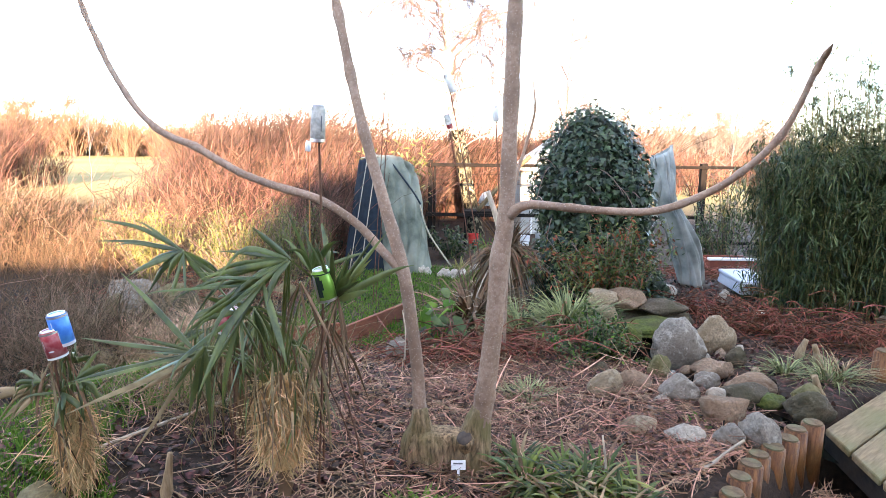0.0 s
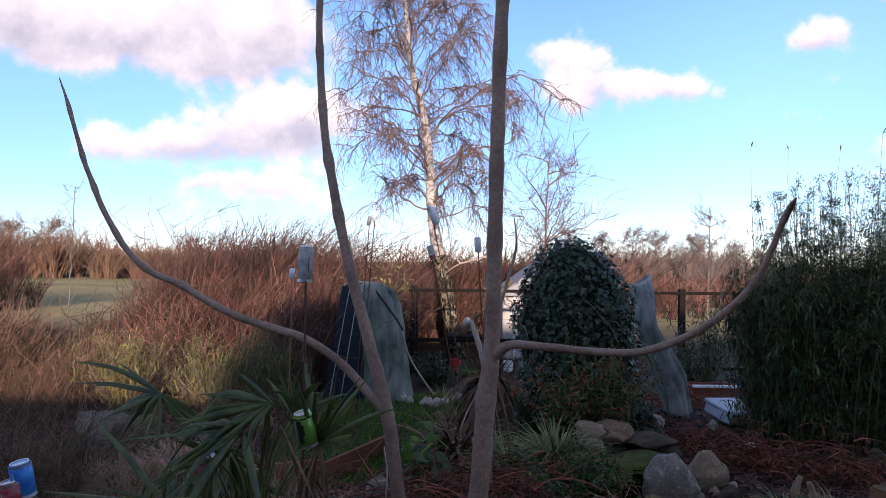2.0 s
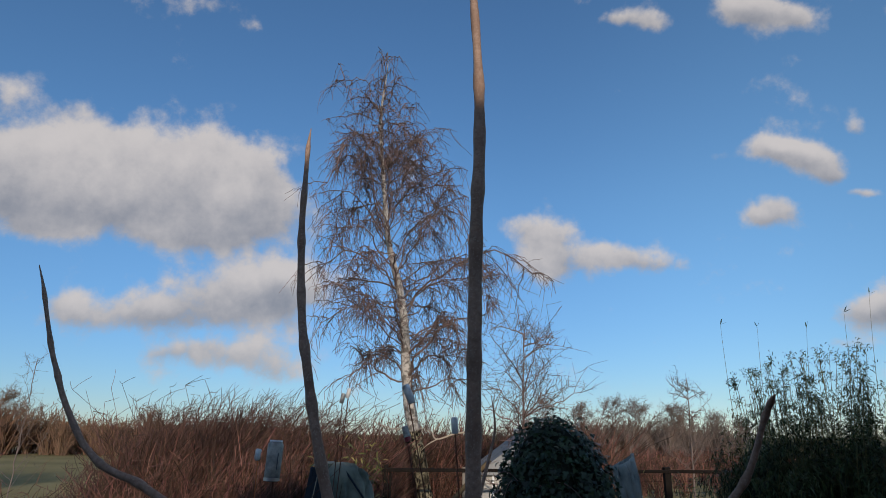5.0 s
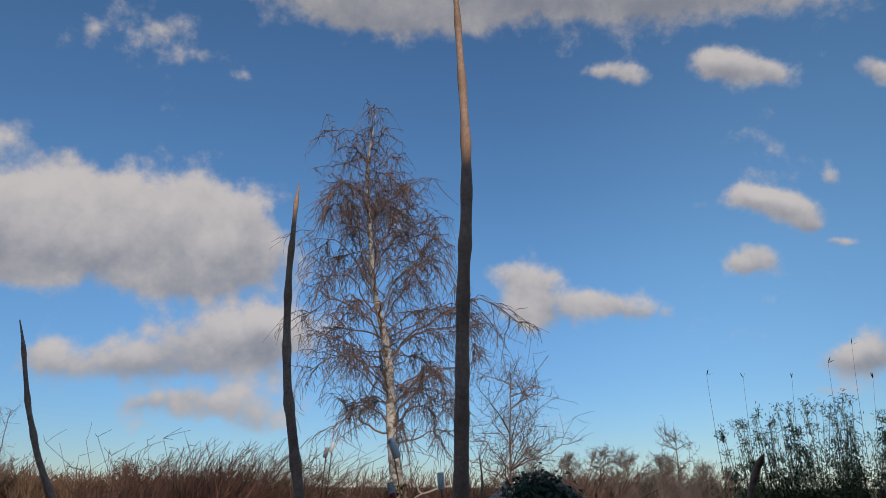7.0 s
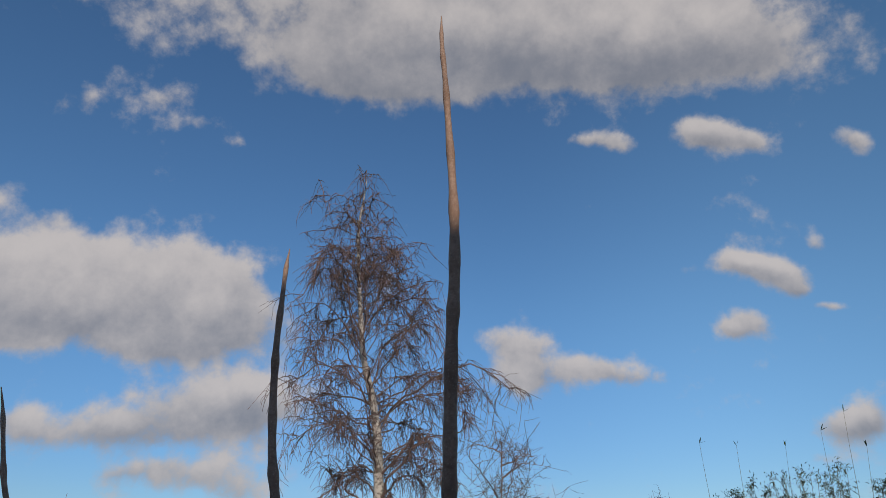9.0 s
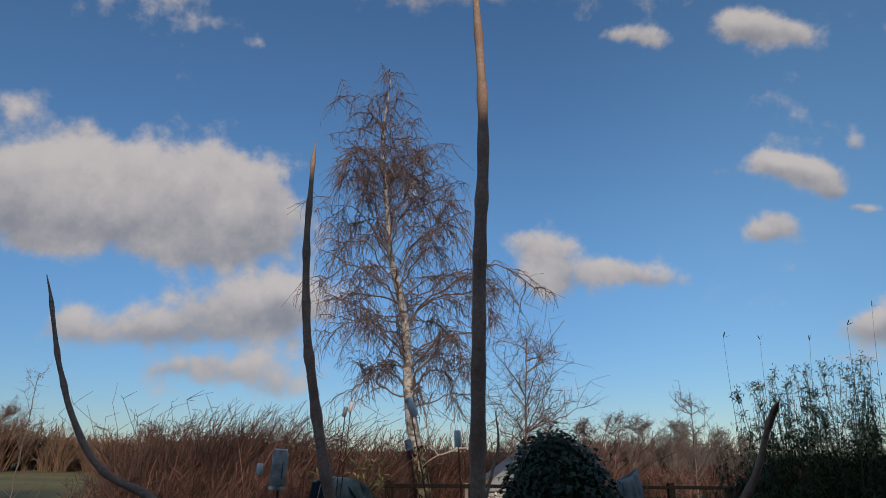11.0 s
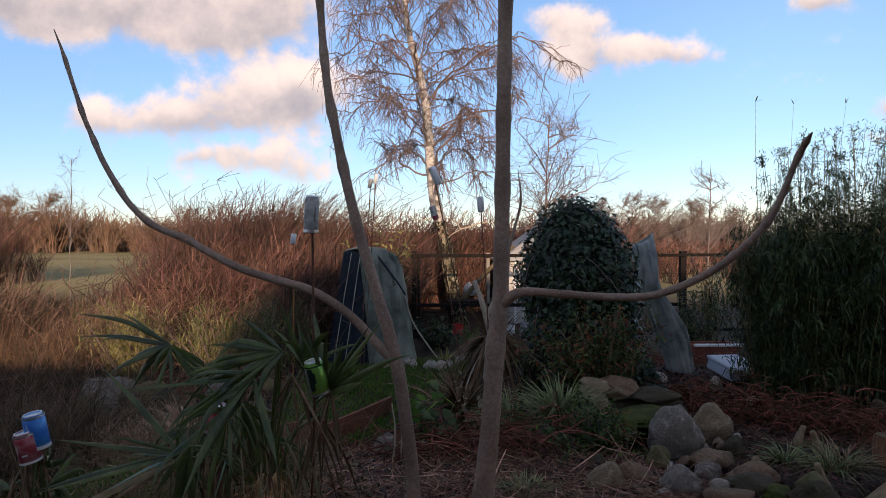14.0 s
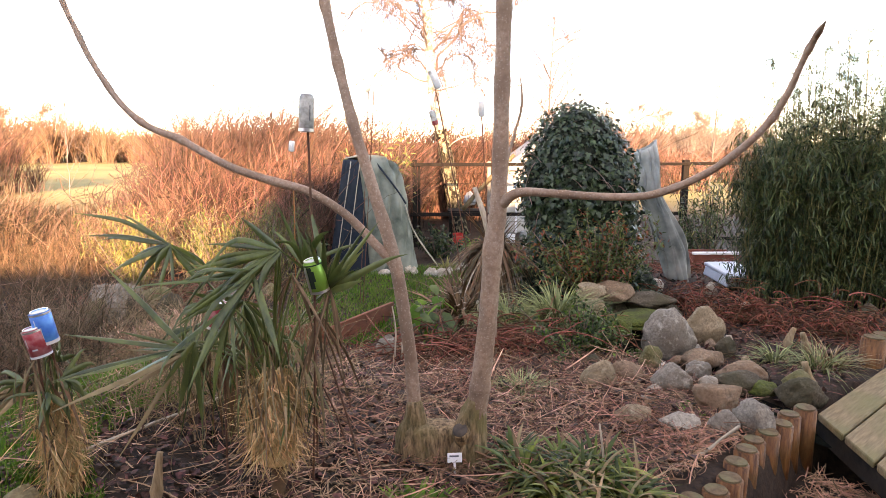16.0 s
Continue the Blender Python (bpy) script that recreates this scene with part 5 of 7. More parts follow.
tuft("sword_plant", "bleached dead sword leaves hanging down the trunk", (0.43, 5.58, 0.92), 36, 0.62, 0.022, M["bleached"], 280, 0.4, 0.09, "plant", 2.1)
tuft("sword_plant", "stiff dead leaf stubs at the trunk's top", (0.45, 5.62, 1.02), 40, 0.42, 0.022, M["palm_brown"], 281, 0.25, 0.05, "plant", 0.1)
tuft("sword_plant", "bleached dead sword leaves leaning over the bed", (0.30, 5.4, 0.42), 60, 0.85, 0.026, M["bleached"], 86, 0.9, 0.10, "plant", 0.9)
tuft("sword_plant", "collapsed grey-brown sword leaves", (0.14, 5.25, 0.42), 200, 0.80, 0.028, M["palm_brown"], 81, 1.0, 0.10, "plant", 0.85)
tuft("creeper", "small bright green creeper beside the plant tag", (-0.10, 2.06, 0.705), 130, 0.10, 0.016, M["grass"], 82, 1.2, 0.12, "plant", 0.6, 4)
for i, (x, y) in enumerate([(1.18, 2.78), (1.22, 2.86), (-1.75, 2.05), (-1.62, 2.3)]):
    tuft("creeper", "small bright green creeper among stones", (x, y, float(gz(x, y))), 70, 0.08, 0.014, M["grass"], 83 + i, 1.2, 0.07, "plant", 0.6, 4)
tuft("grass_tuft", "fresh green grass at the bed's side", (-1.98, 2.25, 0.60), 220, 0.16, 0.007, M["grass"], 88, 0.9, 0.2)


# ---- fan palms ----
def fan(r, hub, aim, up, length, n=18, spread=2.6, droop=0.5, width=0.025):
    """A torn fan leaf's strips: each runs straight from the hub, then snaps over and hangs."""
    aim, up = unit(np.array(aim, float)), np.array(up, float)
    sidev = unit(np.cross(aim, up))
    nor = unit(np.cross(sidev, aim))
    ang = np.linspace(-spread / 2, spread / 2, n) + r.normal(0, 0.26, n)
    d = unit(aim[None] * np.cos(ang)[:, None] + sidev[None] * np.sin(ang)[:, None] + nor[None] * (0.12 * np.cos(2 * ang) + r.normal(0, 0.40, n))[:, None])
    ln = length * (0.70 + 0.30 * np.cos(ang * 0.7)) * r.uniform(0.45, 1.2, n)
    k = 12
    u = np.linspace(0, 1, k)
    snap = fade(0, 0.45, u[None] - r.uniform(0.05, 0.95, n)[:, None]) * np.minimum(droop * r.uniform(0.5, 1.5, n), 0.97)[:, None]
    course = d[:, None] * (1 - snap)[..., None] + np.array([0, 0, -1.0]) * snap[..., None] + np.array([0, 0, -0.22]) * droop * (u ** 2)[None, :, None]
    line = np.asarray(hub)[None, None] + np.concatenate([np.zeros((n, 1, 3)), np.cumsum(unit(course)[:, 1:] * (ln / (k - 1))[:, None, None], 1)], 1)
    across = unit(np.cross(d, nor) + r.normal(0, 0.3, (n, 3)))
    w = width * 0.5 * np.interp(u, [0, 0.25, 0.65, 1], [0.35, 1.0, 0.8, 0.04])
    return line, across[:, None] * w[None, :, None] * r.uniform(0.5, 1.15, n)[:, None, None]


def palm(name, label, loc, trunk_h, fans, seed, wrap=420, wrap_r=0.075, wrap_z=(0.02, 0.36), dry=10, green=0, reach=0.15, hang=0.38):
    r = np.random.default_rng(seed)
    ob = thing(name, label, "palm", loc)
    part("trunk", tube_mesh("trunk", [(0, 0, -0.1), (0.01, 0, trunk_h * 0.5), (0, 0, trunk_h)], [0.030, 0.029, 0.022], 9, 12, (), 0.06), M["palm_brown"], ob, "fibrous brown trunk")
    if wrap:
        # loose straw tied round the trunk: tousled strands, mostly hanging
        a = r.uniform(0, 2 * math.pi, wrap)
        top = wrap_z[0] + (wrap_z[1] - wrap_z[0]) * r.uniform(0.22, 1.0, wrap)
        bulge = np.interp((top - wrap_z[0]) / (wrap_z[1] - wrap_z[0]), [0, 0.35, 0.75, 1], [0.45, 0.8, 1.0, 0.6])
        out = np.stack([np.cos(a), np.sin(a), np.zeros(wrap)], -1)
        round_ = np.stack([-np.sin(a), np.cos(a), np.zeros(wrap)], -1)
        p = out * (wrap_r * bulge * r.uniform(0.45, 1.0, wrap))[:, None] + np.array([0, 0, 1.0]) * top[:, None]
        d = out * r.normal(-0.06, 0.25, wrap)[:, None] + round_ * r.normal(0, 0.62, wrap)[:, None] + np.array([0, 0, -1.0])
        odd = r.uniform(0, 1, wrap) < 0.10
        d[odd] = (out * 0.9 + round_ * r.normal(0, 0.6, wrap)[:, None] + np.array([0, 0, 0.1]))[odd]
        line = arcs(p, d, -out * 0.25 + r.normal(0, 0.2, (wrap, 3)) + np.array([0, 0, -0.15]), r.uniform(0.04, 0.12, wrap), 6)
        line[:, :, 2] = np.maximum(line[:, :, 2], wrap_z[0] - 0.02)
        w = round_[:, None] * (0.0021 * r.uniform(0.5, 1.5, wrap))[:, None, None] * np.array([0.8, 1, 1, 0.9, 0.7, 0.4])[None, :, None]
        part("straw_wrap", Heap().blades(line, w, 0.5).mesh("straw_wrap"), M["hay"], ob, "shaggy golden straw wrapped round the trunk")["kind"] = "stuff"
        part("straw_core", tube_mesh("straw_core", [(0, 0, wrap_z[0]), (0, 0, (wrap_z[0] + wrap_z[1]) / 2), (0, 0, wrap_z[1])], [wrap_r * 0.45, wrap_r * 0.62, wrap_r * 0.3], 12, 14, (), 0.05), M["hay"], ob, "packed straw")
    crown = np.array([0, 0, trunk_h])
    for hub, aim, up, length, n, spread, droop, dead in fans:
        hub = np.asarray(hub, float)
        heap = Heap()
        line, w = fan(r, hub, aim, up, length, n, spread, droop, 0.013 if dead == 2 else 0.025)
        heap.blades(line, w, 0.7)
        leaf = part("fan_leaf", heap.mesh("fan_leaf"), M[("palm", "palm_dry", "palm_brown")[dead]], ob, ("dark green fan leaf, wind-torn", "withered tan fan leaf", "dead brown fan leaf")[dead])
        mid = (hub + crown) / 2 + np.array([0, 0, 0.05])
        part("leaf_stalk", tube_mesh("leaf_stalk", [crown - np.array([0, 0, 0.06]), mid, hub], [0.006, 0.0045, 0.0035], 5, 8), M["palm"], leaf)
    for name, count, mat, lab in (("dead_skirt", dry, M["palm_brown"], "thin hanging dead leaf strips"), ("dry_skirt", dry, M["palm_dry"], "thin hanging withered strips"), ("leaf_skirt", green, M["palm"], "hanging green leaf strips")):
        if not count:
            continue
        m = count * 8
        a = np.repeat(r.uniform(0, 2 * math.pi, count), 8) + r.normal(0, 0.5, m)
        out = np.stack([np.cos(a), np.sin(a), np.zeros(m)], -1)
        p = np.tile(crown, (m, 1)) + out * r.uniform(0.03, reach, m)[:, None] + np.array([0, 0, 1]) * r.uniform(-0.10, 0.18, m)[:, None]
        line = arcs(p, out * r.uniform(-0.1, 0.35, m)[:, None] + np.array([0, 0, -0.4]) + r.normal(0, 0.18, (m, 3)), np.array([0, 0, -0.5]) - out * 0.12, hang * r.uniform(0.3, 1.0, m), 7)
        w = unit(np.cross(out + r.normal(0, 0.7, (m, 3)), [0, 0, 1.0]))[:, None] * (0.0048 * r.uniform(0.5, 1.2, m))[:, None, None] * np.array([0.5, 1, 1, 1, 0.8, 0.5, 0.1])[None, :, None]
        part(name, Heap().blades(line, w, 0.6).mesh(name), mat, ob, lab)["kind"] = "stuff"
    return ob


# big palm with its torn fans
palm("fan_palm", "wind-torn fan palm with a straw-wrapped trunk", (-0.61, 2.15, 0.70), 0.44, [
    ((0.20, 0.0, 0.76), (0.30, -0.05, 1.0), (0, -1, 0.1), 0.31, 18, 1.9, 0.15, 0),
    ((0.07, -0.07, 0.92), (-0.92, -0.28, -0.10), (0, -0.9, 0.5), 0.40, 10, 1.2, 0.45, 0),
    ((0.10, 0.10, 0.84), (0.20, 0.10, 0.75), (0, -0.9, 0.4), 0.22, 9, 2.0, 0.45, 0),
    ((0.06, -0.08, 0.92), (-0.65, -0.15, -0.70), (0, -1, 0.2), 0.27, 7, 1.0, 0.3, 0),
    ((-0.02, -0.10, 0.86), (-0.95, -0.10, -0.10), (0, -0.9, 0.5), 0.42, 4, 0.6, 0.4, 0),
    ((-0.02, -0.10, 0.84), (-0.65, -0.40, -0.45), (0, -1, 0.2), 0.40, 8, 1.6, 0.45, 0),
    ((0.10, -0.06, 0.84), (0.0, -0.2, -1.0), (0, -1, 0.2), 0.38, 6, 0.9, 0.4, 2),
    ((-0.35, 0.04, 0.925), (-0.95, 0.0, 0.28), (0, -0.8, 0.6), 0.29, 6, 0.7, 0.35, 0),
    ((-0.34, 0.03, 0.92), (-0.10, -0.1, -1.0), (0, -1, 0.3), 0.20, 10, 2.3, 0.4, 0),
    ((-0.25, -0.12, 0.60), (-1.0, -0.10, -0.02), (0, -0.6, 0.8), 0.36, 7, 0.55, 0.08, 0),
    ((-0.26, -0.13, 0.58), (-0.95, -0.25, -0.30), (0, -0.6, 0.8), 0.40, 5, 0.30, 0.05, 1),
    ((-0.22, -0.12, 0.62), (-0.15, -0.25, -1.0), (0, -1, 0.2), 0.28, 6, 1.4, 0.3, 0),
    ((-0.10, -0.10, 0.74), (-0.55, -0.5, -0.6), (0, -1, 0.3), 0.36, 8, 1.7, 0.8, 0),
    ((0.22, -0.03, 0.78), (0.0, -0.15, -1.0), (0, -1, 0.1), 0.34, 7, 0.50, 0.3, 2),
    ((0.17, 0.02, 0.68), (0.1, 0.0, -1.0), (0, -1, 0.1), 0.40, 8, 0.5, 0.3, 2),
    ((-0.12, 0.10, 0.70), (-0.1, 0.2, -0.8), (0, -1, 0.2), 0.34, 10, 2.0, 0.5, 0)], 91, 2400, 0.115, (0.13, 0.48), 6, 7, 0.20, 0.34)
palm("fan_palm", "smaller fan palm with drooping leaves behind the larger one", (-0.92, 2.58, 0.69), 0.46, [
    ((0.04, -0.05, 0.60), (0.1, -0.3, 0.5), (0.2, -1, 0.3), 0.22, 9, 2.0, 1.0, 0),
    ((0.10, -0.08, 0.56), (0.4, -0.3, -0.6), (0, -0.9, 0.4), 0.30, 10, 1.8, 0.8, 0),
    ((-0.10, -0.06, 0.54), (-0.4, -0.3, -0.6), (0, -0.9, 0.4), 0.30, 10, 1.8, 0.8, 0)], 92, 0, dry=5, green=11, reach=0.22, hang=0.50)
palm("fan_palm", "small young fan palm with a straw-wrapped trunk", (-1.37, 2.12, 0.70), 0.40, [
    ((0.02, 0.0, 0.52), (0.1, -0.1, 0.8), (0, -1, 0.2), 0.13, 9, 2.2, 0.7, 0),
    ((0.06, -0.06, 0.48), (0.7, -0.2, 0.1), (0, -0.9, 0.4), 0.16, 9, 1.8, 0.9, 0),
    ((-0.08, -0.04, 0.46), (-0.7, -0.2, 0.1), (0, -0.9, 0.4), 0.18, 9, 1.8, 0.9, 0),
    ((-0.10, -0.02, 0.42), (-0.8, -0.3, -0.2), (0, -0.9, 0.4), 0.20, 8, 1.2, 0.5, 1),
    ((0.02, -0.08, 0.44), (0.1, -0.4, -0.4), (0, -0.9, 0.4), 0.16, 9, 2.0, 0.8, 0)], 93, 1300, 0.075, (0.02, 0.40), 3, 4, 0.12, 0.26)


# ---- rockery ----
def stone(x, y, z, w, h, mat, seed, turn=0.0, label="", deep=0.85, rough=0.30):
    """A stone whose visible block is w wide and h high round (x, y, z)."""
    high = h * 1.22
    me = rock_mesh("stone", w * 1.14, w * deep, high * 1.1, seed, rough, 4 if w > 0.12 else 3 if w > 0.07 else 2)
    ob = thing("stone", label, "rock", (x, y, z - 0.06 * high), "rockery stones", data=me, mat=M[mat])
    ob.rotation_euler = (0, 0, turn)
    return ob


def bed_stone(x, y, w, h, mat, seed, label):
    return stone(x, y, float(gz(x, y)) + h * 0.38, w, h, mat, seed, seed * 0.7, label)


stone(1.448, 3.904, 0.751, 0.315, 0.292, "rock_grey", 1, 0.1, "large grey granite boulder beside the waterfall")
stone(1.816, 4.247, 0.695, 0.264, 0.239, "rock_tan", 2, 0.5, "smooth rounded tan boulder")
stone(1.833, 3.931, 0.661, 0.134, 0.106, "rock_dark", 3, 0.3, "olive mossy boulder behind the stream")
stone(1.39, 5.0, 0.775, 0.32, 0.15, "rock_brown", 4, 0.2, "rounded brown capstone above the waterfall")
stone(1.19, 4.95, 0.79, 0.24, 0.13, "rock_tan", 44, 0.2, "tan stone stacked beside the waterfall")
stone(1.18, 4.85, 0.69, 0.22, 0.12, "rock_tan", 45, 0.8, "pale stone under the stacked stones")
stone(1.64, 4.95, 0.725, 0.36, 0.10, "rock_dark", 5, -0.2, "flat layered capstone of the waterfall")
stone(1.285, 5.306, 0.632, 0.149, 0.218, "rock_tan", 6, 0.4, "upright tan stone under the sedge")
stone(1.353, 5.278, 0.558, 0.114, 0.080, "rock_pale", 7, 0.2, "small pale stone under the sedge")
stone(1.44, 4.62, 0.655, 0.46, 0.075, "moss", 8, 0.1, "low stone under bright green moss")
stone(1.281, 4.720, 0.606, 0.153, 0.115, "moss", 9, 0.6, "mossy stone beside the waterfall")
stone(1.265, 4.301, 0.647, 0.133, 0.147, "moss", 10, 0.3, "mossy upright stone beside the water")
stone(1.227, 3.594, 0.710, 0.134, 0.144, "rock_olive", 11, 0.3, "upright olive-brown stone at the water's edge")
stone(1.203, 3.165, 0.737, 0.192, 0.141, "rock_grey", 12, -0.5, "slanting speckled grey stone")
stone(1.579, 3.698, 0.668, 0.224, 0.100, "rock_brown", 13, 0.1, "flat brown stone behind the stream")
stone(1.448, 3.442, 0.689, 0.147, 0.082, "rock_grey", 14, 0.4, "blue-grey wet stone in the stream")
stone(1.385, 3.162, 0.714, 0.110, 0.082, "rock_pale", 15, 0.7, "pale round stone between boulders")
stone(1.325, 2.899, 0.744, 0.213, 0.141, "rock_brown", 16, 0.2, "large rounded brown-grey boulder")
stone(1.239, 2.620, 0.748, 0.125, 0.105, "rock_grey", 17, 0.2, "rounded grey boulder by the palisade")
stone(1.388, 2.646, 0.757, 0.175, 0.138, "rock_grey", 18, -0.7, "slanting grey stone by the palisade")
stone(1.692, 3.398, 0.694, 0.243, 0.099, "rock_brown", 19, 0.1, "flat brown slab beside the stream")
stone(1.559, 3.205, 0.709, 0.229, 0.104, "rock_dark", 20, -0.1, "dark wet stone in the stream")
stone(1.869, 3.176, 0.719, 0.155, 0.103, "rock_olive", 21, 0.4, "olive mossy boulder by the footbridge")
stone(1.80, 3.03, 0.715, 0.20, 0.125, "rock_dark", 22, -0.3, "dark wet boulder by the footbridge")
stone(1.673, 3.153, 0.690, 0.170, 0.070, "moss", 23, 0.2, "stone under bright green moss")
stone(0.847, 3.257, 0.725, 0.205, 0.127, "rock_tan", 24, 0.3, "tan stone at the edge of the mulch")
stone(0.898, 3.641, 0.668, 0.108, 0.069, "rock_dark", 25, 0.7, "dark stone at the edge of the mulch")
stone(1.016, 3.344, 0.707, 0.188, 0.109, "rock_brown", 26, -0.4, "reddish brown stone by the water")
stone(1.095, 3.114, 0.702, 0.074, 0.054, "rock_pale", 27, 0.1, "small pale stone among the boulders")
stone(1.145, 3.175, 0.697, 0.089, 0.048, "rock_pale", 28, 0.9, "small pale stone among the boulders")
stone(1.017, 3.291, 0.682, 0.064, 0.034, "rock_pale", 29, 0.3, "small pale stone among the boulders")
stone(0.958, 3.581, 0.659, 0.050, 0.037, "rock_pale", 30, 0.3, "small white pebble in the mulch")
stone(1.016, 3.151, 0.693, 0.068, 0.034, "rock_brown", 31, 0.5, "small brown stone among the boulders")
stone(0.876, 2.773, 0.718, 0.165, 0.075, "rock_tan", 32, 0.1, "pale tan stone in the mulch")
stone(1.072, 2.661, 0.727, 0.158, 0.082, "rock_pale", 33, -0.1, "pale rounded stone in the mulch")
stone(1.666, 4.005, 0.631, 0.059, 0.054, "rock_pale", 34, 0.1, "small pale stone among the boulders")
stone(2.021, 4.310, 0.597, 0.061, 0.042, "rock_pale", 35, 0.3, "small pale stone among the boulders")
stone(1.800, 4.097, 0.622, 0.089, 0.060, "rock_brown", 36, 0.7, "small brown stone among the boulders")
stone(1.440, 3.728, 0.649, 0.081, 0.044, "rock_brown", 37, 0.2, "small brown stone among the boulders")
stone(1.328, 3.550, 0.661, 0.067, 0.038, "rock_dark", 38, 0.2, "small dark stone by the water")
stone(2.621, 5.267, 0.567, 0.171, 0.100, "rock_pale", 39, 0.3, "pale stone below the dead fern")
stone(2.608, 6.020, 0.543, 0.130, 0.114, "rock_pale", 40, 0.3, "pale stone beside the foam box")
stone(1.853, 3.716, 0.652, 0.060, 0.044, "rock_tan", 41, 0.3, "small tan stone by the water")
stone(1.207, 3.039, 0.698, 0.074, 0.038, "rock_brown", 42, 0.3, "small brown stone among the boulders")
stone(3.361, 4.848, 0.625, 0.144, 0.157, "rock_dark", 43, 0.3, "dark stone beyond the footbridge")
bed_stone(-0.41, 4.47, 0.19, 0.17, "rock_grey", 57, "grey stone at the back of the bed")
bed_stone(-0.30, 4.62, 0.12, 0.10, "rock_tan", 58, "tan stone at the back of the bed")
# two dark rocks put in as the shaded gaps under the capstones
stone(1.40, 5.12, 0.60, 0.50, 0.20, "rock_dark", 46, 0.1, "dark rock standing for the shaded recess behind the waterfall")
stone(1.70, 5.02, 0.58, 0.46, 0.20, "rock_dark", 47, 0.4, "dark rock standing for the shaded gap below the capstone")
bed_stone(2.15, 6.3, 0.24, 0.12, "rock_pale", 59, "pale stone below the cover")
bed_stone(2.98, 6.40, 0.30, 0.10, "rock_dark", 60, "flat dark stone under the foam box")
for i in range(16):
    x, y = 0.98 + 0.55 * rng.random(), 2.85 + 0.65 * rng.random()
    bed_stone(float(x), float(y), float(rng.uniform(0.03, 0.06)), float(rng.uniform(0.02, 0.04)), ("rock_brown", "rock_grey", "rock_tan")[i % 3], 100 + i, "small pebble between the boulders")
for i in range(10):
    x = float(-0.85 + 0.16 * i + rng.normal(0, 0.03))
    bed_stone(x, float(8.75 + 0.25 * math.sin(i * 0.9)), float(rng.uniform(0.13, 0.2)), float(rng.uniform(0.09, 0.13)), "rock_pale", 130 + i, "pale round stone edging the lawn")
for i, (x, y, w, h) in enumerate([(-3.40, 6.35, 0.34, 0.26), (-3.62, 6.45, 0.30, 0.20), (-3.22, 6.45, 0.30, 0.24), (-3.50, 6.75, 0.36, 0.28), (-3.15, 6.75, 0.36, 0.22), (-2.9, 6.5, 0.30, 0.24), (-3.8, 6.9, 0.45, 0.22), (-1.45, 2.02, 0.16, 0.10), (-3.3, 6.2, 0.20, 0.14), (-2.4, 6.8, 0.35, 0.2), (-2.0, 7.2, 0.3, 0.16)]):
    bed_stone(x, y, w, h, ("rock_grey", "rock_olive", "rock_dark")[i % 3], 150 + i, "lichen-spotted grey stone in the sunken bed")

ww = []
for i, (px, py) in enumerate(STREAM):
    ww += [(px - 0.16, py, float(np.interp(py, [2.7, 3.5, 4.4, 5.4], [0.565, 0.555, 0.50, 0.47]))), (px + 0.16, py, float(np.interp(py, [2.7, 3.5, 4.4, 5.4], [0.565, 0.555, 0.50, 0.47])))]
thing("water", "dark still water in the stream bed", "water", kind="structure", data=mesh_from("water", ww, [(2 * i, 2 * i + 1, 2 * i + 3, 2 * i + 2) for i in range(len(STREAM) - 1)], True), mat=M["water"])


# ---- palisade and footbridge ----
def log_post(x, y, top, r, seed):
    ob = thing("log_post", "round brown log post of the low palisade", "post", (x, y, 0.42), "palisade posts")
    h = top - 0.42
    bm = bmesh.new()
    bmesh.ops.create_cone(bm, cap_ends=True, segments=18, radius1=r, radius2=r * 0.97, depth=h)
    bmesh.ops.translate(bm, verts=bm.verts, vec=(0, 0, h / 2))
    bmesh.ops.bevel(bm, geom=[e for e in bm.edges if abs(e.verts[0].co.z - h) < 1e-4 and abs(e.verts[1].co.z - h) < 1e-4], offset=r * 0.16, segments=2, affect="EDGES")
    for v in bm.verts:
        v.co.x *= 1 + 0.03 * noise.noise(v.co * 9 + Vector((seed, 0, 0)))
        v.co.y *= 1 + 0.03 * noise.noise(v.co * 9 + Vector((0, seed, 0)))
    part("shaft", bm_mesh("shaft", bm, True), M["log"], ob)
    bm = bmesh.new()
    bmesh.ops.create_cone(bm, cap_ends=True, segments=18, radius1=r * 0.84, radius2=r * 0.80, depth=0.006)
    part("end_grain", bm_mesh("end_grain", bm), M["log_end"], ob, "weathered sawn end", (0, 0, h + 0.001))
    ob.rotation_euler = (random.uniform(-.03, .03), random.uniform(-.03, .03), seed)


for i, (x, y, top, r) in enumerate([(0.80, 2.05, 0.69, 0.052), (0.897, 2.110, 0.70, 0.053), (1.004, 2.135, 0.715, 0.050), (1.083, 2.214, 0.725, 0.049), (1.139, 2.312, 0.735, 0.049), (1.231, 2.404, 0.74, 0.049), (1.301, 2.477, 0.74, 0.048), (1.390, 2.554, 0.745, 0.050), (1.482, 2.618, 0.75, 0.048), (1.565, 2.693, 0.755, 0.050), (1.672, 2.762, 0.76, 0.050)]):
    log_post(x, y, top, r, i * 1.7)
log_post(2.58, 3.66, 0.81, 0.07, 20.0)
log_post(2.72, 3.78, 0.79, 0.07, 21.0)

bridge = thing("footbridge", "small footbridge of weathered planks over the stream", "footbridge", (0, 0, 0))
ax, bx = np.array([0.770, 0.638]), np.array([0.638, -0.770])
foot = np.array([1.79, 2.86])
skew = -1.0  # the plank ends step back along a slanting line
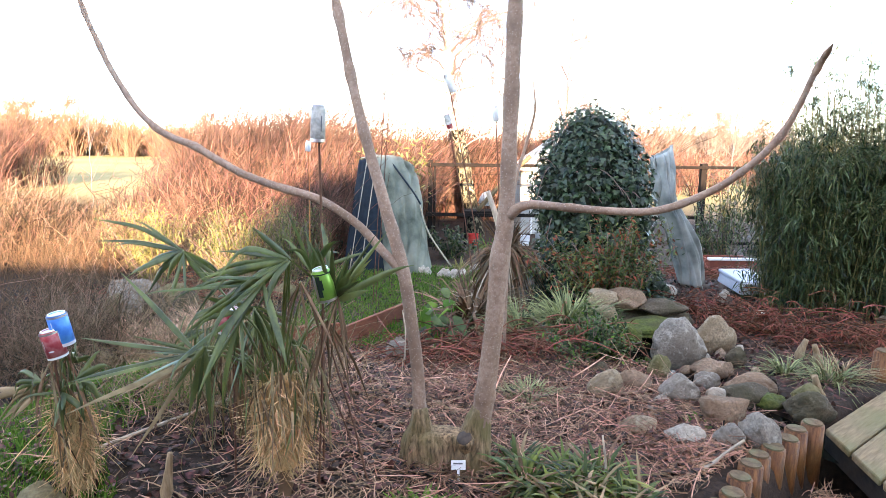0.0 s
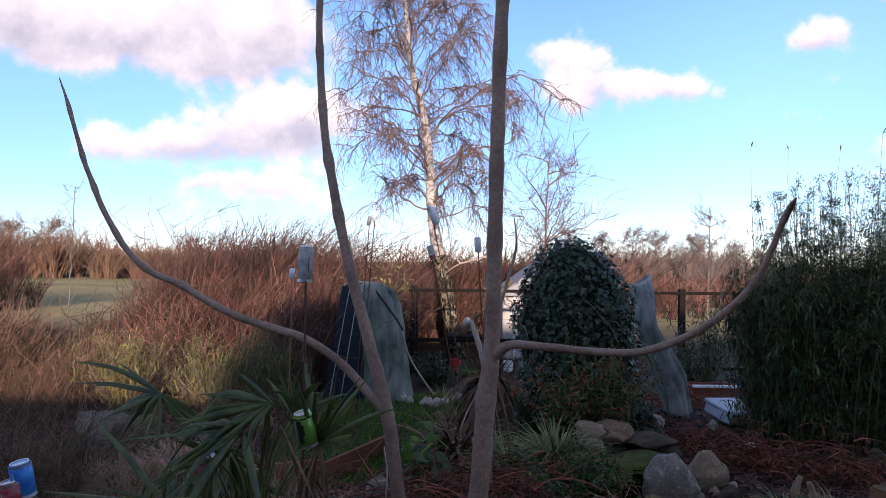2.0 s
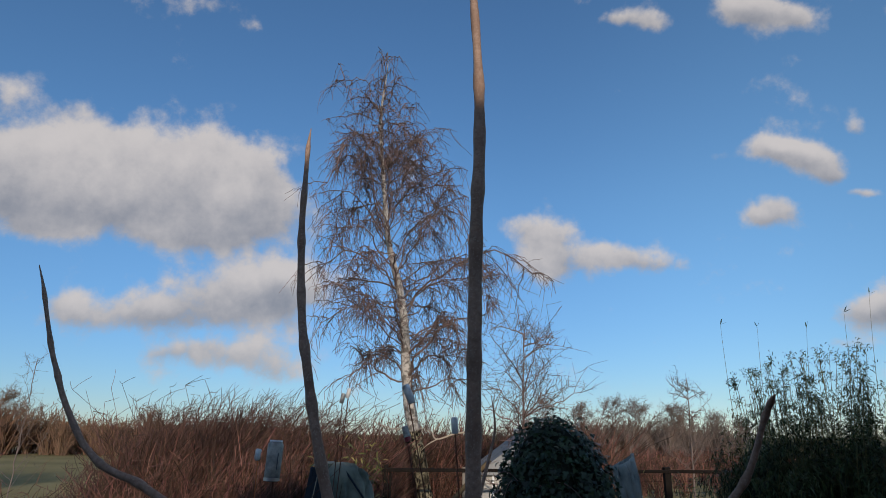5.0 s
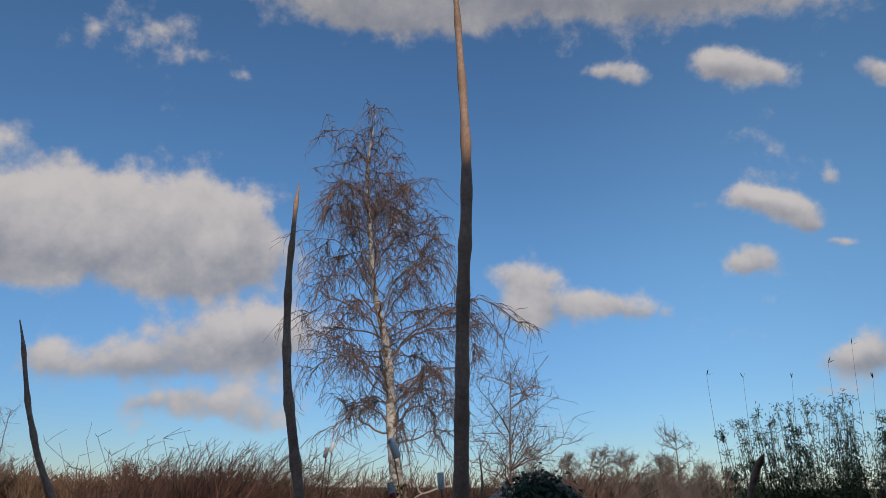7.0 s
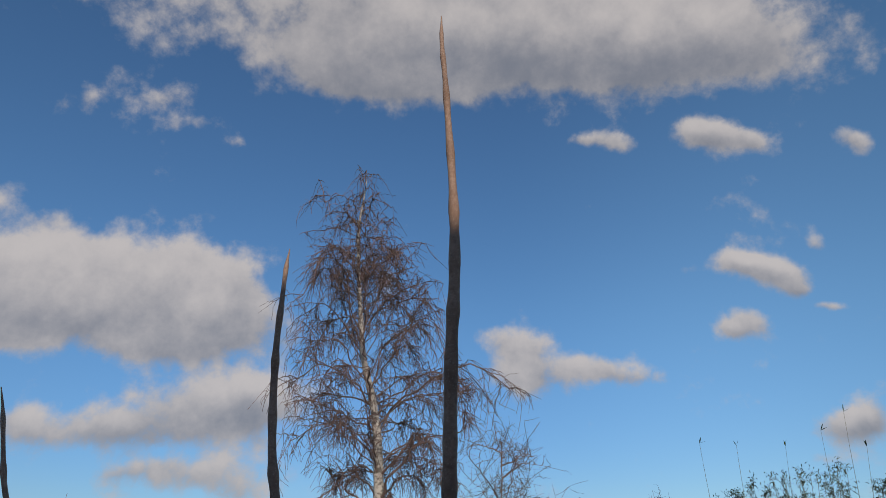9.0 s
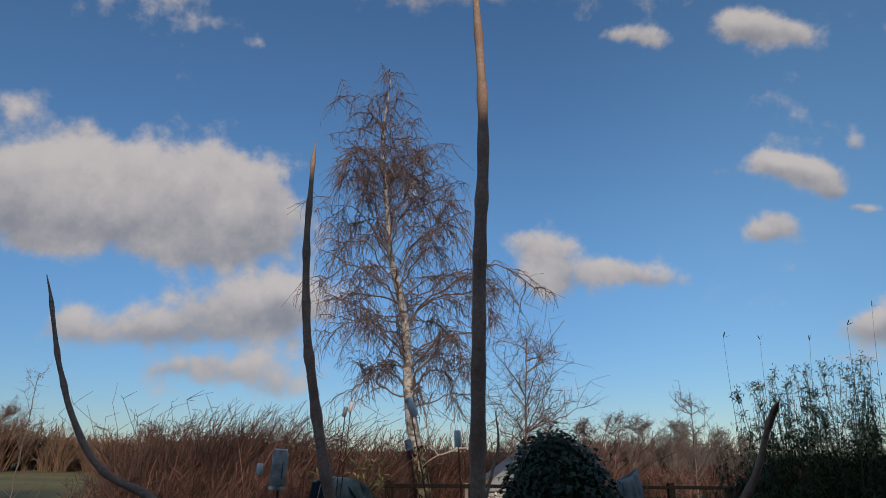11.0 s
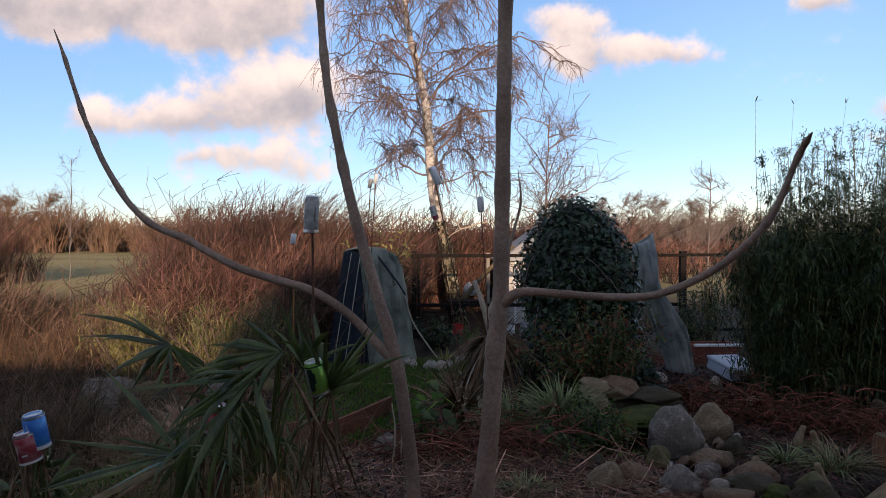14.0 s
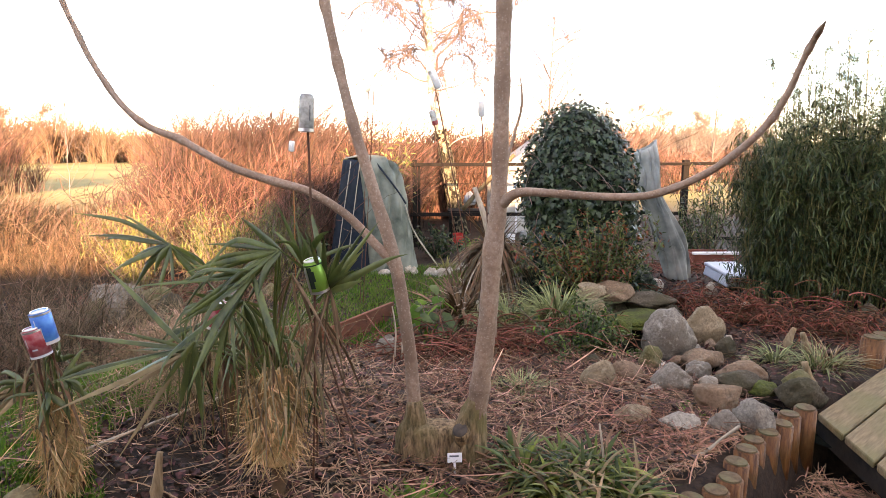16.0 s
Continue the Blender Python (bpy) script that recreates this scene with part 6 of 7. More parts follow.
for i in range(6):
    me = box_mesh("plank", 0.160, 1.15, 0.034, 0.006, 0.002)
    for v in me.vertices:
        v.co.y += skew * v.co.x
    o = foot + bx * (0.172 * i + 0.086) + ax * (0.575 + skew * (0.172 * i + 0.086))
    p = part("plank", me, M["plank"], bridge, "", (float(o[0]), float(o[1]), 0.655 + 0.002 * (i % 2)))
    p.rotation_euler = (0, 0, math.atan2(-ax[0], ax[1]))
beam = unit(bx + skew * ax)
# bearers coloured near-black to give the shade below the planks
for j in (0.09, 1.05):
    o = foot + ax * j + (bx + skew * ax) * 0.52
    p = part("bearer", box_mesh("bearer", 1.44, 0.07, 0.11, 0.004), M["plank_dark"], bridge, "bearer beam, near-black for the shade under the planks", (float(o[0]), float(o[1]), 0.543))
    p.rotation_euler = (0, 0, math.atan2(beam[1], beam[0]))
for i, (x, y, a) in enumerate([(1.62, 2.18, 0.5), (1.80, 2.22, 0.2), (1.72, 2.05, 0.9)]):
    ob = thing("board", "loose weathered board lying on the path", "board", (x, y, 0.462 + 0.022 * i), data=box_mesh("board", 0.32, 0.09, 0.02, 0.003, 0.003), mat=M["edge_board"])
    ob.rotation_euler = (0, 0.02, a)
board = thing("edge_board", "reddish wooden edging board along the lawn", "edging", (0, 0, 0))
for (x0, y0), (x1, y1), z in [((-0.93, 4.95), (-0.52, 6.2), 0.0), ((-1.35, 4.55), (-0.95, 4.93), 0.02)]:
    ln = math.hypot(x1 - x0, y1 - y0)
    p = part("plank", box_mesh("plank", ln, 0.035, 0.22, 0.004, 0.002), M["edge_board"], board, "", ((x0 + x1) / 2, (y0 + y1) / 2, float(gz((x0 + x1) / 2, (y0 + y1) / 2)) - 0.04 + z))
    p.rotation_euler = (0, -math.atan2(float(gz(x1, y1) - gz(x0, y0)), ln), math.atan2(y1 - y0, x1 - x0))


# ---- covers ----
def cloth(name, rows, mat, parent, label, sub=6, crease=0.03, seed=0):
    """A draped sheet through a grid of rows of corner points, with folds."""
    g = np.array([spline(r, 26) for r in rows])
    g = np.array([spline(g[:, j], 34) for j in range(26)]).transpose(1, 0, 2)
    h, w = g.shape[:2]
    v = []
    for i in range(h):
        for j in range(w):
            c = Vector(g[i, j])
            fold = noise.noise(Vector((j * 0.34 + seed, i * 0.07, seed))) * crease + abs(noise.noise(Vector((j * 0.16 + i * 0.11, seed, 2)))) * crease * 0.9
            v.append((c.x + fold * 0.4, c.y - fold, c.z + fold * 0.2))
    ii = (np.arange(h - 1)[:, None] * w + np.arange(w - 1)[None]).ravel()
    me = mesh_from(name, v, np.stack([ii, ii + 1, ii + w + 1, ii + w], -1), True)
    ob = part(name, me, mat, parent, label)
    sol = ob.modifiers.new("thickness", "SOLIDIFY")
    sol.thickness = 0.006
    return ob


stack = thing("covered_stack", "stack under a grey-green tarpaulin and a dark sheet, tied with cords", "cover", (-1.03, 9.25, 0.13))
cloth("dark_sheet", [[(-0.40, -0.06, 1.60), (-0.27, -0.10, 1.61), (-0.10, -0.12, 1.57)], [(-0.47, -0.12, 1.1), (-0.30, -0.17, 1.1), (-0.05, -0.18, 1.1)], [(-0.56, -0.16, 0.5), (-0.34, -0.22, 0.5), (-0.02, -0.22, 0.5)], [(-0.64, -0.20, -0.05), (-0.36, -0.26, -0.05), (0.0, -0.26, -0.05)]], M["tarp_dark"], stack, "black-blue plastic sheet", seed=3, crease=0.02)
cloth("dark_sheet", [[(-0.40, -0.06, 1.60), (-0.40, 0.2, 1.58), (-0.38, 0.5, 1.5)], [(-0.47, -0.12, 1.1), (-0.5, 0.2, 1.1), (-0.5, 0.5, 1.1)], [(-0.64, -0.20, -0.05), (-0.66, 0.2, -0.05), (-0.66, 0.6, -0.05)]], M["tarp_dark"], stack, "black-blue plastic sheet", seed=4, crease=0.02)
cloth("tarpaulin", [[(-0.20, 0.10, 1.63), (0.05, -0.02, 1.66), (0.25, 0.0, 1.60), (0.38, 0.15, 1.46)], [(-0.16, -0.14, 1.58), (0.08, -0.16, 1.56), (0.32, -0.10, 1.38), (0.46, 0.10, 1.24)], [(-0.10, -0.22, 1.0), (0.14, -0.26, 0.98), (0.38, -0.20, 0.92), (0.52, 0.08, 0.85)], [(-0.06, -0.27, 0.45), (0.18, -0.33, 0.45), (0.42, -0.28, 0.42), (0.57, 0.08, 0.4)], [(-0.02, -0.32, -0.06), (0.20, -0.38, -0.06), (0.47, -0.34, -0.06), (0.64, 0.06, -0.05)]], M["tarp_green"], stack, "grey-green tarpaulin in deep folds", seed=1, crease=0.095)
cloth("tarpaulin", [[(-0.38, 0.5, 1.52), (-0.1, 0.5, 1.58), (0.38, 0.5, 1.45)], [(-0.38, 0.15, 1.62), (-0.1, 0.12, 1.66), (0.38, 0.15, 1.48)], [(-0.39, -0.05, 1.61), (-0.15, -0.1, 1.64), (0.1, -0.1, 1.62)]], M["tarp_green"], stack, "tarpaulin across the top", seed=2, crease=0.03)
for x0, x1 in ((-0.27, -0.52), (-0.14, -0.36)):
    part("cord", tube_mesh("cord", [(x0, -0.20, 1.58), ((x0 + x1) / 2, -0.27, 0.8), (x1, -0.34, 0.0)], [0.007, 0.007], 5, 10), M["rope"], stack, "pale cord")
part("strap", tube_mesh("strap", [(0.02, -0.14, 1.64), (0.20, -0.24, 1.42), (0.40, -0.24, 1.15), (0.50, -0.2, 0.98)], [0.014, 0.014], 6, 16), M["tarp_dark"], stack, "dark tie strap")
part("cord", tube_mesh("cord", [(0.48, -0.1, 0.95), (0.62, -0.15, 0.55), (0.95, -0.25, 0.08)], [0.012, 0.012], 5, 12), M["rope"], stack, "slack pale rope")

sheet = thing("garden_cover", "pale grey-green plastic cover wrapped round a tall plant", "cover", (2.35, 7.0, 0.44))
cloth("tarpaulin", [[(-0.25, 0.02, 1.42), (-0.14, -0.06, 1.46), (-0.02, 0.0, 1.56)], [(-0.22, 0.0, 1.20), (-0.08, -0.14, 1.20), (0.01, 0.0, 1.22)], [(-0.18, 0.0, 0.96), (-0.05, -0.14, 0.95), (0.06, 0.0, 0.96)], [(-0.08, 0.0, 0.70), (0.08, -0.16, 0.70), (0.20, 0.0, 0.70)], [(0.02, -0.03, 0.38), (0.20, -0.20, 0.36), (0.36, 0.0, 0.38)], [(0.14, -0.05, 0.02), (0.28, -0.22, 0.0), (0.40, -0.02, 0.02)]], M["tarp_pale"], sheet, "creased plastic sheet, sunlit patches painted in its colour", seed=7, crease=0.085)
cloth("tarpaulin", [[(-0.02, 0.0, 1.56), (-0.1, 0.12, 1.48), (-0.25, 0.02, 1.42)], [(0.06, 0.0, 0.96), (-0.05, 0.2, 0.96), (-0.18, 0.0, 0.96)], [(0.20, 0.0, 0.70), (0.05, 0.2, 0.70), (-0.08, 0.0, 0.70)], [(0.40, -0.02, 0.02), (0.28, 0.2, 0.02), (0.14, -0.05, 0.02)]], M["tarp_pale"], sheet, "", seed=8, crease=0.03)

# silvery box and red planter by the bamboo
bx_ = thing("foam_box", "silvery white foam box with a lid, lying on stones", "box", (2.98, 6.45, 0.545))
part("tub", box_mesh("tub", 0.42, 0.34, 0.10, 0.012), M["silver_box"], bx_)
part("lid", box_mesh("lid", 0.45, 0.37, 0.035, 0.01), M["silver_box"], bx_, "pale lid", (0, 0, 0.101))
bx_.rotation_euler = (radians(14), radians(4), radians(24))
pl = thing("planter", "red-brown planter box with a white rim", "planter", (3.70, 8.6, 0.21))
for sx, sy, x, y in ((0.62, 0.03, 0, -0.2), (0.62, 0.03, 0, 0.2), (0.03, 0.37, -0.295, 0), (0.03, 0.37, 0.295, 0)):
    part("side_panel", box_mesh("side_panel", sx, sy, 0.26, 0.004), M["red_paint"], pl, "", (x, y, 0))
for sx, sy, x, y in ((0.68, 0.06, 0, -0.21),):
    part("rim", box_mesh("rim", sx, sy, 0.035, 0.005), M["plastic_white"], pl, "white rim board", (x, y, 0.262))

# ---- fence, glasshouse and things behind the birch ----
fence = thing("fence", "dark wooden post and rail fence at the garden's end", "fence", (0, 0, 0))
for x, w, top, mat in ((4.50, 0.11, 1.64, "fence_dark"), (-0.52, 0.08, 1.66, "fence_dark"), (-0.44, 0.04, 1.60, "fence_dark"), (0.86, 0.06, 1.62, "pole_pale"), (1.00, 0.05, 1.62, "pole_pale"), (2.35, 0.10, 1.62, "fence_dark"), (6.6, 0.11, 1.62, "fence_dark")):
    part("post", box_mesh("post", w, w, top + 0.12, 0.006, 0.006), M[mat], fence, "pale thin post" if mat == "pole_pale" else "", (x, 11.8, -0.12))
for x0, x1, z in ((-0.6, 4.5, 1.54), (4.5, 6.7, 1.54), (-0.6, 4.5, 0.62), (4.5, 6.7, 0.15)):
    part("rail", box_mesh("rail", x1 - x0, 0.05, 0.06, 0.005, 0.006), M["fence_dark"], fence, "", ((x0 + x1) / 2, 11.73, z))
part("brace", tube_mesh("brace", [(0.36, 11.6, 0.75), (0.8, 11.6, 1.25), (1.3, 11.6, 1.75)], [0.045, 0.035], 8, 10), M["pole_tan"], fence, "tan leaning pole")
wire = Heap()
for z in np.linspace(0.15, 1.4, 8):
    wire.tubes(np.array([[(-0.5, 11.78, z), (2.3, 11.78, z), (4.5, 11.78, z), (6.6, 11.78, z)]]), np.full((1, 4), 0.0025), 3)
part("wire_mesh", wire.mesh("wire_mesh"), M["fence_dark"], fence, "thin wires")["kind"] = "stuff"

shed = thing("glasshouse", "small pale glasshouse with a low grey roof beyond the fence", "glasshouse", (2.45, 14.6, 0.0))
part("wall", box_mesh("wall", 2.2, 1.6, 1.45, 0.02), M["pale_wall"], shed, "pale wall panels")
bm = bmesh.new()
rv = [bm.verts.new(c) for c in [(-1.25, -0.95, 1.38), (1.25, -0.95, 1.38), (1.25, 0.95, 1.38), (-1.25, 0.95, 1.38), (0.0, -0.95, 2.28), (0.0, 0.95, 2.28)]]
for q in ((0, 1, 4), (3, 5, 2), (0, 4, 5, 3), (1, 2, 5, 4), (0, 3, 2, 1)):
    bm.faces.new([rv[i] for i in q])
part("roof", bm_mesh("roof", bm), M["grey_roof"], shed, "grey gable roof")
for x in (-0.85, -0.3, 0.3, 0.85):
    part("glazing_bar", box_mesh("glazing_bar", 0.04, 0.04, 1.42, 0.004), M["plastic_white"], shed, "white glazing bar", (x, -0.83, 0))
part("ridge_cap", box_mesh("ridge_cap", 0.30, 1.95, 0.06, 0.01), M["plastic_white"], shed, "white ridge cap", (0, 0, 2.25))
bag = thing("sack", "white plastic sack hung by the fence", "sack", (0.52, 12.4, 0.62), data=rock_mesh("sack", 0.26, 0.2, 0.34, 5, 0.25), mat=M["plastic_pale"])
bag.location.z = 0.86
tbl = thing("garden_table", "dark low garden table by the fence", "table", (0.55, 12.4, 0.0))
part("tabletop", box_mesh("tabletop", 0.9, 0.5, 0.05, 0.006), M["fence_dark"], tbl, "", (0, 0, 0.62))
for x in (-0.4, 0.4):
    for y in (-0.2, 0.2):
        part("leg", box_mesh("leg", 0.05, 0.05, 0.62, 0.004), M["fence_dark"], tbl, "", (x, y, 0))
for x, z, s, lab, m in ((0.30, 0.0, 0.22, "bright red plastic bucket by the birch", "bright_red"), (1.30, 0.0, 0.2, "white plastic tub by the fence", "plastic_white"), (1.62, 0.0, 0.26, "white plastic tub by the fence", "plastic_pale")):
    bm = bmesh.new()
    bmesh.ops.create_cone(bm, cap_ends=True, segments=20, radius1=s * 0.38, radius2=s * 0.5, depth=s)
    bmesh.ops.inset_region(bm, faces=[f for f in bm.faces if f.normal.z > 0.9], thickness=s * 0.05)
    bmesh.ops.translate(bm, verts=[v for f in bm.faces if f.normal.z > 0.9 and len(f.verts) > 4 for v in f.verts], vec=(0, 0, -s * 0.8))
    bmesh.ops.translate(bm, verts=bm.verts, vec=(0, 0, s / 2))
    thing("bucket", lab, "bucket", (x, 12.1, 0.02), data=bm_mesh("bucket", bm), mat=M[m])


# ---- canes with cans ----
def can_parts(parent, r, h, body, bands, base_z, tilt=(0, 0, 0), blots=()):
    """A drinks can: necked wall, rims and printed bands."""
    def lathe(name, prof, mat, up, label=""):
        n = 22
        v, f = [], []
        for z, rr in prof:
            v += [(rr * math.cos(2 * math.pi * i / n), rr * math.sin(2 * math.pi * i / n), z) for i in range(n)]
        for j in range(len(prof) - 1):
            f += [(j * n + i, j * n + (i + 1) % n, (j + 1) * n + (i + 1) % n, (j + 1) * n + i) for i in range(n)]
        return part(name, mesh_from(name, v, f, True), mat, up, label)
    can = lathe("can", [(0, r * 0.02), (0.0, r * 0.72), (0.004, r * 0.80), (h * 0.07, r), (h * 0.90, r), (h * 0.97, r * 0.80), (h, r * 0.80), (h, r * 0.74), (h - 0.004, r * 0.72), (h - 0.004, r * 0.02)], body, parent, "")
    can.location, can.rotation_euler = (0, 0, base_z), tilt
    for z0, z1, mat in bands:
        lathe("print_band", [(z0 * h, r + 0.0006), (z1 * h, r + 0.0006)], mat, can, "printed band")
    lathe("rim", [(h - 0.003, r * 0.83), (h + 0.002, r * 0.83), (h + 0.002, r * 0.76), (h - 0.003, r * 0.76)], M["aluminium"], can, "bare metal rim")
    lathe("lid", [(h - 0.0025, r * 0.735), (h - 0.0025, r * 0.03)], M["aluminium"], can, "bare metal end")
    for a0, a1, z0, z1, mat in blots:
        n = 8
        v = [((r + 0.0012) * math.cos(a0 + (a1 - a0) * i / n), (r + 0.0012) * math.sin(a0 + (a1 - a0) * i / n), z) for i in range(n + 1) for z in (z0 * h, z1 * h)]
        part("print_mark", mesh_from("print_mark", v, [(2 * i, 2 * i + 2, 2 * i + 3, 2 * i + 1) for i in range(n)], True), mat, can, "printed mark")
    return can


def cane(label, foot, head, r_rod, rod, r, h, body, bands=(), tilt=(0, 0, 0), blots=(), cap=0.75):
    """A rod stuck in the ground with an upturned can over its end."""
    ob = thing("can_on_cane", label, "garden cane", foot)
    top = np.array(head) - np.array(foot)
    part("rod", tube_mesh("rod", [(0, 0, -0.15), tuple(top * 0.5 + np.array([0.008, 0, 0])), tuple(top)], [r_rod, r_rod], 6, 12), rod, ob, "thin rusty rod")
    c = can_parts(ob, r, h, body, bands, 0, tilt, blots)
    off = Euler(tilt).to_matrix() @ Vector((0, 0, h * cap))
    c.location = Vector(top) - off
    return ob


PI = math.pi
cane("faded green and black drinks can on a rusty cane", (-0.50, 2.2, 0.68), (-0.435, 2.10, 1.545), 0.0045, M["rust_rod"], 0.033, 0.115, M["can_green"], [(0.0, 0.08, M["aluminium"]), (0.86, 0.90, M["can_black"])], (0.05, -0.22, 0.3), [(-2.45, -1.95, 0.18, 0.84, M["can_black"]), (-1.95, -1.75, 0.40, 0.72, M["can_black"]), (-3.2, -2.5, 0.08, 0.86, M["aluminium"])], 0.65)
cane("bright blue drinks can on a rusty cane", (-1.325, 2.18, 0.68), (-1.345, 2.05, 1.395), 0.0045, M["rust_rod"], 0.033, 0.115, M["can_blue"], [(0.0, 0.10, M["can_print"]), (0.90, 0.96, M["aluminium"])], (0.10, -0.14, 0), [(-1.75, -1.66, 0.25, 0.8, M["can_print"]), (-1.3, -1.24, 0.2, 0.55, M["can_print"])], 0.75)
cane("faded red drinks can on a cane", (-1.40, 2.10, 0.68), (-1.362, 2.03, 1.345), 0.0045, M["rust_rod"], 0.033, 0.100, M["can_red"], [(0.0, 0.08, M["can_print"]), (0.88, 0.95, M["aluminium"])], (0.08, -0.2, 0), [(-2.0, -1.9, 0.4, 0.7, M["can_print"]), (-1.6, -1.1, 0.28, 0.33, M["can_print"])], 0.75)
cane("tall weathered grey drinks can on a thin cane", (-0.50, 2.32, 0.68), (-0.484, 2.31, 2.12), 0.0045, M["rust_rod"], 0.027, 0.135, M["can_faded"], [(0.02, 0.10, M["aluminium"])], (0.0, 0.05, 0.4), [(-1.4, -1.25, 0.3, 0.7, M["ink"])], 0.82)
cane("small white can on an orange cane", (-1.84, 7.7, 0.15), (-1.805, 7.68, 1.97), 0.007, M["orange_rod"], 0.034, 0.125, M["can_white"], (), (0, 0.12, 0), (), 0.8)
cane("pale bottle-shaped can on a leaning cane", (0.34, 5.6, 0.35), (-0.085, 5.5, 2.545), 0.006, M["rust_rod"], 0.034, 0.165, M["can_white"], [(0.80, 0.95, M["aluminium"])], (0, -0.42, 0), (), 0.8)
cane("pale can on a leaning cane", (0.42, 5.4, 0.42), (0.315, 5.3, 2.28), 0.006, M["rust_rod"], 0.028, 0.130, M["can_white"], [(0.84, 0.95, M["aluminium"])], (0, -0.06, 0), (), 0.8)
cane("pale can on a thin leaning cane", (-0.92, 6.7, 0.18), (-0.735, 6.5, 2.53), 0.005, M["rust_rod"], 0.022, 0.10, M["can_faded"], (), (0, 0.22, 0), (), 0.7)
cane("pale can on a thin leaning cane", (-0.90, 6.8, 0.18), (-0.69, 6.6, 2.585), 0.005, M["rust_rod"], 0.020, 0.10, M["can_white"], (), (0, 0.22, 0), (), 0.7)
cane("weathered pink-grey can on a cane by the birch", (0.24, 5.5, 0.42), (-0.085, 5.4, 2.21), 0.005, M["rust_rod"], 0.027, 0.125, M["can_red"], [(0.3, 0.96, M["can_faded"])], (0, -0.3, 0), (), 0.8)
cane("red and silver can half hidden among the palm leaves", (-0.84, 2.26, 0.68), (-0.815, 2.24, 1.375), 0.0045, M["rust_rod"], 0.033, 0.100, M["can_red"], [(0.0, 0.12, M["aluminium"])], (0, 0.3, 0), (), 0.75)
cane("white can low on a cane beside the ivy", (0.86, 6.5, 0.44), (0.86, 6.45, 0.98), 0.005, M["rust_rod"], 0.03, 0.115, M["can_white"], [(0.0, 0.2, M["can_red"])], (0, 0.05, 0), (), 0.8)
cane("white can on a cane beyond the bamboo", (4.55, 6.9, 0.4), (4.35, 6.6, 1.93), 0.006, M["rust_rod"], 0.028, 0.12, M["can_white"], (), (0, -0.5, 0), (), 0.8)
for x0, y0, z0, x1, y1, z1 in ((-0.28, 2.2, 0.62, -0.43, 2.2, 1.25), (-0.40, 2.5, 0.68, -0.52, 2.5, 1.02), (0.53, 11.5, 0.0, 0.42, 11.5, 1.5)):
    thing("cane", "thin dark leaning cane", "garden cane", data=tube_mesh("cane", [(x0, y0, z0), ((x0 + x1) / 2 + 0.01, y0, (z0 + z1) / 2), (x1, y1, z1)], [0.0045, 0.0035], 6, 10), mat=M["rust_rod"])

# bleached antler-like branch hung near the trunk and a dark twig behind it
dead = thing("dead_branch", "bleached forked branch standing in the bed", "branch", (0.30, 5.6, 0.40))
part("limb", tube_mesh("limb", [(0.20, 0, 0.0), (0.16, 0, 0.5), (0.08, 0, 0.88), (-0.02, 0.02, 1.18)], [0.035, 0.032, 0.028, 0.02], 9, 20, ((0.5, .2),), 0.03), M["bleached"], dead)
part("fork", tube_mesh("fork", [(0.08, 0, 0.85), (0.16, 0.03, 1.02), (0.17, 0.05, 1.22)], [0.022, 0.012], 7, 10), M["bleached"], dead)
thing("leaning_twig", "dark curved twig rising behind the trunk", "branch", data=tube_mesh("leaning_twig", [(0.33, 3.9, 0.55), (0.34, 3.9, 1.35), (0.37, 3.9, 1.75), (0.43, 3.9, 2.0), (0.478, 3.9, 2.2), (0.46, 3.9, 2.40)], [0.010, 0.011, 0.011, 0.010, 0.008, 0.002], 7, 30), mat=M["bark"])

# plant tag, hose, sticks
tag = thing("plant_tag", "white plastic plant tag on a short stake", "plant tag", (0.043, 2.24, 0.72))
part("plate", box_mesh("plate", 0.056, 0.003, 0.036, 0.001), M["plastic_white"], tag, "", (0, 0, 0.045))
part("stake", box_mesh("stake", 0.010, 0.004, 0.07, 0.001), M["plastic_white"], tag, "", (0, 0.0035, -0.02))
for x, w in ((-0.002, 0.036),):
    part("writing", box_mesh("writing", w, 0.001, 0.006, 0), M["ink"], tag, "grey line of small writing", (x, -0.0022, 0.066))
tag.rotation_euler = (radians(-18), 0, radians(3))
thing("hose", "black garden hose across the mulch", "hose", data=tube_mesh("hose", [(-0.95, 2.75, 0.715), (-0.70, 2.60, 0.725), (-0.585, 2.53, 0.722), (-0.39, 2.45, 0.725), (-0.195, 2.36, 0.727), (0.01, 2.235, 0.726), (0.2, 2.16, 0.72), (0.5, 2.02, 0.70), (0.8, 1.98, 0.69)], [0.009, 0.009], 8, 60), mat=M["hose"])
thing("drift_stick", "broken pale stick standing in the mulch", "stick", data=tube_mesh("drift_stick", [(-1.03, 2.05, 0.60), (-1.02, 2.07, 0.74), (-1.00, 2.08, 0.90)], [0.024, 0.022, 0.010], 7, 12, (), 0.08), mat=M["driftwood"])
thing("pale_stick", "bleached crooked stick lying by the palisade", "stick", data=tube_mesh("pale_stick", [(1.00, 2.36, 0.725), (1.07, 2.39, 0.74), (1.13, 2.42, 0.77), (1.22, 2.45, 0.815)], [0.008, 0.007, 0.006, 0.007], 7, 16, (), 0.1), mat=M["bleached"])
thing("long_stick", "long pale straight stick lying in the mulch", "stick", data=tube_mesh("long_stick", [(-1.52, 2.34, 0.735), (-1.36, 2.58, 0.735), (-1.10, 2.98, 0.73), (-0.95, 3.3, 0.72)], [0.009, 0.008, 0.006], 6, 16, (), 0.05), mat=M["bleached"])
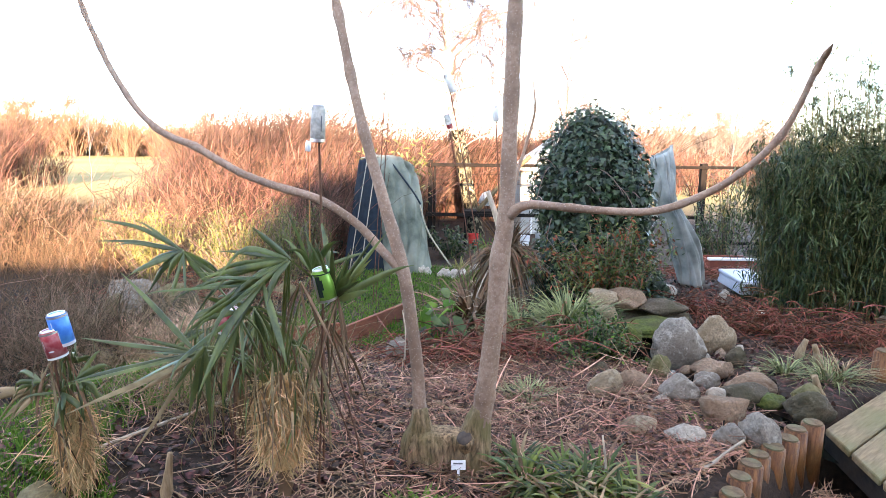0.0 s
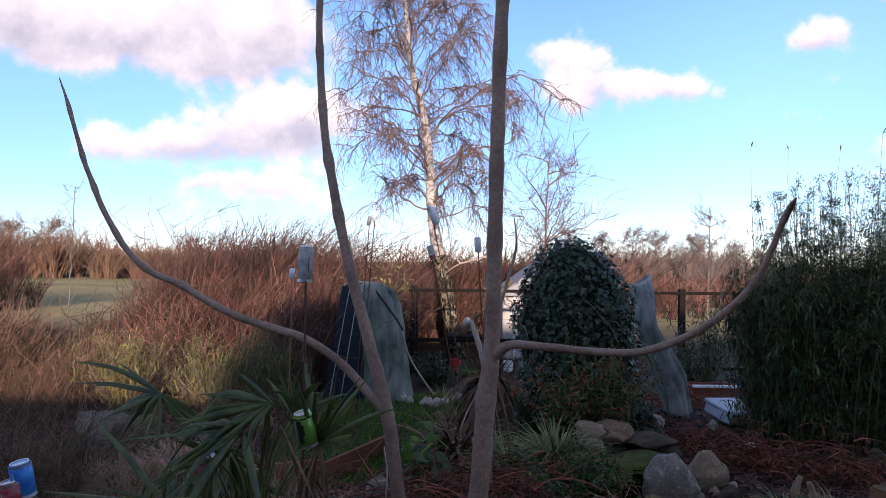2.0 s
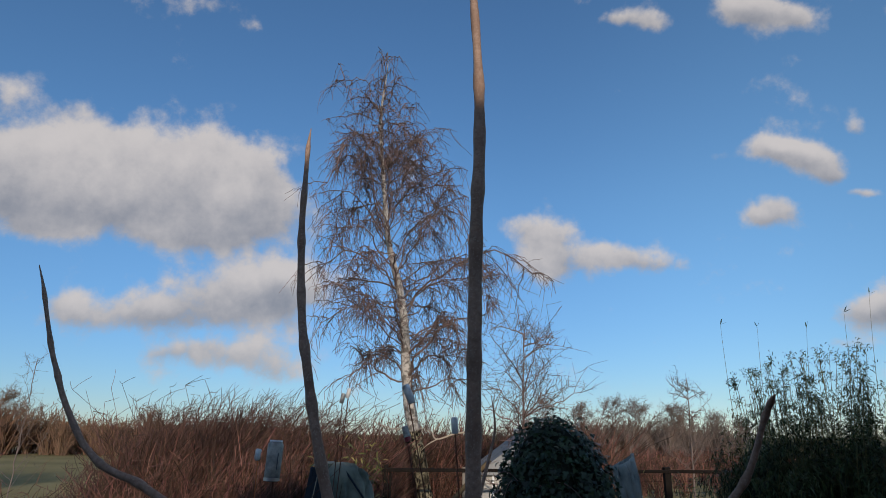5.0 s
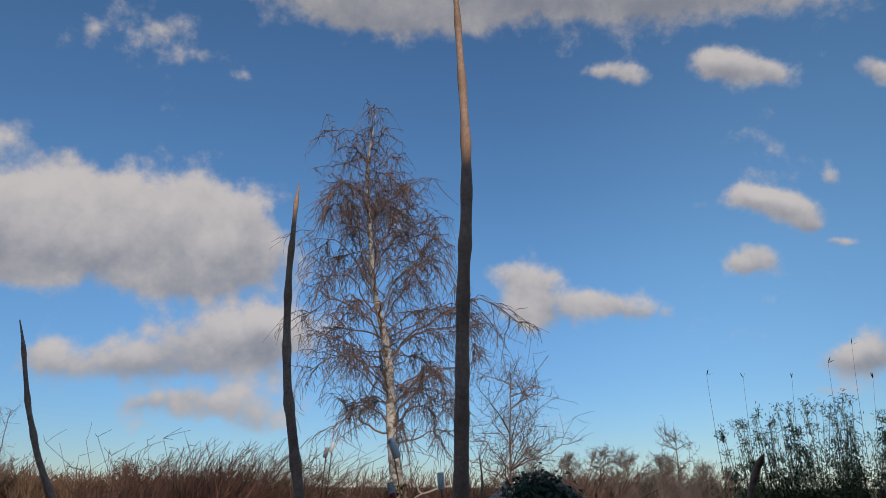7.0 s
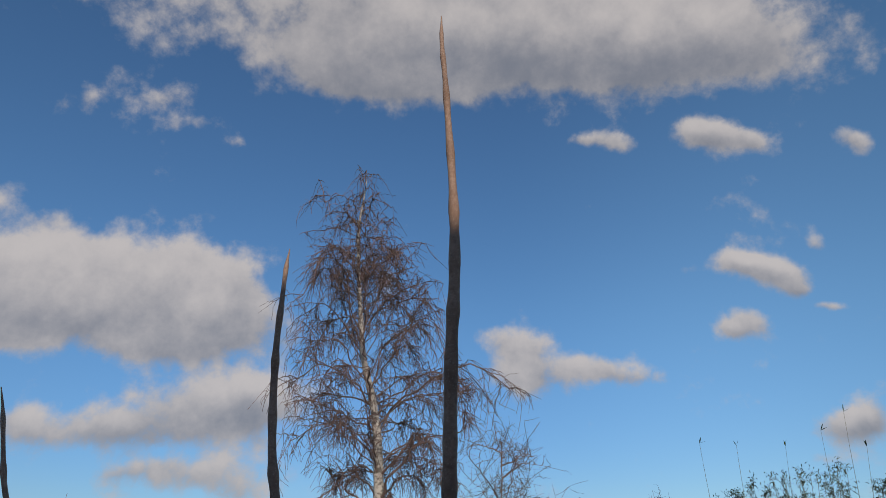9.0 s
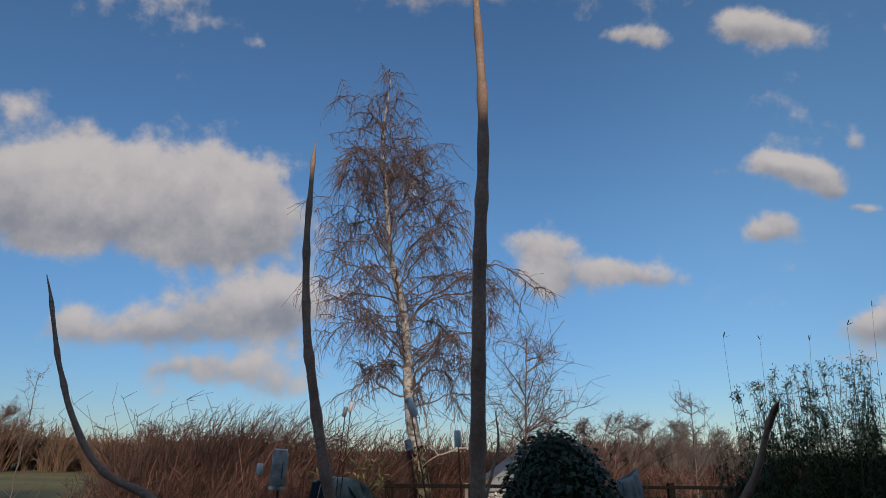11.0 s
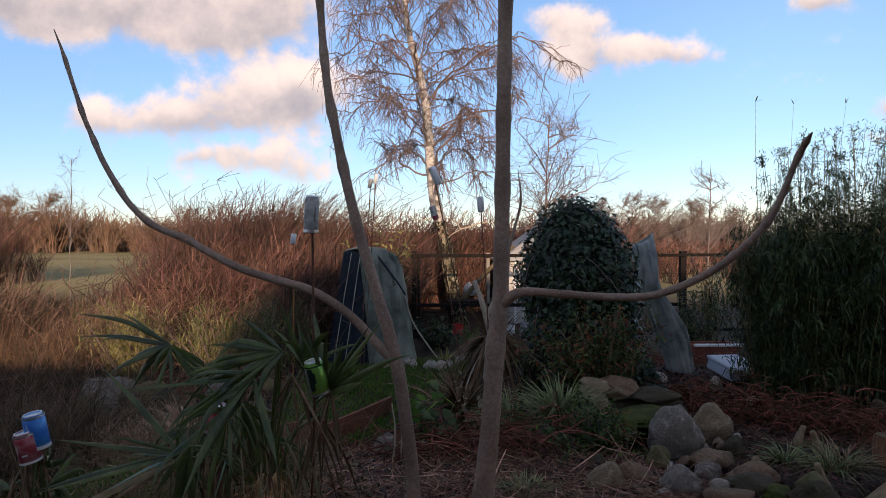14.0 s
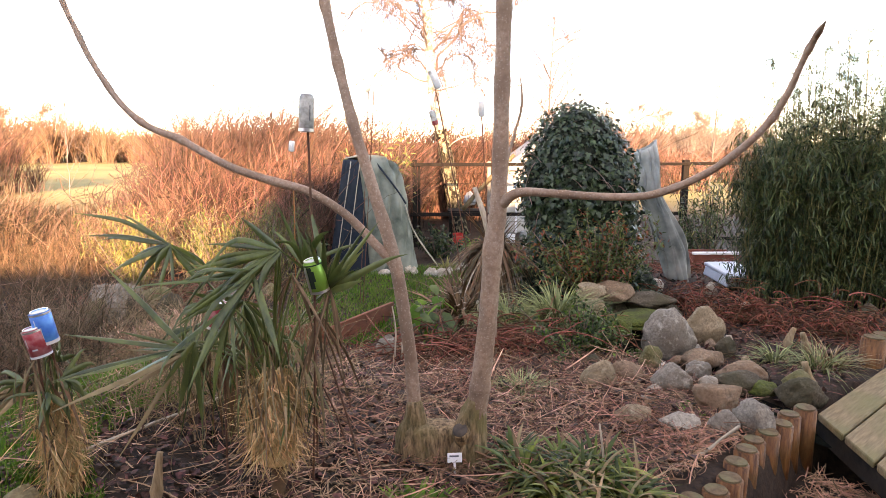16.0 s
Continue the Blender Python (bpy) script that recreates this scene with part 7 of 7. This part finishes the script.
stump2 = thing("drift_stump", "splintered pale stump standing by the stream", "stump", (1.98, 3.25, 0.60), data=tube_mesh("drift_stump", [(0.05, 0, 0.0), (0.0, 0.0, 0.10), (-0.04, 0.0, 0.20)], [0.030, 0.024, 0.017], 8, 10, (), 0.1), mat=M["driftwood"])
for i in range(2):
    x, y = 2.28 + 0.06 * i, 4.05 - 0.16 * i
    thing("drift_stump", "splintered pale stump among dead fern", "stump", (x, y, float(gz(x, y))), data=tube_mesh("drift_stump", [(0, 0, -0.03), (0.02 * (-1) ** i, 0, 0.07), (0.05 * (-1) ** i, 0, 0.15)], [0.03, 0.028, 0.014], 7, 9, (), 0.14), mat=M["driftwood"])
for x, y, h in ((-0.31, 3.85, 0.34), (-0.27, 3.9, 0.33), (0.60, 2.25, 0.30)):
    thing("dry_stalk", "single pale dry stalk standing in the bed", "stalk", data=tube_mesh("dry_stalk", [(x, y, 0.6 if y > 3 else 0.68), (x + 0.01, y, 0.6 + h * 0.6), (x - 0.01, y, 0.62 + h)], [0.006, 0.004], 5, 8), mat=M["bleached"])


# ---- litter, lawn and dead fern ----
def scatter_ribbons(name, label, mat, pos, length, width, seed, lift=0.25, k=4, cat="litter", flat=0.25, curl=0.3):
    r = np.random.default_rng(seed)
    n = len(pos)
    a = r.uniform(0, 2 * math.pi, n)
    d = unit(np.stack([np.cos(a), np.sin(a), r.normal(0, flat, n)], -1))
    line = arcs(pos, d, r.normal(0, curl, (n, 3)) * np.array([1, 1, 0.3]), r.uniform(0.4, 1.0, n) * length, k)
    line[:, :, 2] = np.maximum(line[:, :, 2], gz(line[:, :, 0], line[:, :, 1]) + 0.004)
    # none lies over the palisade
    gap = (line[:, :, 0] - 0.86) * 0.75 - (line[:, :, 1] - 2.04) * 0.80
    clear = ~((gap > -0.055) & (gap < 0.075) & (line[:, :, 0] > 0.70) & (line[:, :, 1] < 2.9)).any(1)
    line, d, n = line[clear], d[clear], int(clear.sum())
    w = unit(np.cross(d, r.normal(0, 0.4, (n, 3)) + np.array([0, 0, 1.0])))[:, None] * (width * 0.5 * r.uniform(0.6, 1.3, n))[:, None, None] * np.interp(np.linspace(0, 1, k), [0, 0.5, 1], [0.7, 1, 0.5])[None, :, None]
    me = Heap().blades(line, w, 0.5).mesh(name)
    return thing(name, label, cat, kind="stuff", data=me, mat=mat)


def in_bed(n, seed, x0=-2.2, x1=1.5, y0=1.7, y1=4.6, lift=0.02):
    r = np.random.default_rng(seed)
    x, y = r.uniform(x0, x1, n), r.uniform(y0, y1, n)
    keep = ((x - 0.86) * 0.75 - (y - 2.04) * 0.80 < -0.13)
    x, y = x[keep], y[keep]
    return np.stack([x, y, gz(x, y) + r.uniform(0.0, lift, len(x))], -1)


def leaf_flakes(name, label, mat, pos, size, seed):
    r = np.random.default_rng(seed)
    n = len(pos)
    shape = np.array([(0, -0.5), (-0.28, -0.2), (-0.36, 0.12), (-0.2, 0.36), (0, 0.6), (0.0, 0.2), (0.2, 0.36), (0.36, 0.12), (0.28, -0.2), (0.1, -0.4)])
    v, f = leaf_fans(pos, r.normal(0, 0.45, (n, 3)) + np.array([0, 0, 1.0]), r.uniform(0.5, 1.1, n) * size, r, shape)
    return thing(name, label, "leaf litter", kind="stuff", data=mesh_from(name, v, f), mat=mat)


leaf_flakes("leaf_litter", "dark brown dead leaves over the bed", M["leaf_litter"], in_bed(13000, 201, lift=0.035), 0.045, 301)
scatter_ribbons("straw_litter", "pale straw and dry stalks over the bed", M["straw"], np.concatenate([in_bed(4200, 202, -0.75, 1.5, lift=0.035), in_bed(1100, 212, -2.2, -0.75, lift=0.035)]), 0.16, 0.0045, 302)
scatter_ribbons("straw_litter", "pale straw round the stump", M["straw"], in_bed(4600, 203, -0.9, 1.3, 1.8, 3.4, 0.04), 0.13, 0.004, 303)
scatter_ribbons("needle_litter", "rust-brown needles and twigs over the bed", M["needle"], in_bed(4800, 204, -0.2, 1.5, 2.1, 3.8, 0.05), 0.15, 0.0032, 304)
r5 = np.random.default_rng(77)


def fern_heap(label, cx, cy, sx, sy, n, h, seed, length=0.42):
    """Collapsed dead fern: arching stalks with side leaflets."""
    r = np.random.default_rng(seed)
    x, y = cx + r.normal(0, sx, n), cy + r.normal(0, sy, n)
    z = gz(x, y) + np.abs(r.normal(0, h, n))
    a = r.uniform(0, 2 * math.pi, n)
    d = np.stack([np.cos(a), np.sin(a), r.uniform(0.0, 0.7, n)], -1)
    line = arcs(np.stack([x, y, z], -1), d, np.stack([r.normal(0, 0.4, n), r.normal(0, 0.4, n), -r.uniform(0.3, 1.0, n)], -1), length * r.uniform(0.4, 1.1, n), 9)
    line[:, :, 2] = np.maximum(line[:, :, 2], gz(line[:, :, 0], line[:, :, 1]) + 0.008)
    heap = Heap().tubes(line, np.tile(np.linspace(0.0056, 0.0024, 9), (n, 1)), 3)
    m = n * 6
    src = line[np.repeat(np.arange(n), 6), r.integers(2, 9, m)]
    leaves(heap, src, r.normal(0, 1, (m, 3)) + np.array([0, 0, -0.2]), r.uniform(0.02, 0.075, m), 0.008, 0.4, 0.3, 3, (0.5, 1.0, 0.1))
    return thing("dead_fern", label, "fern", kind="stuff", data=heap.mesh("dead_fern"), mat=M["fern_dead"])


for i, (x, y, sx, sy) in enumerate([(2.08, 5.42, 0.16, 0.14), (2.32, 5.02, 0.18, 0.14), (2.58, 4.62, 0.18, 0.13), (2.86, 4.32, 0.16, 0.12), (2.46, 4.80, 0.16, 0.12), (3.05, 4.55, 0.14, 0.12)]):
    fern_heap("rust-red collapsed dead fern below the bamboo", x, y, sx * 0.75, sy * 0.75, 85, 0.11, 401 + i * 20, 0.30)
fern_heap("rust-red collapsed dead fern at the back of the bed", 0.24, 4.1, 0.30, 0.17, 260, 0.11, 404, 0.46)
fern_heap("rust-red dead fern near the lawn", -0.35, 5.0, 0.30, 0.3, 120, 0.05, 405, 0.36)
fern_heap("dead fern below the planter", 3.3, 7.9, 0.35, 0.35, 200, 0.06, 406)
fern_heap("dead brown growth in the sunken bed", -3.0, 7.3, 0.6, 0.4, 420, 0.07, 407)
thicket("reed_bed", "short sparse dead reeds in the sunken bed", M["palm_brown"], -6.6, -4.3, 5.9, 8.6, 0.3, 0.8, 46, 12, 410, 3, 0.004, 0.08, 0.4)

lawn_pos = []
n = 26000
x, y = r5.uniform(-2.4, 1.6, n), r5.uniform(4.9, 9.4, n)
keep = (x < -0.45 + (y - 5.5) * 0.32) & (x > -1.5 - (y - 5) * 0.1) | ((y > 7.2) & (x > -0.4) & (x < 1.9) & (y < 8.6))
x, y = x[keep], y[keep]
p = np.stack([x, y, gz(x, y) - 0.004], -1)
n = len(p)
line = arcs(p, np.stack([r5.normal(0, 0.3, n), r5.normal(0, 0.3, n), np.ones(n)], -1), r5.normal(0, 0.25, (n, 3)), r5.uniform(0.03, 0.07, n), 3)
w = unit(np.stack([r5.normal(0, 1, n), r5.normal(0, 0.3, n), np.zeros(n)], -1))[:, None] * np.array([0.004, 0.0032, 0.0004])[None, :, None]
thing("lawn", "short green grass of the lawn", "grass", kind="stuff", data=Heap().blades(line, w, 0.3).mesh("lawn"), mat=M["grass"])
n = 46000
x, y = r5.uniform(-3.4, -1.1, n), r5.uniform(1.7, 5.0, n)
keep = (x < -1.2 - 0.3 * np.abs(np.sin(y * 3))) & (x > -1.3 - 0.36 * y)
x, y = x[keep], y[keep]
p = np.stack([x, y, gz(x, y) - 0.004], -1)
n = len(p)
line = arcs(p, np.stack([r5.normal(0, 0.3, n), r5.normal(0, 0.3, n), np.ones(n)], -1), r5.normal(0, 0.25, (n, 3)), r5.uniform(0.02, 0.06, n), 3)
w = unit(np.stack([r5.normal(0, 1, n), r5.normal(0, 0.3, n), np.zeros(n)], -1))[:, None] * np.array([0.0035, 0.003, 0.0004])[None, :, None]
thing("lawn", "patchy green grass beside the palms", "grass", kind="stuff", data=Heap().blades(line, w, 0.3).mesh("lawn"), mat=M["grass"])
# fine brown seed stems that haze the bed on the palms' side
thicket("seed_stems", "haze of fine brown seed stems", M["reed"], -4.3, -3.0, 4.4, 5.6, 0.5, 1.15, 26, 16, 501, 6, 0.0034, 0.06, 0.28, cat="dry stems")
thicket("seed_stems", "haze of fine tan seed stems", M["palm_dry"], -3.4, -1.4, 6.0, 7.4, 0.25, 0.6, 12, 12, 502, 4, 0.0025, 0.06, 0.25, cat="dry stems")
thicket("seed_stems", "thin tan stalks behind the palms", M["palm_dry"], -1.6, -0.7, 2.6, 3.5, 0.25, 0.5, 26, 14, 503, 2, 0.002, 0.02, 0.25, cat="dry stems")
scatter_ribbons("path_litter", "pale curled shavings on the path", M["straw"], on_ground(14000, 0.9, 2.9, 0.8, 2.75, 0.02) * np.array([1, 1, 1]), 0.12, 0.006, 505)
leaf_flakes("leaf_litter", "dark dead leaves beyond the bed", M["leaf_litter"], np.stack([(q := r5.uniform(-3.4, 3.2, 9000)), (s := r5.uniform(4.3, 9.5, 9000)), gz(q, s) + 0.012], -1), 0.06, 506)

def rockery_spots(n, seed, lift):
    r = np.random.default_rng(seed)
    x, y = r.uniform(0.85, 3.4, n), r.uniform(2.75, 6.6, n)
    keep = ((x - 0.86) * 0.75 - (y - 2.04) * 0.80 < -0.02)
    return np.stack([x[keep], y[keep], gz(x[keep], y[keep]) + r.uniform(0, lift, keep.sum())], -1)


leaf_flakes("leaf_litter", "wet dark leaves between the rockery stones", M["leaf_litter"], rockery_spots(6500, 601, 0.025), 0.045, 602)
scatter_ribbons("needle_litter", "rust-brown fern stalks and needles between the stones", M["needle"], rockery_spots(2200, 603, 0.04), 0.17, 0.004, 604)
scatter_ribbons("straw_litter", "pale straw between the stones", M["straw"], rockery_spots(500, 605, 0.04), 0.14, 0.004, 606)
scatter_ribbons("straw_litter", "long pale stalks lying over the bed", M["straw"], in_bed(700, 607, lift=0.06), 0.34, 0.007, 608, curl=0.12)
